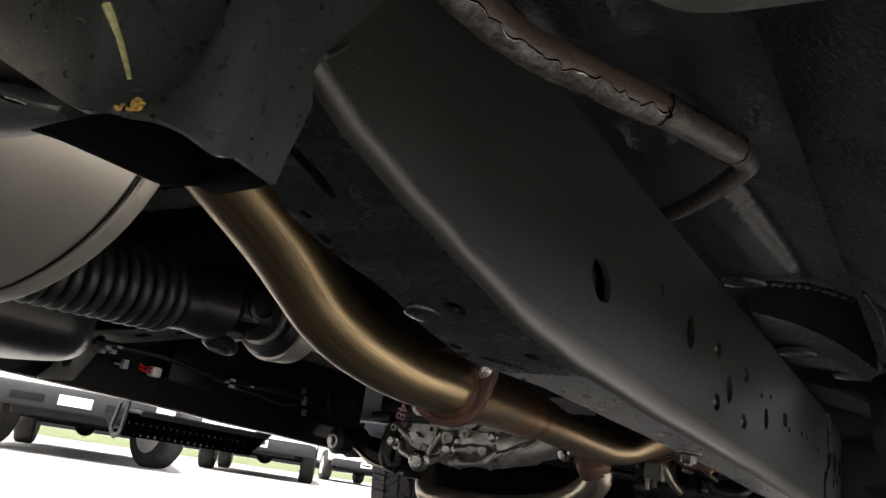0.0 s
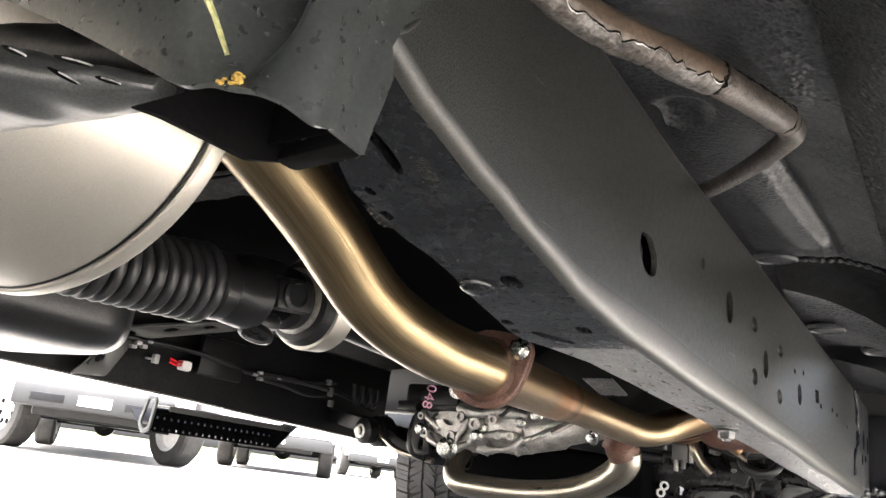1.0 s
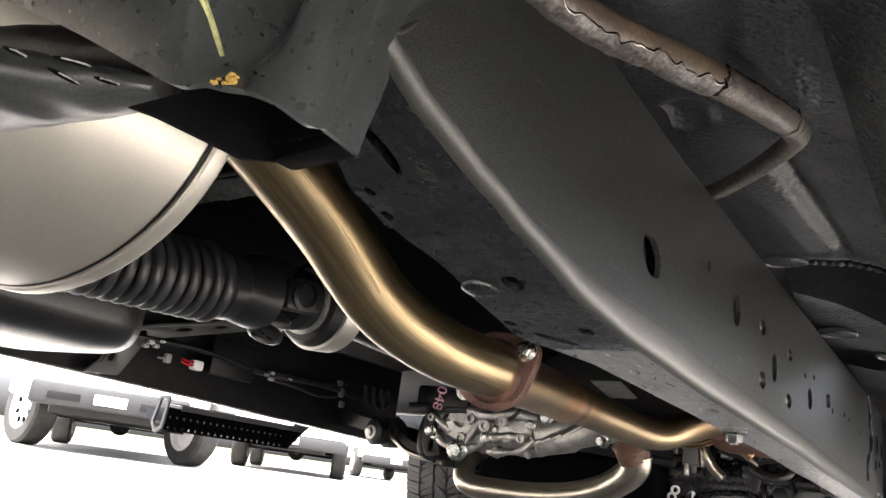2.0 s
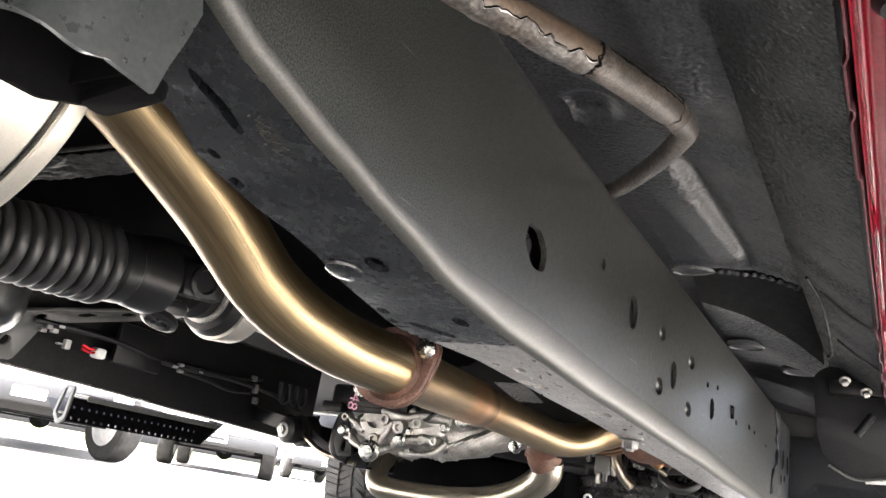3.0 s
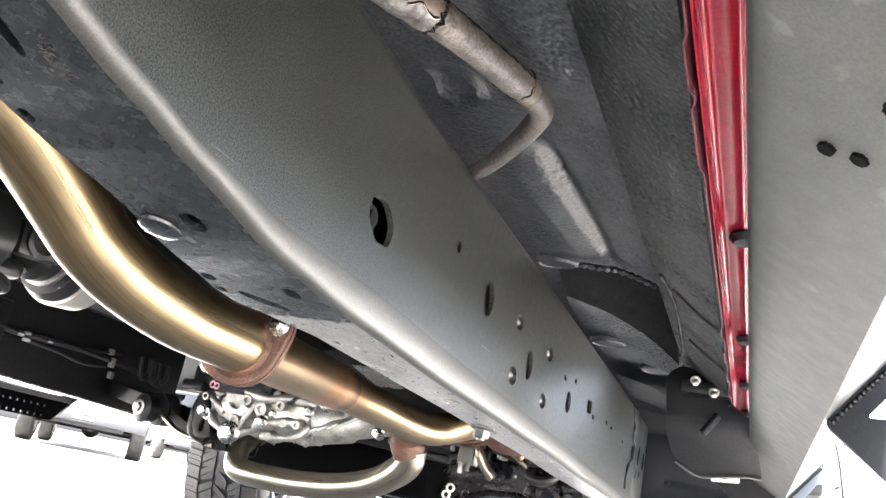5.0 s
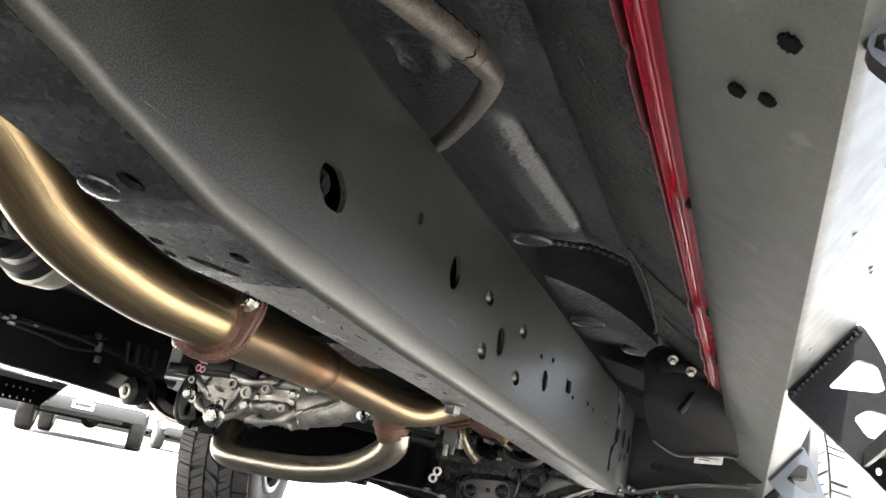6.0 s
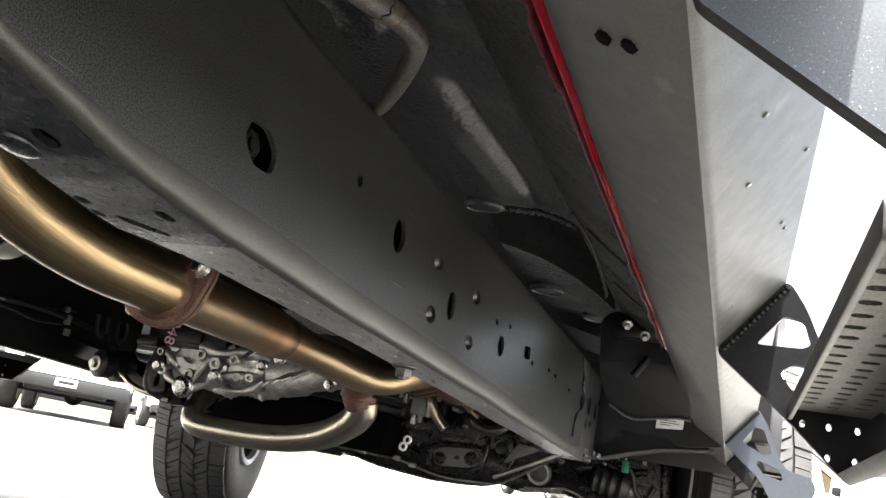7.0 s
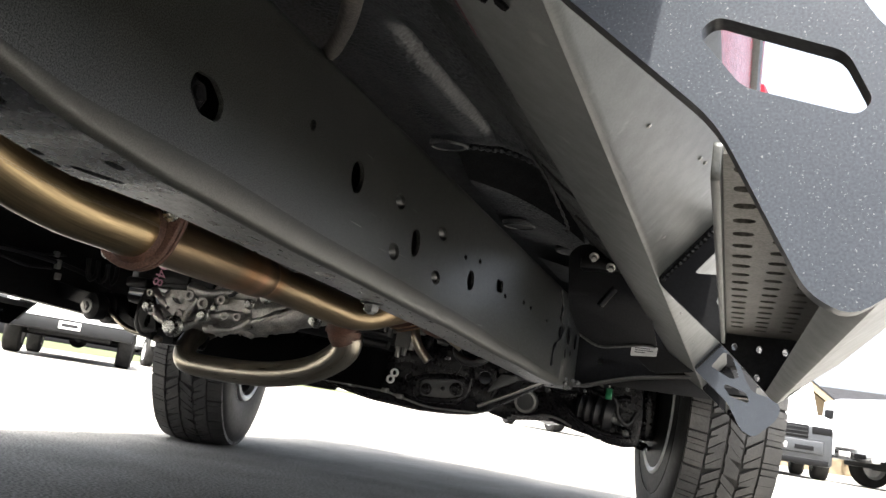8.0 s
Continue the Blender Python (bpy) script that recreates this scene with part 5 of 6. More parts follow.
def relief(x, y):
    """The pressed floor's height between the rail and the sill."""
    z = 0.553 - 0.032 * (max(0, x) / 0.112) ** 2
    edge = lambda v, a, b, s: 1 / (1 + math.exp(-max(-60, min(60, (v - a) / s)))) * 1 / (1 + math.exp(max(-60, min(60, (v - b) / s))))
    # a long rib beside a sunk pad
    z -= 0.0038 * ridge(x, y)
    z += 0.017 * edge(x, 0.040 + 0.08 * (y - 0.62), 0.056 + 0.04 * (y - 0.62), 0.0035) * edge(y, 0.590, 0.825, 0.009)
    z -= 0.004 * edge(x, -0.012, 0.062, 0.006) * edge(y, 0.63, 0.85, 0.008)
    # a broad bulge and a round dimple beside the pipe
    z -= 0.014 * edge(x, 0.060, 0.094, 0.007) * edge(y, 0.375, 0.47, 0.012)
    for cx, cy, r, dep in ((-0.002, 0.502, 0.022, 0.010), (0.018, 0.335, 0.03, -0.008)):
        z += dep * math.exp(-(((x - cx) ** 2 + (y - cy) ** 2) / r ** 2) ** 2)
    # a lumpy rim, a deep dark pocket with a slanting front wall, then the outrigger
    start, end = pocket(x)
    z -= 0.006 * edge(y, start - 0.03, start, 0.003)
    z += 0.030 * edge(y, start, 9.0, 0.005) * edge(y, -9.0, end - 0.045, 0.034)
    z -= 0.012 * edge(y, end, 1.32, 0.012)
    z -= 0.010 * math.exp(-(((x - 0.035) / 0.09) ** 2 + ((y - 1.19) / 0.06) ** 2) ** 2)
    z += 0.0025 * math.sin(9 * y) * math.sin(14 * x)
    return z


cab_floor = thing("cab_floor", (0.05, 0.7, 0.5), "black rubber-coated pressed cab floor with ribs and dimples", "floor pan", kind="structure")
def pebbles(x, y, size=0.0024, height=0.0012):
    """Small rounded lumps of a sprayed coating, coarser in places."""
    q = Vector((x / size, y / size, 0.3))
    lump = noise.noise(q) + 0.5 * noise.noise(q * 1.9 + Vector((5, 1, 2)))
    drift = 0.55 + 0.45 * max(-1.0, min(1.0, 2.2 * noise.noise((x * 16, y * 16, 4))))
    start, end = pocket(x)
    coarse = math.exp(-((x - 0.080) / 0.024) ** 2 - ((y - 0.41) / 0.055) ** 2) + 0.5 * math.exp(-((y - end) / 0.022) ** 2) + 0.4 * math.exp(-((y - start) / 0.012) ** 2)
    wrinkle = noise.noise((x / 0.0055, y / 0.0040, 2.0))
    near_sill = math.exp(-((x - 0.092) / 0.016) ** 2)
    return height * (drift * (1 - 0.95 * ridge(x, y)) + 0.4 * near_sill) * lump + 0.0006 * min(1.0, coarse) * wrinkle


part("floor_pan", loft([[(x, y, relief(x, y) - pebbles(x, y)) for x in ys(-0.02, 0.113, 104)] for y in ys(0.16, 1.32, 960)]), M["undercoat"], cab_floor, sharp=80)
for y0, y1 in ((-1.2, 0.16), (1.32, 1.95)):
    part("floor_end", loft([[(x, y, relief(x, y)) for x in ys(-0.02, 0.113, 30)] for y in ys(y0, y1, 90)]), M["undercoat"], cab_floor, sharp=80)
part("floor_edge", loft([[(x, y, 0.56) for x in (-0.14, -0.06, -0.021)] for y in ys(-1.2, 1.95, 20)]), M["undercoat"], cab_floor)
part("seam_bead", sweep([(0.126, 0.728, 0.497), (0.134, 0.78, 0.489), (0.135, 0.86, 0.479), (0.134, 0.91, 0.473), (0.13, 0.925, 0.472)], lambda t: 0.0015 + 0.0006 * math.sin(60 * t), 10), M["flap"], cab_floor, "lumpy sealer bead")
part("sealer_bead", sweep([(x, pocket(x)[0] - 0.002, relief(x, pocket(x)[0] - 0.012) - 0.001) for x in ys(-0.02, 0.108, 16)], lambda t: 0.0028 + 0.0009 * math.sin(90 * t), 10), M["undercoat"], cab_floor, "lumpy sealer bead")
for x, y, wide, tall in ((-0.002, 0.858, 0.024, 0.015), (0.010, 1.150, 0.026, 0.020), (0.070, 1.265, 0.030, 0.026)):
    place = Matrix.Translation((x, y, relief(x, y) - 0.002)) @ Matrix.Rotation(radians(180), 4, "X") @ Matrix.Diagonal((wide, tall, 1, 1))
    part("plug", lathe([(1.0, -0.004), (0.97, 0.001), (0.86, 0.003), (0.80, 0.0015), (0.4, 0.001)], place, 32), M["undercoat"], cab_floor, "oval floor plug")
# the pocket's shade, added as a black sheet just under the floor
part("pocket_shade", loft([[(x, y, relief(x, y) - 0.0035 + 0.001 * noise.noise((x * 60, y * 60, 8))) for t in ys(0.0, 1.0, 40) for y in (pocket(x)[0] + 0.004 + (pocket(x)[1] + 0.004 - pocket(x)[0]) * t,)] for x in ys(-0.02, 0.108, 60)]), M["cavity"], cab_floor, "black sheet standing for shade in the floor pocket", 80)
place = Matrix.Translation((0.066, 0.935, relief(0.066, 0.935) - 0.004)) @ Matrix.Rotation(radians(180), 4, "X") @ Matrix.Diagonal((0.013, 0.017, 1, 1))
part("stud", lathe([(1.0, -0.002), (0.95, 0.002), (0.75, 0.003), (0.3, 0.0022)], place, 24), M["undercoat"], cab_floor, "small plug in the pocket")
# tunnel coloured flat black for the deep shade above the pipes
part("tunnel_panel", loft([[(x, y, z) for x, z in ((-1.32, 0.55), (-1.0, 0.58), (-0.8, 0.60), (-0.7, 0.66), (-0.45, 0.66), (-0.33, 0.60), (-0.13, 0.56))] for y in ys(-2.6, 3.3, 10)]), M["void"], cab_floor)
SILL = [(0.514, 0.114), (0.499, 0.130), (0.478, 0.155), (0.4635, 0.1765)]
drop = [(0.514 - 0.0505 * k / 64) for k in range(65)]
rows = []
for y in ys(0.14, 1.28, 900):
    row = [(0.104, y, 0.57), (0.111, y, 0.530)]
    for z in drop:
        x = next(x0 + (x1 - x0) * (z0 - z) / (z0 - z1) for (z0, x0), (z1, x1) in zip(SILL, SILL[1:]) if z >= z1 - 1e-6)
        g = pebbles(x * 1.0 + 1.0, y * 1.5, 0.0024, 0.0014)
        row.append((x - 0.6 * g, y, z - 0.8 * g))
    rows.append(row)
part("sill", loft(rows), M["sill"], cab_floor, "gritty coated sill wall", sharp=80)
part("sill", loft([[(0.104, y, 0.57), (0.114, y, 0.514), (0.130, y, 0.499), (0.1765, y, 0.4635)] for y in ys(-1.2, 0.14, 10)]), M["sill"], cab_floor, sharp=80)
part("sill", loft([[(mirror(0.117), y, 0.545), (mirror(0.14), y, 0.478), (mirror(0.1855), y, 0.428)] for y in ys(-1.2, 1.18, 10)]), M["sill"], cab_floor)
part("outrigger", loft([[(x, y, z) for x, z in ((-0.01, 0.53), (0.05, 0.515), (0.10, 0.49), (0.135, 0.472))] for y in (1.36, 1.38, 1.40, 1.55, 1.57)]), M["undercoat"], cab_floor)
part("sill_line", sweep([(0.134, 0.76, 0.495), (0.156, 0.765, 0.4755), (0.176, 0.775, 0.4625)], 0.0014, 8), M["rubber"], cab_floor, "thin black seam")
part("sill_line", sweep([(0.138, 0.92, 0.490), (0.157, 0.925, 0.4745), (0.176, 0.935, 0.4625)], 0.0012, 8), M["rubber"], cab_floor, "thin black seam")

# heater pipe coming off the floor
hose = thing("heater_pipe", (0.07, 0.35, 0.45), "dusty brown insulated tube with torn silver wrap and a tight bend", "pipe")
TUBE = [(0.022, 0.13, 0.468), (0.036, 0.225, 0.466), (0.058, 0.272, 0.466), (0.078, 0.315, 0.468), (0.089, 0.353, 0.472), (0.0915, 0.385, 0.480)]
JOIN = (0.0745, 0.306, 0.4677)
part("core_tube", sweep(TUBE, 0.0070, 18), M["rubber"], hose, "dark inner tube")
part("rear_sleeve", sweep(TUBE[:3] + [JOIN], lambda t: 0.0086 + 0.0002 * math.sin(17 * t), 26), M["wrap_brown"], hose, "brown sleeve with torn edge")
part("front_sleeve", sweep([(0.0752, 0.3078, 0.4678)] + TUBE[3:], lambda t: 0.0083 + 0.0002 * math.sin(9 * t), 26), M["wrap"], hose, "dusty grey sleeve")
part("bend_cap", sweep([(0.0912, 0.3855, 0.4803), (0.0905, 0.405, 0.4865), (0.0880, 0.424, 0.4925)], lambda t: 0.0080 - 0.0005 * t, 24), M["wrap_brown"], hose, "copper-brown bend cap")
part("bend", sweep([(0.0915, 0.398, 0.484), (0.0895, 0.428, 0.492), (0.080, 0.455, 0.4985), (0.052, 0.500, 0.505), (0.02, 0.545, 0.5125), (0.0, 0.571, 0.518), (-0.03, 0.60, 0.525)], lambda t: 0.0075 - 0.0012 * t, 22), M["bend_brown"], hose, "dark bent tube")
line = smooth_path(TUBE, 24)


def around(k, a, r):
    t = (line[k + 1] - line[k - 1]).normalized()
    down = Vector((0.35, -0.55, -0.75))
    down = (down - t * down.dot(t)).normalized()
    return line[k] + (down * math.cos(a) + t.cross(down) * math.sin(a)) * r


def tear_at(k):
    return -0.30 + 0.30 * noise.noise((k * 0.10, 0, 3)) + 0.22 * noise.noise((k * 0.47, 7, 3)) + (0.12 if k % 7 < 3 else 0)


LAST = next(k for k in range(len(line)) if line[k].y > JOIN[1])
strip = [[around(k, tear_at(k) + 0.06 + w * j / 9, 0.0089 + 0.0004 * noise.noise((k * 0.4, j * 0.8, 0))) for j in range(10)] for k in range(4, LAST) for w in (1.25 + 0.35 * noise.noise((k * 0.08, 5, 1)),)]
part("torn_foil", thicken(loft(strip), 0.0006), M["foil"], hose, "torn crinkled silver foil")
lip = [[around(k, tear_at(k) + 0.03 + w * j / 3, 0.0094) for j in range(4)] for k in range(6, LAST) for w in (0.01 + 0.75 * max(0.0, noise.noise((k * 0.16, 9, 2)) - 0.06),)]
part("foil_lip", thicken(loft(lip), 0.0004), M["foil_bright"], hose, "bright curled foil edge")
part("tear", sweep([around(k, tear_at(k), 0.0088) for k in range(4, LAST)], lambda t: 0.0003 + 0.0004 * abs(math.sin(37 * t) * math.sin(11 * t)), 6, rows=2), M["void"], hose, "black torn wrap edge")
part("tear", sweep([around(k, -1.45 + 0.25 * (k - LAST) / (len(line) - LAST) + 0.2 * noise.noise((k * 0.5, 3, 3)), 0.0082) for k in range(LAST, len(line) - 2)], lambda t: 0.0003 + 0.0004 * abs(math.sin(23 * t)), 6, rows=2), M["void"], hose, "black torn wrap edge")
for k in (LAST, len(line) - 3):
    part("tear_ring", sweep([around(k + (1 if j % 2 else -1), a, 0.0083) for j, a in enumerate(ys(-1.9, 1.9, 11))], lambda t: 0.0005 + 0.0003 * math.sin(17 * t), 6, rows=3), M["void"], hose, "black torn wrap edge")

# ---- red rocker panel ----
for side in (1, -1):
    X = (lambda x: x) if side > 0 else mirror
    rocker = thing("rocker_panel", (X(0.22), 0.2, 0.42), "glossy red painted rocker panel with scalloped pinch weld and clips" if side > 0 else "glossy red painted rocker panel in shade", "rocker panel", "rocker panels")
    rise = lambda y: 0.006 * (y - 0.40)
    edge, skin = [], []
    for y in ys(-1.2, 1.24, 488):
        tab = 0.310 < y < 0.346 or 0.357 < y < 0.420 or (y > 0.72 and (y * 11.0) % 1 < 0.45) or (y < 0.25 and (y * 5.0) % 1 < 0.5)
        cut = 0.0016 if tab else 0.0
        low = 0.4520 + rise(y) - 0.6 * cut
        edge.append([(X(0.1800 - cut * 0.4), y, 0.480), (X(0.1800 - cut), y, low + 0.004), (X(0.1803 - cut), y, low), (X(0.1812 - cut), y, low), (X(0.1815 - cut), y, low + 0.004), (X(0.1816), y, 0.480)])
    part("pinch_weld", loft(edge, caps=True, loop=True), M["red_shade"], rocker, "dull tabbed pinch weld flange, red darkened for shade")
    section = ((0.1826, 0.4545), (0.1832, 0.4545), (0.1836, 0.4560), (0.1838, 0.4605), (0.1842, 0.4640), (0.1850, 0.4658), (0.1864, 0.4667), (0.1885, 0.4669), (0.1968, 0.4670), (0.1980, 0.4676), (0.1988, 0.4688), (0.1994, 0.4720), (0.2040, 0.4760), (0.240, 0.474), (0.270, 0.468), (0.290, 0.478), (0.297, 0.50), (0.304, 0.57), (0.308, 0.66), (0.314, 0.80), (0.318, 0.9))
    part("panel", thicken(loft([[(X(x), y, z + (rise(y) if z < 0.48 else 0)) for x, z in section] for y in ys(-1.2, 1.262, 33)]), 0.0012), M["red"], rocker, sharp=60)
    if side > 0:
        for y in (0.290, 0.545, 0.805, 1.02, 1.22):
            part("clip", lathe([(0.004, 0), (0.010, 0.001), (0.011, 0.003), (0.008, 0.007), (0.003, 0.008)], axis_pose((0.1995, y, 0.4675 + rise(y)), (0.05, 0, -1)), 18), M["rubber"], rocker, "black push clip")

# ---- rock sliders with drop steps ----
def bracket_outline(form="near"):
    toe = {"near": [(0.386, 0.333), (0.353, 0.2985), (0.343, 0.2905), (0.334, 0.295)],
           "end": [(0.388, 0.331), (0.355, 0.3005), (0.347, 0.3005), (0.340, 0.307)],
           "wide": [(0.391, 0.333), (0.386, 0.316), (0.356, 0.285), (0.337, 0.293)]}[form]
    return rounded([(0.2565, 0.3805), (0.304, 0.4395), (0.318, 0.418), (0.333, 0.381), (0.3395, 0.368), (0.349, 0.354), (0.384, 0.347), *toe, (0.312, 0.334)], 0.008)


def step_bracket(slider, X, y, bolts):
    upper = rounded([(0.284, 0.386), (0.301, 0.411), (0.314, 0.408), (0.328, 0.374), (0.316, 0.370)], 0.004)
    lower = rounded([(0.3055, 0.357), (0.3095, 0.3615), (0.3390, 0.352), (0.3450, 0.340), (0.342, 0.3365), (0.317, 0.3430)], 0.003)
    holes = [upper, lower]
    if bolts:
        upper = rounded([(0.285, 0.388), (0.303, 0.411), (0.317, 0.4085), (0.322, 0.392), (0.317, 0.3885)], 0.004)
        lower = rounded([(0.302, 0.369), (0.311, 0.376), (0.325, 0.374), (0.325, 0.358), (0.312, 0.356)], 0.004)
        holes = [upper, lower] + [oval(px, pz, 0.0020, 0.0027, 10) for px, pz in ((0.319, 0.335), (0.336, 0.335), (0.354, 0.335), (0.336, 0.314), (0.353, 0.314))]
    flip = lambda ring: [(X(px), pz) for px, pz in ring]
    b = part("step_bracket", plate(flip(bracket_outline("end" if bolts else "wide" if y > 1 else "near")), [flip(h) for h in holes], 0.006, Matrix.Translation((0, y, 0)) @ XZ), M["matt_black" if bolts else "flake"], slider, "black end plate with drilled holes" if bolts else "flake grey bracket plate with angular cut-outs")
    b.data.materials.append(M["black"])  # cut edges coloured black
    for f in b.data.polygons:
        f.material_index = int(abs(f.normal.y) < 0.6)
    bm = bmesh.new()
    for k in range(16):
        t = k / 15
        bmesh.ops.create_icosphere(bm, subdivisions=1, radius=0.0026, matrix=Matrix.Translation((X(0.262 + 0.041 * t + 0.001), y - 0.003, 0.3815 + 0.051 * t)))
    tagged(part("weld_bead", bm, M["black"], b, "dark weld bead"), kind="stuff")
    return b


def slider_beam(side):
    X = (lambda x: x) if side > 0 else mirror
    sl = thing("rock_slider", (X(0.28), 0.8, 0.3), "grey powder-coated rock slider with two perforated drop steps" if side > 0 else "grey rock slider with perforated drop steps, backlit", "rock slider", "rock sliders")
    prof = [(0.2040, 0.430), (0.2035, 0.423), (0.2045, 0.4175), (0.2075, 0.4130), (0.2125, 0.4090), (0.220, 0.4040), (0.240, 0.3920), (0.255, 0.3832), (0.2575, 0.3822), (0.260, 0.3835), (0.262, 0.3862), (0.3015, 0.4352), (0.3030, 0.4385), (0.302, 0.442), (0.297, 0.444), (0.25, 0.4400), (0.212, 0.432)]
    line = ys(-1.4, 1.95, 24)
    rows = [[(X(px), y, pz) for px, pz in prof] for y in line]
    end = [[(X(0.23 + (px - 0.23) * 0.9), 1.985 + (0.02 if px > 0.25 else 0), pz + 0.004) for px, pz in prof]]
    part("beam", loft(rows + end, loop=True, caps=True), M["slider"], sl, sharp=30)
    if side > 0:
        for (hx, hy, r) in ((0.2426, 0.254, 0.0036), (0.2285, 0.291, 0.0030), (0.2376, 0.288, 0.0030)):
            ragged = [(px * (1 + 0.16 * math.sin(3.1 * k + 900 * hx)), py * (1 + 0.13 * math.cos(4.3 * k + 700 * hy))) for k, (px, py) in enumerate(oval(0, 0, r, r * 0.92, 22))]
            part("plug", plate(ragged, [], 0.0016, axis_pose((X(hx), hy, 0.3915 - (hx - 0.240) * 0.553), (-0.484, 0, -0.875))), M["void"], sl, "dark ragged blind hole")
        rnd = random.Random(17)
        for (u, y) in ((0.3, 0.415), (0.75, 0.52), (0.8, 0.535), (0.15, 0.60), (0.42, 0.36), (0.05, 0.9), (0.1, 1.15), (0.9, 0.44)):
            px, pz = 0.262 + 0.0395 * u, 0.3862 + 0.049 * u
            part("chip", lathe([(0.0016, 0), (0.0010, 0.0007)], axis_pose((X(px + 0.0002), y, pz - 0.0002), (0.7, 0.3, -0.7)), 7), M["steel"], sl, "bright paint chip")
    for y0, y1 in ((0.245, 0.690), (1.41, 1.87)) if side > 0 else ((0.245, 0.690), (1.20, 1.68)):
        if side > 0 or y0 < 1:
            step_bracket(sl, X, y0, False)
        else:  # open loop bracket and a perforated side sheet, coloured black as if backlit
            loop = rounded([(0.298, 0.366), (0.335, 0.366), (0.350, 0.300), (0.330, 0.276), (0.305, 0.290)], 0.006)
            bay = rounded([(0.305, 0.359), (0.329, 0.359), (0.342, 0.302), (0.328, 0.286), (0.312, 0.295)], 0.005)
            part("loop_bracket", plate([(X(a), b) for a, b in loop], [[(X(a), b) for a, b in bay]], 0.006, Matrix.Translation((0, y0, 0)) @ XZ, 0.0008), M["slider"], sl, "grey open loop bracket")
            dots = [oval(y0 + 0.02 + 0.021 * k, z, 0.0034, 0.0034, 8) for k in range(19) for z in (0.318, 0.293)]
            part("side_sheet", plate([(y0 + 0.004, 0.286), (y1 - 0.05, 0.286), (y1, 0.340), (y0 + 0.004, 0.340)], dots, 0.002, Matrix.Translation((X(0.312), 0, 0)) @ YZ), M["void"], sl, "backlit sheet coloured black, pierced by two rows of holes")
        step_bracket(sl, X, y1, True)
        ends = (y0 + 0.048, y1 - 0.003)
        holes = []
        n = int((ends[1] - ends[0] - 0.03) / 0.020)
        for col, px in enumerate((0.3195, 0.335, 0.3505)):
            for k in range(n):
                holes.append(oval(X(px), ends[0] + 0.014 + 0.020 * (k + 0.5 * (col % 2)), 0.0042, 0.0034, 14, 0, 2.4))
        out = [(X(0.312), ends[0]), (X(0.362), ends[0]), (X(0.362), ends[1]), (X(0.312), ends[1])]
        tread = part("step_tread", plate(out, holes, 0.002, Matrix.Translation((0, 0, 0.3455))), M["tread"], sl, "slotted step tread")
        part("tread_backing", box(min(X(0.313), X(0.385)), max(X(0.313), X(0.385)), ends[0], ends[1], 0.3500, 0.3515), M["black"], tread, "dark backing")
        part("tread_lip", plate(rounded([(ends[0], 0.337), (ends[1], 0.337), (ends[1], 0.348), (ends[0], 0.348)], 0.002), [], 0.003, Matrix.Translation((X(0.3108), 0, 0)) @ YZ, 0.0006), M["slider"], tread, "folded inner lip")
        drains = [] if side > 0 else [oval(0.010 + 0.012 * r, ends[0] + 0.02 + 0.018 * k, 0.0028, 0.0028, 8) for r in range(2) for k in range(int((y1 - y0 - 0.09) / 0.018))]
        u = Vector((X(0.389) - X(0.353), 0, 0.332 - 0.302))
        m = Matrix.Translation((X(0.353), 0, 0.302)) @ Matrix((u.normalized(), (0, 1, 0), u.normalized().cross(Vector((0, 1, 0))))).transposed().to_4x4()
        # the far toe plate is coloured black for its shaded inner face
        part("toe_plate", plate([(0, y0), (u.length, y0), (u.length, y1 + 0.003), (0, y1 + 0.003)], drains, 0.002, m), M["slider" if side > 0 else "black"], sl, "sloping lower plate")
        rows = [[(X(px), y, pz) for px, pz in fold] for y, fold in ((y, ((0.344, 0.3060), (0.348, 0.3020), (0.351, 0.3005), (0.354, 0.3025))) for y in (y0, y1 + 0.003))]
        part("toe_fold", thicken(loft(rows), 0.002), M["slider"], sl, "folded lower lip")
    return sl


near_slider = slider_beam(1)
slider_beam(-1)
part("mounting_leg", plate(rounded([(0.098, 0.06), (0.098, 0.229), (0.205, 0.238), (0.205, 0.06)], 0.03, 8), [], 0.026, Matrix.Translation((0, 0, 0.475)), 0.006), M["slider"], near_slider, "grey welded leg between rail and slider")

# ---- splash flaps ahead of the cab mount ----
flap = thing("splash_flap", (0.16, 1.12, 0.37), "black rubber splash flap hung by two bolts", "splash guard")
outl = rounded([(0.100, 0.486), (0.118, 0.500), (0.168, 0.484), (0.178, 0.458), (0.206, 0.440), (0.224, 0.371), (0.205, 0.372), (0.150, 0.364), (0.122, 0.378), (0.107, 0.415)], 0.012)
bm = plate(outl, [], 0.004, Matrix.Translation((0, 1.10, 0)) @ XZ, 0.0008)
for level in (0.436, 0.428, 0.418):
    bmesh.ops.bisect_plane(bm, geom=bm.verts[:] + bm.edges[:] + bm.faces[:], plane_co=(0, 0, level), plane_no=(0, 0, 1))
for v in bm.verts:
    lean = 0.75 * max(0.0, 0.428 - v.co.z) + 0.15 * max(0.0, 0.436 - v.co.z)
    v.co += Vector(((v.co.x - 0.27) * lean, lean, (v.co.z - 0.257) * lean))
part("sheet", bm, M["flap"], flap)
part("hem", sweep([(0.117, 1.142, 0.3825), (0.145, 1.151, 0.370), (0.176, 1.149, 0.3735), (0.203, 1.147, 0.3775), (0.220, 1.147, 0.377)], 0.0017, 8), M["frame"], flap, "folded lower hem")
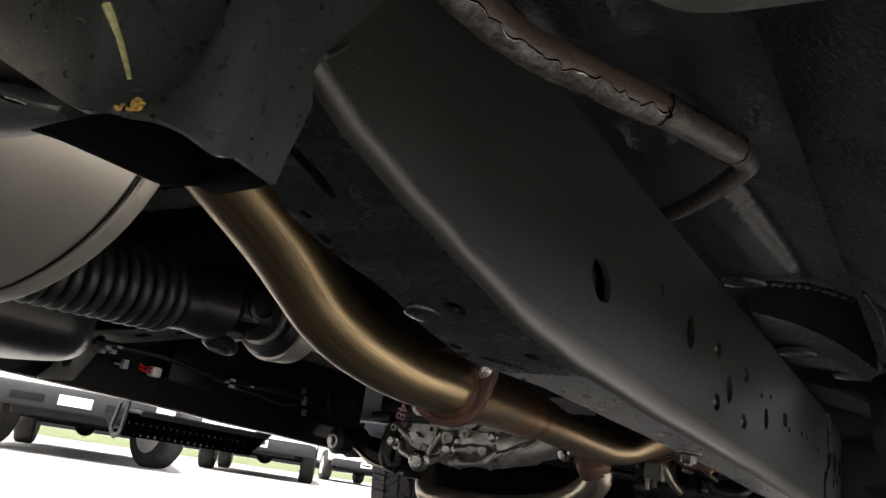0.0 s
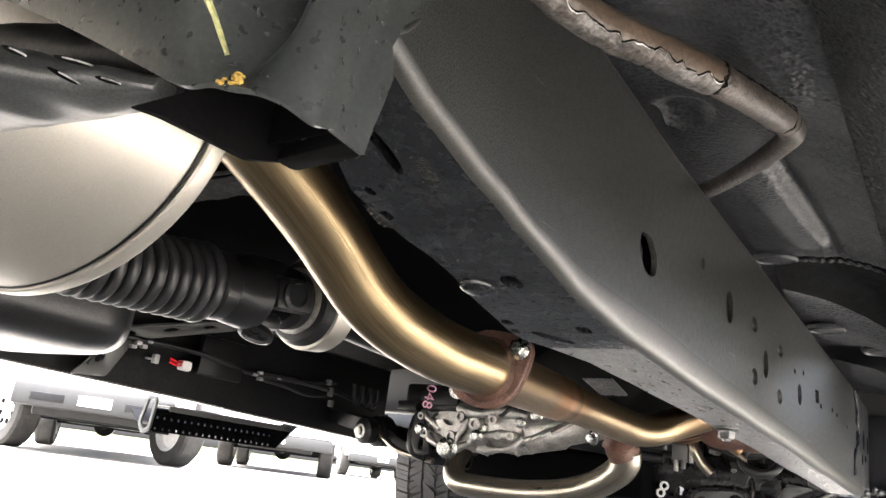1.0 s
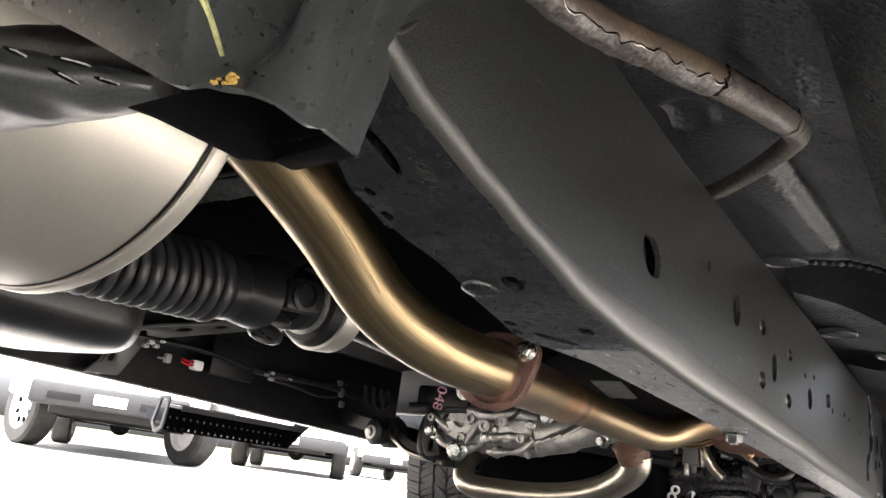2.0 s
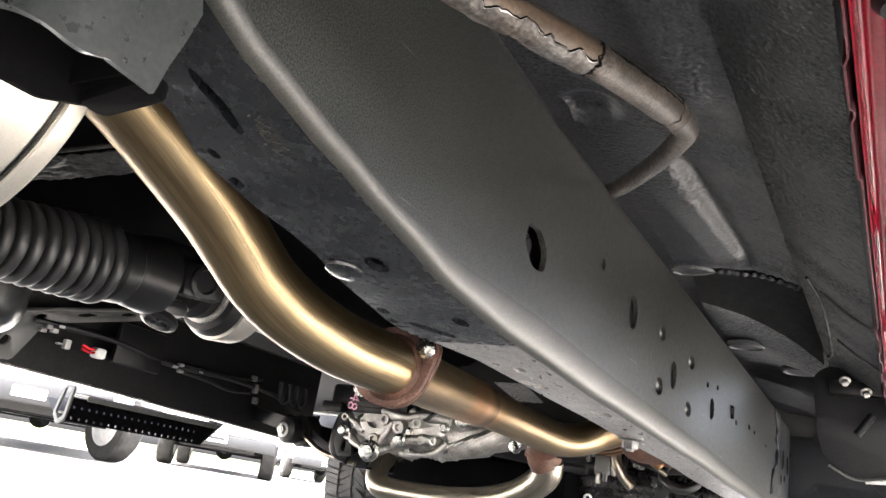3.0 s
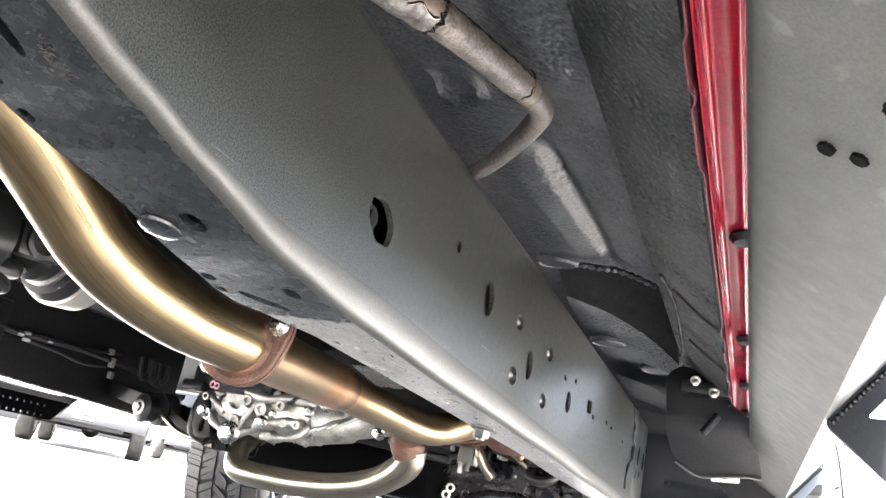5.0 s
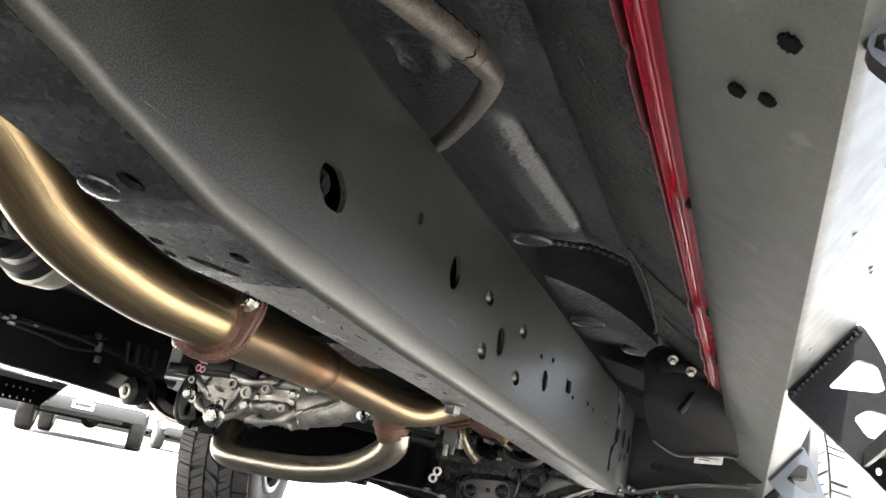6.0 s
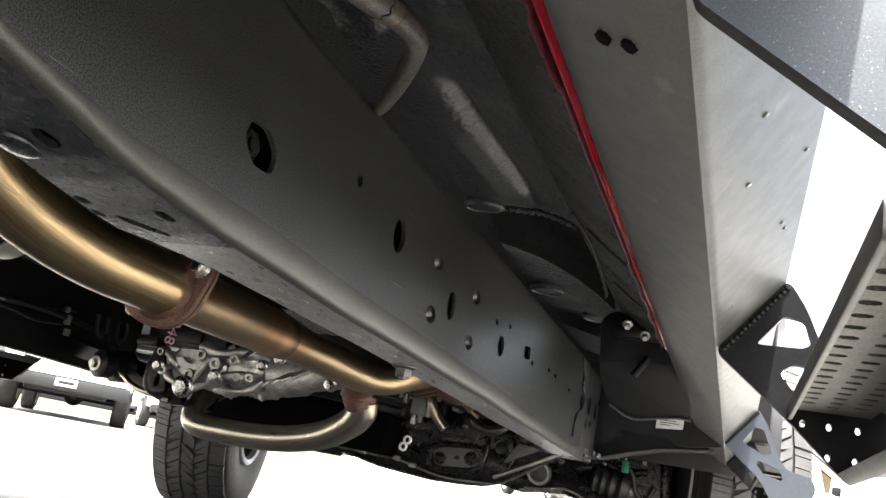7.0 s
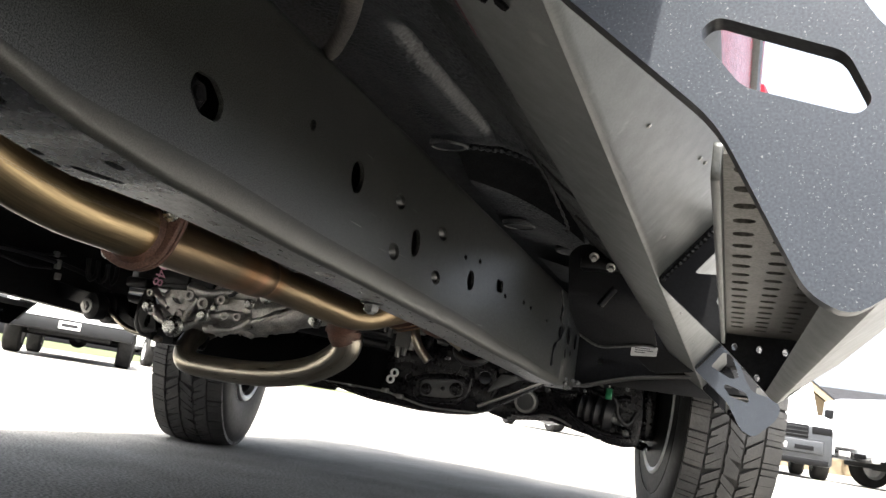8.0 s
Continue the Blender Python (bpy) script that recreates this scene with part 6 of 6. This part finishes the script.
for x, z in ((0.137, 0.478), (0.160, 0.466)):
    part("bolt", bolt((x, 1.078, z), (0.1, -0.7, -0.6), 0.0042, 0.008), M["steel"], flap, "zinc-plated bolt")
part("tab", box(0.12, 0.18, 1.078, 1.10, 0.462, 0.478, 0.002), M["black"], flap)
part("prop", cyl((0.166, 1.09, 0.44), (0.150, 1.085, 0.415), 0.005, 10), M["black"], flap)
flap2 = thing("inner_splash_guard", (0.18, 1.5, 0.35), "black inner splash guard with a white printed sticker", "splash guard")
outl = rounded([(0.06, 0.47), (0.25, 0.47), (0.262, 0.40), (0.255, 0.383), (0.185, 0.372), (0.155, 0.395), (0.13, 0.425), (0.09, 0.43)], 0.012)
part("sheet", plate(outl, [], 0.004, Matrix.Translation((0, 1.52, 0)) @ XZ, 0.0008), M["flap"], flap2)
st = part("sticker", plate(rounded([(0.144, 0.397), (0.189, 0.4005), (0.190, 0.417), (0.145, 0.4145)], 0.002), [], 0.001, Matrix.Translation((0, 1.512, 0)) @ XZ), M["pale_clip"], flap2, "white paper sticker")
for k, (a, b) in enumerate(((0.151, 0.177), (0.151, 0.183), (0.151, 0.169))):
    part("print_bar", box(a, b, 1.5105, 1.5112, 0.4115 - 0.0038 * k, 0.4128 - 0.0038 * k), M["grey_trim"], st)

# ---- rail end plate and cab mount ----
endm = thing("cab_mount", (0.07, 1.75, 0.34), "dark painted cab mount outrigger with slots and folded rim", "bracket")
part("plate", plate(rounded([(0.0, 0.50), (0.26, 0.50), (0.24, 0.40), (0.13, 0.382), (0.02, 0.352), (-0.02, 0.345), (-0.02, 0.50)], 0.01), [oval(0.045, 0.405, 0.008, 0.008)], 0.005, Matrix.Translation((0, 1.82, 0)) @ XZ, 0.001), M["flap"], endm)
part("rim", thicken(loft([[(x, y, z) for y in (1.78, 1.80, 1.83)] for x, z in ((-0.02, 0.345), (0.02, 0.349), (0.07, 0.366), (0.13, 0.382), (0.25, 0.40))]), 0.004), M["frame"], endm, "folded lower rim")
part("rail_tip", box(-0.086, -0.002, 1.60, 1.80, 0.333, 0.514, 0.010), M["frame"], endm, "welded rail end")
part("weld", sweep([(0.001, 1.535, 0.508), (0.002, 1.562, 0.478), (0.002, 1.560, 0.458), (0.002, 1.590, 0.440), (0.002, 1.572, 0.418), (0.002, 1.533, 0.399), (0.001, 1.526, 0.361)], lambda t: 0.0022 + 0.0007 * math.sin(40 * t), 10), M["black"], endm, "lumpy weld line")
for y, z, wide, tall in ((1.566, 0.430, 0.008, 0.011), (1.660, 0.434, 0.009, 0.018), (1.732, 0.431, 0.010, 0.017), (1.69, 0.402, 0.006, 0.006), (1.765, 0.455, 0.006, 0.006), (1.64, 0.397, 0.005, 0.009)):
    # these slots have no depth, their inner shade is a black disc
    part("slot", lathe([(0.010, 0), (0.010, 0.001), (0.006, 0.0015)], Matrix.Translation((0.0012, y, z)) @ Matrix.Rotation(radians(90), 4, "Y") @ Matrix.Diagonal((tall * 100, wide * 100, 1, 1)), 18), M["void"], endm, "punched slot drawn as a dark disc")
bm = bmesh.new()
rnd = random.Random(9)
for k in range(26):
    bmesh.ops.create_icosphere(bm, subdivisions=1, radius=rnd.uniform(0.003, 0.008), matrix=Matrix.Translation((rnd.uniform(-0.03, 0.03), 1.70 + rnd.uniform(-0.05, 0.06), 0.338 + rnd.uniform(-0.006, 0.012))))
part("weld_spatter", bm, M["bracket"], endm, "rough weld lumps")

# ---- wiring on the far rail ----
loom = thing("wiring_loom", (mirror(-0.09), 1.2, 0.40), "black wiring loom with white clips and a red plug", "wiring")
LX = mirror(-0.09) + 0.006
part("cable", sweep([(LX, 0.80, 0.43), (LX + 0.01, 0.95, 0.432), (LX, 1.1, 0.42), (LX + 0.008, 1.25, 0.425), (LX, 1.40, 0.42), (LX + 0.012, 1.5, 0.40)], 0.005, 10), M["rubber"], loom)
part("cable", sweep([(LX, 1.12, 0.412), (LX + 0.006, 1.20, 0.408), (LX, 1.27, 0.402), (LX + 0.006, 1.33, 0.408)], 0.0028, 10), M["rubber"], loom)
part("cable", sweep([(LX, 1.12, 0.424), (LX + 0.006, 1.20, 0.427), (LX, 1.28, 0.430), (LX + 0.006, 1.36, 0.442)], 0.0024, 10), M["plastic"], loom)
for k in range(3):
    part("coil_loop", sweep([(LX + 0.01, 1.42 + 0.03 * k, 0.45), (LX + 0.014, 1.422 + 0.03 * k, 0.42), (LX + 0.012, 1.435 + 0.03 * k, 0.406), (LX + 0.012, 1.45 + 0.03 * k, 0.42), (LX + 0.01, 1.45 + 0.03 * k, 0.45)], 0.005, 10), M["rubber"], loom)
part("plug", box(LX, LX + 0.018, 0.918, 0.940, 0.394, 0.412, 0.004), M["plate_white"], loom, "white plug with red tails")
for k in range(2):
    part("plug_tail", sweep([(LX + 0.012, 0.920, 0.408 - 0.006 * k), (LX + 0.016, 0.905, 0.406 - 0.006 * k), (LX + 0.01, 0.893, 0.410 - 0.006 * k)], 0.0022, 8), M["lamp_red"], loom, "red wire")
for y, z, tall in ((0.815, 0.416, 0.006), (0.824, 0.424, 0.007), (0.836, 0.420, 0.007), (0.846, 0.430, 0.005), (0.852, 0.402, 0.003), (0.866, 0.404, 0.016), (1.108, 0.418, 0.005), (1.122, 0.424, 0.006), (1.124, 0.412, 0.006), (1.175, 0.421, 0.004), (1.335, 0.44, 0.012), (1.345, 0.42, 0.02), (1.352, 0.395, 0.014)):
    part("clip", box(LX, LX + 0.010, y - 0.005, y + 0.006, z - tall / 2, z + tall / 2, 0.0015), M["steel" if y > 1.3 else "pale_clip"], loom, "pale clip")
part("box_cover", box(LX - 0.004, LX + 0.006, 0.965, 1.075, 0.395, 0.47, 0.003), M["black"], loom, "flat black cover")
part("bolt", bolt((LX, 1.47, 0.352), (1, 0, -0.2), 0.009, 0.009), M["zinc"], loom)

# ---- heat shield over the pipe ----
shield = thing("heat_shield", (-0.17, 0.5, 0.44), "dimpled silver foil heat shield above the pipe", "heat shield")


def dimpled(rows):
    return thicken(loft(rows), 0.001)


def shield_sheet(p, q, r, s, n=60, m=22):
    """An embossed sheet between four corners, rounded bumps downwards."""
    rows = []
    p, q, r, s = [Vector(v) for v in (p, q, r, s)]
    for k in range(n + 1):
        u = k / n
        rows.append([p.lerp(q, u).lerp(s.lerp(r, u), v) - Vector((0, 0, 0.0018 * max(0, math.sin(2.1 * k) * math.sin(2.1 * j)))) for j, v in enumerate(ys(0, 1, m))])
    return dimpled(rows)


def knobs(p, q, r, s, n, m):
    bm = bmesh.new()
    p, q, r, s = [Vector(v) for v in (p, q, r, s)]
    for k in range(n):
        for j in range(m):
            at = p.lerp(q, (k + 0.5) / n).lerp(s.lerp(r, (k + 0.5) / n), (j + 0.5 * (k % 2) + 0.25) / m)
            bmesh.ops.create_icosphere(bm, subdivisions=1, radius=0.0017, matrix=Matrix.Translation(at - Vector((0, 0, 0.001))))
    return bm


for name, corners, n, m in (("rear_sheet", ((-0.183, 0.400, 0.454), (-0.198, 0.445, 0.453), (-0.220, 0.432, 0.455), (-0.205, 0.390, 0.456)), 9, 4),
                            ("front_sheet", ((-0.174, 0.835, 0.402), (-0.205, 0.975, 0.402), (-0.241, 0.970, 0.401), (-0.211, 0.835, 0.401)), 26, 6)):
    # aluminium sheet made black as shade, only its knobs left pale
    sheet = part(name, shield_sheet(*corners, 20, 6), M["black"], shield, "embossed sheet coloured black for its shade")
    tagged(part("embossing", knobs(*corners, n, m), M["shield"], sheet, "embossed knobs left pale as lit spots"), kind="stuff")
rows = [[(x, y, 0.512 + 0.0035 * noise.noise((x * 40, y * 120, 1)) + 0.002 * noise.noise((x * 110, y * 260, 5))) for x in ys(-0.62, -0.33, 90)] for y in ys(0.425, 0.47, 26)]
part("crumpled_sheet", thicken(loft(rows), 0.0008), M["shield"], shield, "crumpled grey foil strip")
part("bright_edge", cyl((-0.62, 0.405, 0.506), (-0.33, 0.405, 0.506), 0.002, 8), M["shield"], shield, "thin bright edge")

# ---- truck body ----
body = truck
bm = box(-1.462, 0.322, -2.75, 2.02, 0.74, 1.15, 0.03)
box(-1.48, 0.345, 3.02, 3.40, 0.62, 1.10, 0.05, bm)
box(-1.14, 0.01, 2.0, 3.05, 0.70, 1.10, 0.03, bm)
box(-1.48, 0.345, 1.9, 3.1, 0.92, 1.12, 0.04, bm)
part("shell", bm, M["red"], body)
part("cabin", box(-1.42, 0.28, -0.3, 1.7, 1.12, 1.85, 0.12), M["tint"], body, "dark cabin glass")
part("front_bumper", box(-1.47, 0.33, 3.30, 3.46, 0.42, 0.72, 0.05), M["plastic"], body, "black plastic bumper")
for s in (1, -1):
    X = (lambda x: x) if s > 0 else mirror
    rows = []
    for x in (0.02, 0.37):
        rows.append([(X(x), 2.536 + 0.47 * math.cos(a), 0.40 + 0.48 * math.sin(a)) for a in [math.pi * (-0.02 + 1.04 * k / 16) for k in range(17)]])
    part("wheel_liner", loft(rows), M["plastic"], body, "black wheel arch liner")
part("bash_plate", thicken(loft([[(x, y, z) for x in (-0.95, -0.60, -0.2)] for y, z in ((2.40, 0.44), (2.7, 0.43), (3.1, 0.43), (3.32, 0.45))]), 0.004), M["black"], body, "black front skid plate")
part("underbody", box(-1.46, 0.32, -2.7, 2.0, 0.70, 0.735, 0.01), M["black"], body, "black underbody sheet")
part("firewall", box(-1.40, 0.34, 1.86, 1.90, 0.43, 0.90, 0.01), M["black"], body, "black lower bulkhead")
part("engine_floor", box(-1.0, -0.13, 1.95, 3.2, 0.47, 0.66, 0.03), M["black"], body, "dark engine bay underside")
for s in (1, -1):
    X = (lambda x: x) if s > 0 else mirror
    part("inner_fender", box(min(X(-0.02), X(0.01)), max(X(-0.02), X(0.01)), 1.92, 3.2, 0.42, 0.95, 0.01), M["black"], body, "dark inner wing")
engine = thing("engine", (-0.45, 2.1, 0.33), "black oil pan and engine block above the crossmember", "engine")
part("oil_pan", box(-0.72, -0.16, 1.93, 2.34, 0.335, 0.42, 0.02), M["black"], engine)
part("block", box(-0.78, -0.14, 1.92, 2.60, 0.41, 0.70, 0.02), M["black"], engine)
part("drain_plug", bolt((-0.40, 1.93, 0.36), (0, -1, 0), 0.010, 0.010), M["steel"], engine)

# ---- parked vehicles ----
def far_wheel(parent, x, y, r=0.39, w=0.26, rim="rim", steer=0):
    m = Matrix.Translation((x, y, r)) @ Matrix.Rotation(radians(steer), 4, "Z") @ Matrix.Rotation(radians(90), 4, "Y")
    t = part("wheel", lathe([(r * 0.62, -w / 2), (r * 0.93, -w / 2), (r, -w / 2 + 0.03), (r, w / 2 - 0.03), (r * 0.93, w / 2), (r * 0.62, w / 2)], m, 36, closed=True), M["far_tyre"], parent, "black tyre")
    part("rim", lathe([(r * 0.62, -w / 2 + 0.02), (r * 0.60, -w / 2 + 0.01), (r * 0.5, -w / 2 + 0.06), (r * 0.2, -w / 2 + 0.05), (r * 0.1, -w / 2 + 0.02), (r * 0.1, w / 2 - 0.02), (r * 0.2, w / 2 - 0.05), (r * 0.5, w / 2 - 0.06), (r * 0.60, w / 2 - 0.01), (r * 0.62, w / 2 - 0.02)], m, 28, closed=True), M["rim_dull"], t, "pale pressed wheel disc")
    part("rim_ring", lathe([(r * 0.62, -w / 2), (r * 0.63, w / 2), (r * 0.56, w / 2 - 0.02), (r * 0.56, -w / 2 + 0.02)], m, 28, closed=True), M["rim_dull"], t, "bright rim ring")
    out = 1 if x > 0 else -1
    for k in range(8):
        a = 2 * math.pi * (k + 0.5) / 8
        bm = plate(oval(0.40 * r * math.cos(a), 0.40 * r * math.sin(a), 0.085 * r, 0.065 * r, 12, a), [], 0.012, Matrix.Translation((0, 0, out * (w / 2 - 0.045))))
        bmesh.ops.transform(bm, matrix=m, verts=bm.verts)
        part("vent_hole", bm, M["void"], t, "dark oval vent hole")
    return t


def pickup(label, paint, low="grey_trim", steer=0, suv=False, lift=0.0):
    """A pickup or estate, nose to +y, its middle on the ground at the origin."""
    v = thing("parked_pickup" if not suv else "parked_suv", (0, 0, 0), label, "pickup truck" if not suv else "suv", "parked vehicles")
    dy = 0.09 if suv else 0.0
    hw, L = 0.98, 2.75 if not suv else 2.3
    for sx in (-1, 1):
        for y in (L * 0.62, -L * 0.60):
            far_wheel(v, sx * (hw - 0.10), y, 0.41 if not suv else 0.36, steer=steer if y > 0 else 0)
    side = [(-L, 0.62), (-L, 1.12), (-0.55, 1.14), (-0.5, 1.16), (1.15, 1.16), (L - 0.35, 1.08), (L - 0.06, 0.98), (L, 0.70), (L, 0.55), (L * 0.82, 0.55), (L * 0.79, 0.80), (L * 0.70, 0.90), (L * 0.54, 0.90), (L * 0.45, 0.80), (L * 0.42, 0.50), (-L * 0.40, 0.50), (-L * 0.43, 0.80), (-L * 0.52, 0.90), (-L * 0.68, 0.90), (-L * 0.77, 0.80), (-L * 0.80, 0.60)]
    side = [(y, z + lift if z > 0.92 else z) for y, z in side]
    part("body", plate(side, [], 2 * hw, YZ, 0.05), M[paint], v)
    part("chassis", box(-0.62, 0.62, -L * 0.92, L * 0.9, 0.36, 0.54, 0.03), M["black"], v, "dark underside")
    part("axle", cyl((-0.8, -L * 0.60, 0.39), (0.8, -L * 0.60, 0.39), 0.06, 14), M["black"], v)
    part("axle", cyl((-0.8, L * 0.62, 0.39), (0.8, L * 0.62, 0.39), 0.05, 14), M["black"], v)
    part("axle_bulb", lathe([(0.05, -0.16), (0.15, -0.06), (0.15, 0.06), (0.05, 0.16)], Matrix.Translation((0.1, -L * 0.60, 0.37)) @ Matrix.Rotation(radians(90), 4, "X"), 18), M["black"], v)
    back = -0.55 if not suv else -L + 0.15
    roof = [(back, 1.13), (back + 0.10, 1.78), (back + 0.3, 1.84), (0.35, 1.84), (1.25, 1.16)]
    roof = [(y, z + lift) for y, z in roof]
    part("cab", plate(roof, [], 2 * hw - 0.28, YZ, 0.06), M[paint], v)
    glass = [(back + 0.28, 1.20), (back + 0.32, 1.70), (0.30, 1.72), (0.95, 1.20)]
    glass = [(y, z + lift) for y, z in glass]
    part("side_glass", plate(glass, [], 2 * hw - 0.26, YZ), M["tint"], v, "tinted side window")
    part("windscreen", loft([[(-0.68, 1.24, 1.18 + lift), (0.68, 1.24, 1.18 + lift)], [(-0.60, 0.42, 1.81 + lift), (0.60, 0.42, 1.81 + lift)]]), M["tint"], v, "windscreen")
    part("rear_glass", loft([[(-0.62, back - 0.01, 1.22 + lift), (0.62, back - 0.01, 1.22 + lift)], [(-0.56, back + 0.07, 1.72 + lift), (0.56, back + 0.07, 1.72 + lift)]]), M["tint"], v, "rear window")
    if suv:
        # bonnet pale, front grey: the fall of light put into the paint
        part("front_fascia", box(-hw + 0.04, hw - 0.04, L - 0.04, L + 0.10, 0.24, 0.94, 0.07), M["dark_grey"], v, "front fascia, its shade painted dark grey")
    if suv:
        part("valance", box(-hw + 0.10, hw - 0.10, L - 0.02, L + 0.12, 0.25, 0.36, 0.03), M["black"], v, "black lower valance")
        part("badge", lathe([(0.001, 0.006), (0.07, 0.004), (0.08, 0)], axis_pose((0, L + 0.125, 0.86), (0, 1, 0)), 20), M["chrome"], v, "round bright badge")
    f = part("front_bumper", box(-hw + 0.2, hw - 0.2, L - 0.05, L + 0.14, 0.44, 0.68, 0.04), M[low], v, "grey front bumper")
    for sx in (-1, 1):
        part("opening", box(sx * 0.45 - 0.16, sx * 0.45 + 0.16, L + 0.135, L + 0.145, 0.50, 0.58, 0.003), M["black"], f, "dark bumper opening")
        part("headlight", box(sx * 0.74 - 0.17, sx * 0.74 + 0.17, L - 0.06, L + 0.02 + dy, 0.80, 0.94, 0.02), M["lamp_clear" if not suv else "black"], v, "clear headlight")
        part("tail_light", box(sx * (hw - 0.09) - 0.07, sx * (hw - 0.09) + 0.07, -L - 0.02, -L + 0.06, 0.74, 1.06, 0.015), M["lamp_red"], v, "red tail light")
        part("mirror", box(sx * (hw + 0.1) - 0.09, sx * (hw + 0.1) + 0.09, 0.95, 1.05, 1.18 + lift, 1.36 + lift, 0.03), M["black"], v, "door mirror")
        part("door_handle", box(sx * (hw + 0.012) - 0.012, sx * (hw + 0.012) + 0.012, 0.0, 0.16, 0.98, 1.01, 0.005), M["black"], v, "door handle")
    part("grille", box(-0.52, 0.52, L - 0.05, L + 0.02 + dy, 0.70, 0.95, 0.02), M["black"], v, "dark grille")
    for k in range(3):
        part("grille_bar", box(-0.5, 0.5, L + 0.015 + dy, L + 0.03 + dy, 0.745 + 0.07 * k, 0.765 + 0.07 * k, 0.004), M["chrome" if not suv else "grey_trim"], v)
    for sx in (-1, 1):
        part("running_board", box(sx * (hw - 0.02) - 0.07, sx * (hw - 0.02) + 0.07, -L * 0.38, L * 0.40, 0.43, 0.52, 0.02), M["grey_trim"], v, "grey running board")
    r = part("rear_bumper", box(-hw + 0.02, hw - 0.02, -L - 0.16, -L + 0.02, 0.42, 0.62, 0.03), M[low], v, "grey step bumper")
    part("bumper_pad", box(-hw + 0.08, hw - 0.08, -L - 0.155, -L - 0.02, 0.612, 0.632, 0.006), M["black"], r, "black step pad")
    part("number_plate", box(-0.16, 0.16, -L - 0.172, -L - 0.158, 0.48, 0.60, 0.003), M["plate_white"], r, "white plate with plain bars")
    part("number_bar", box(-0.12, 0.12, -L - 0.176, -L - 0.171, 0.515, 0.565, 0.0), M["grey_trim"], r, "grey bars for the number")
    part("front_plate", box(-0.16, 0.16, L + 0.14, L + 0.15, 0.50, 0.60, 0.003), M["plate_white"], f, "white plate")
    return v


first = pickup("white pickup truck with grey bumper, parked nose out", "white", steer=32)
second = pickup("white pickup truck with grey step bumper, parked tail out", "white")
third = pickup("suv with sunlit bonnet and shaded front painted in, across the lot", "white", "dark_grey", suv=True)
fourth = pickup("white pickup truck with chrome bumper, parked across the lot", "white", "chrome", lift=0.5)
first.matrix_basis = pose(-9.55, 6.75, 0, 0, 0, -128)
second.matrix_basis = pose(-11.4, 12.1, 0, 0, 0, 41)
third.matrix_basis = pose(0.97, 18.6, 0, 0, 0, 184)
fourth.matrix_basis = pose(4.9, 18.4, 0, 0, 0, 118)
copy_thing(second, pose(-4.8, 25.3, 0, 0, 0, -143))
copy_thing(second, pose(-15.8, 20.3, 0, 0, 0, 50))

# ---- verge and building ----
solid("verge", loft([[(-22 + 6 * math.sin(x) * 0.05 - d, x, 0.01 + 0.25 * (d / 30)) for x in range(-30, 70, 5)] for d in (0, 10, 30)]), M["grass"], "dry sunlit grass verge beside the lot", "grass", kind="structure")
house = thing("house", (-1.0, 40, 0), "tan stucco house with a grey shingle gable roof", "house")
part("wall", box(-6.0, 5.0, 40, 52, 0, 2.5), M["stucco"], house, "tan stucco wall")
part("gable", plate([(-6.0, 2.5), (5.0, 2.5), (-0.5, 6.5)], [], 11.8, Matrix.Translation((0, 46, 0)) @ XZ), M["stucco"], house)
for s in (1, -1):
    part("roof", thicken(loft([[(-0.5 + 6.1 * s, y, 2.15), (-0.5, y, 6.65)] for y in (39.3, 52.7)]), 0.2), M["shingle"], house, "grey shingle roof")
    part("fascia", thicken(loft([[(-0.5 + 6.15 * s, 39.22, z0), (-0.5, 39.22, z1)] for z0, z1 in ((1.95, 6.45), (2.25, 6.75))]), 0.05), M["stucco"], house, "pale fascia board")
part("wing", box(5.0, 16, 43, 52, 0, 2.5), M["stucco"], house, "tan stucco wing")
part("wing_roof", thicken(loft([[(4.4, 42.3, 2.4), (16.5, 42.3, 2.4)], [(4.4, 47.5, 4.4), (16.5, 47.5, 4.4)], [(4.4, 52.5, 2.4), (16.5, 52.5, 2.4)]]), 0.2), M["shingle"], house, "grey shingle roof")
for x in (-5.5, -2.0, 2.2):
    w = part("window", box(x, x + 1.2, 39.95, 40.02, 1.0, 2.3, 0.01), M["tint"], house)
    part("window_frame", plate([(x - 0.08, 0.92), (x + 1.28, 0.92), (x + 1.28, 2.38), (x - 0.08, 2.38)], [[(x, 1.0), (x + 1.2, 1.0), (x + 1.2, 2.3), (x, 2.3)]], 0.06, Matrix.Translation((0, 39.97, 0)) @ XZ), M["white"], w)
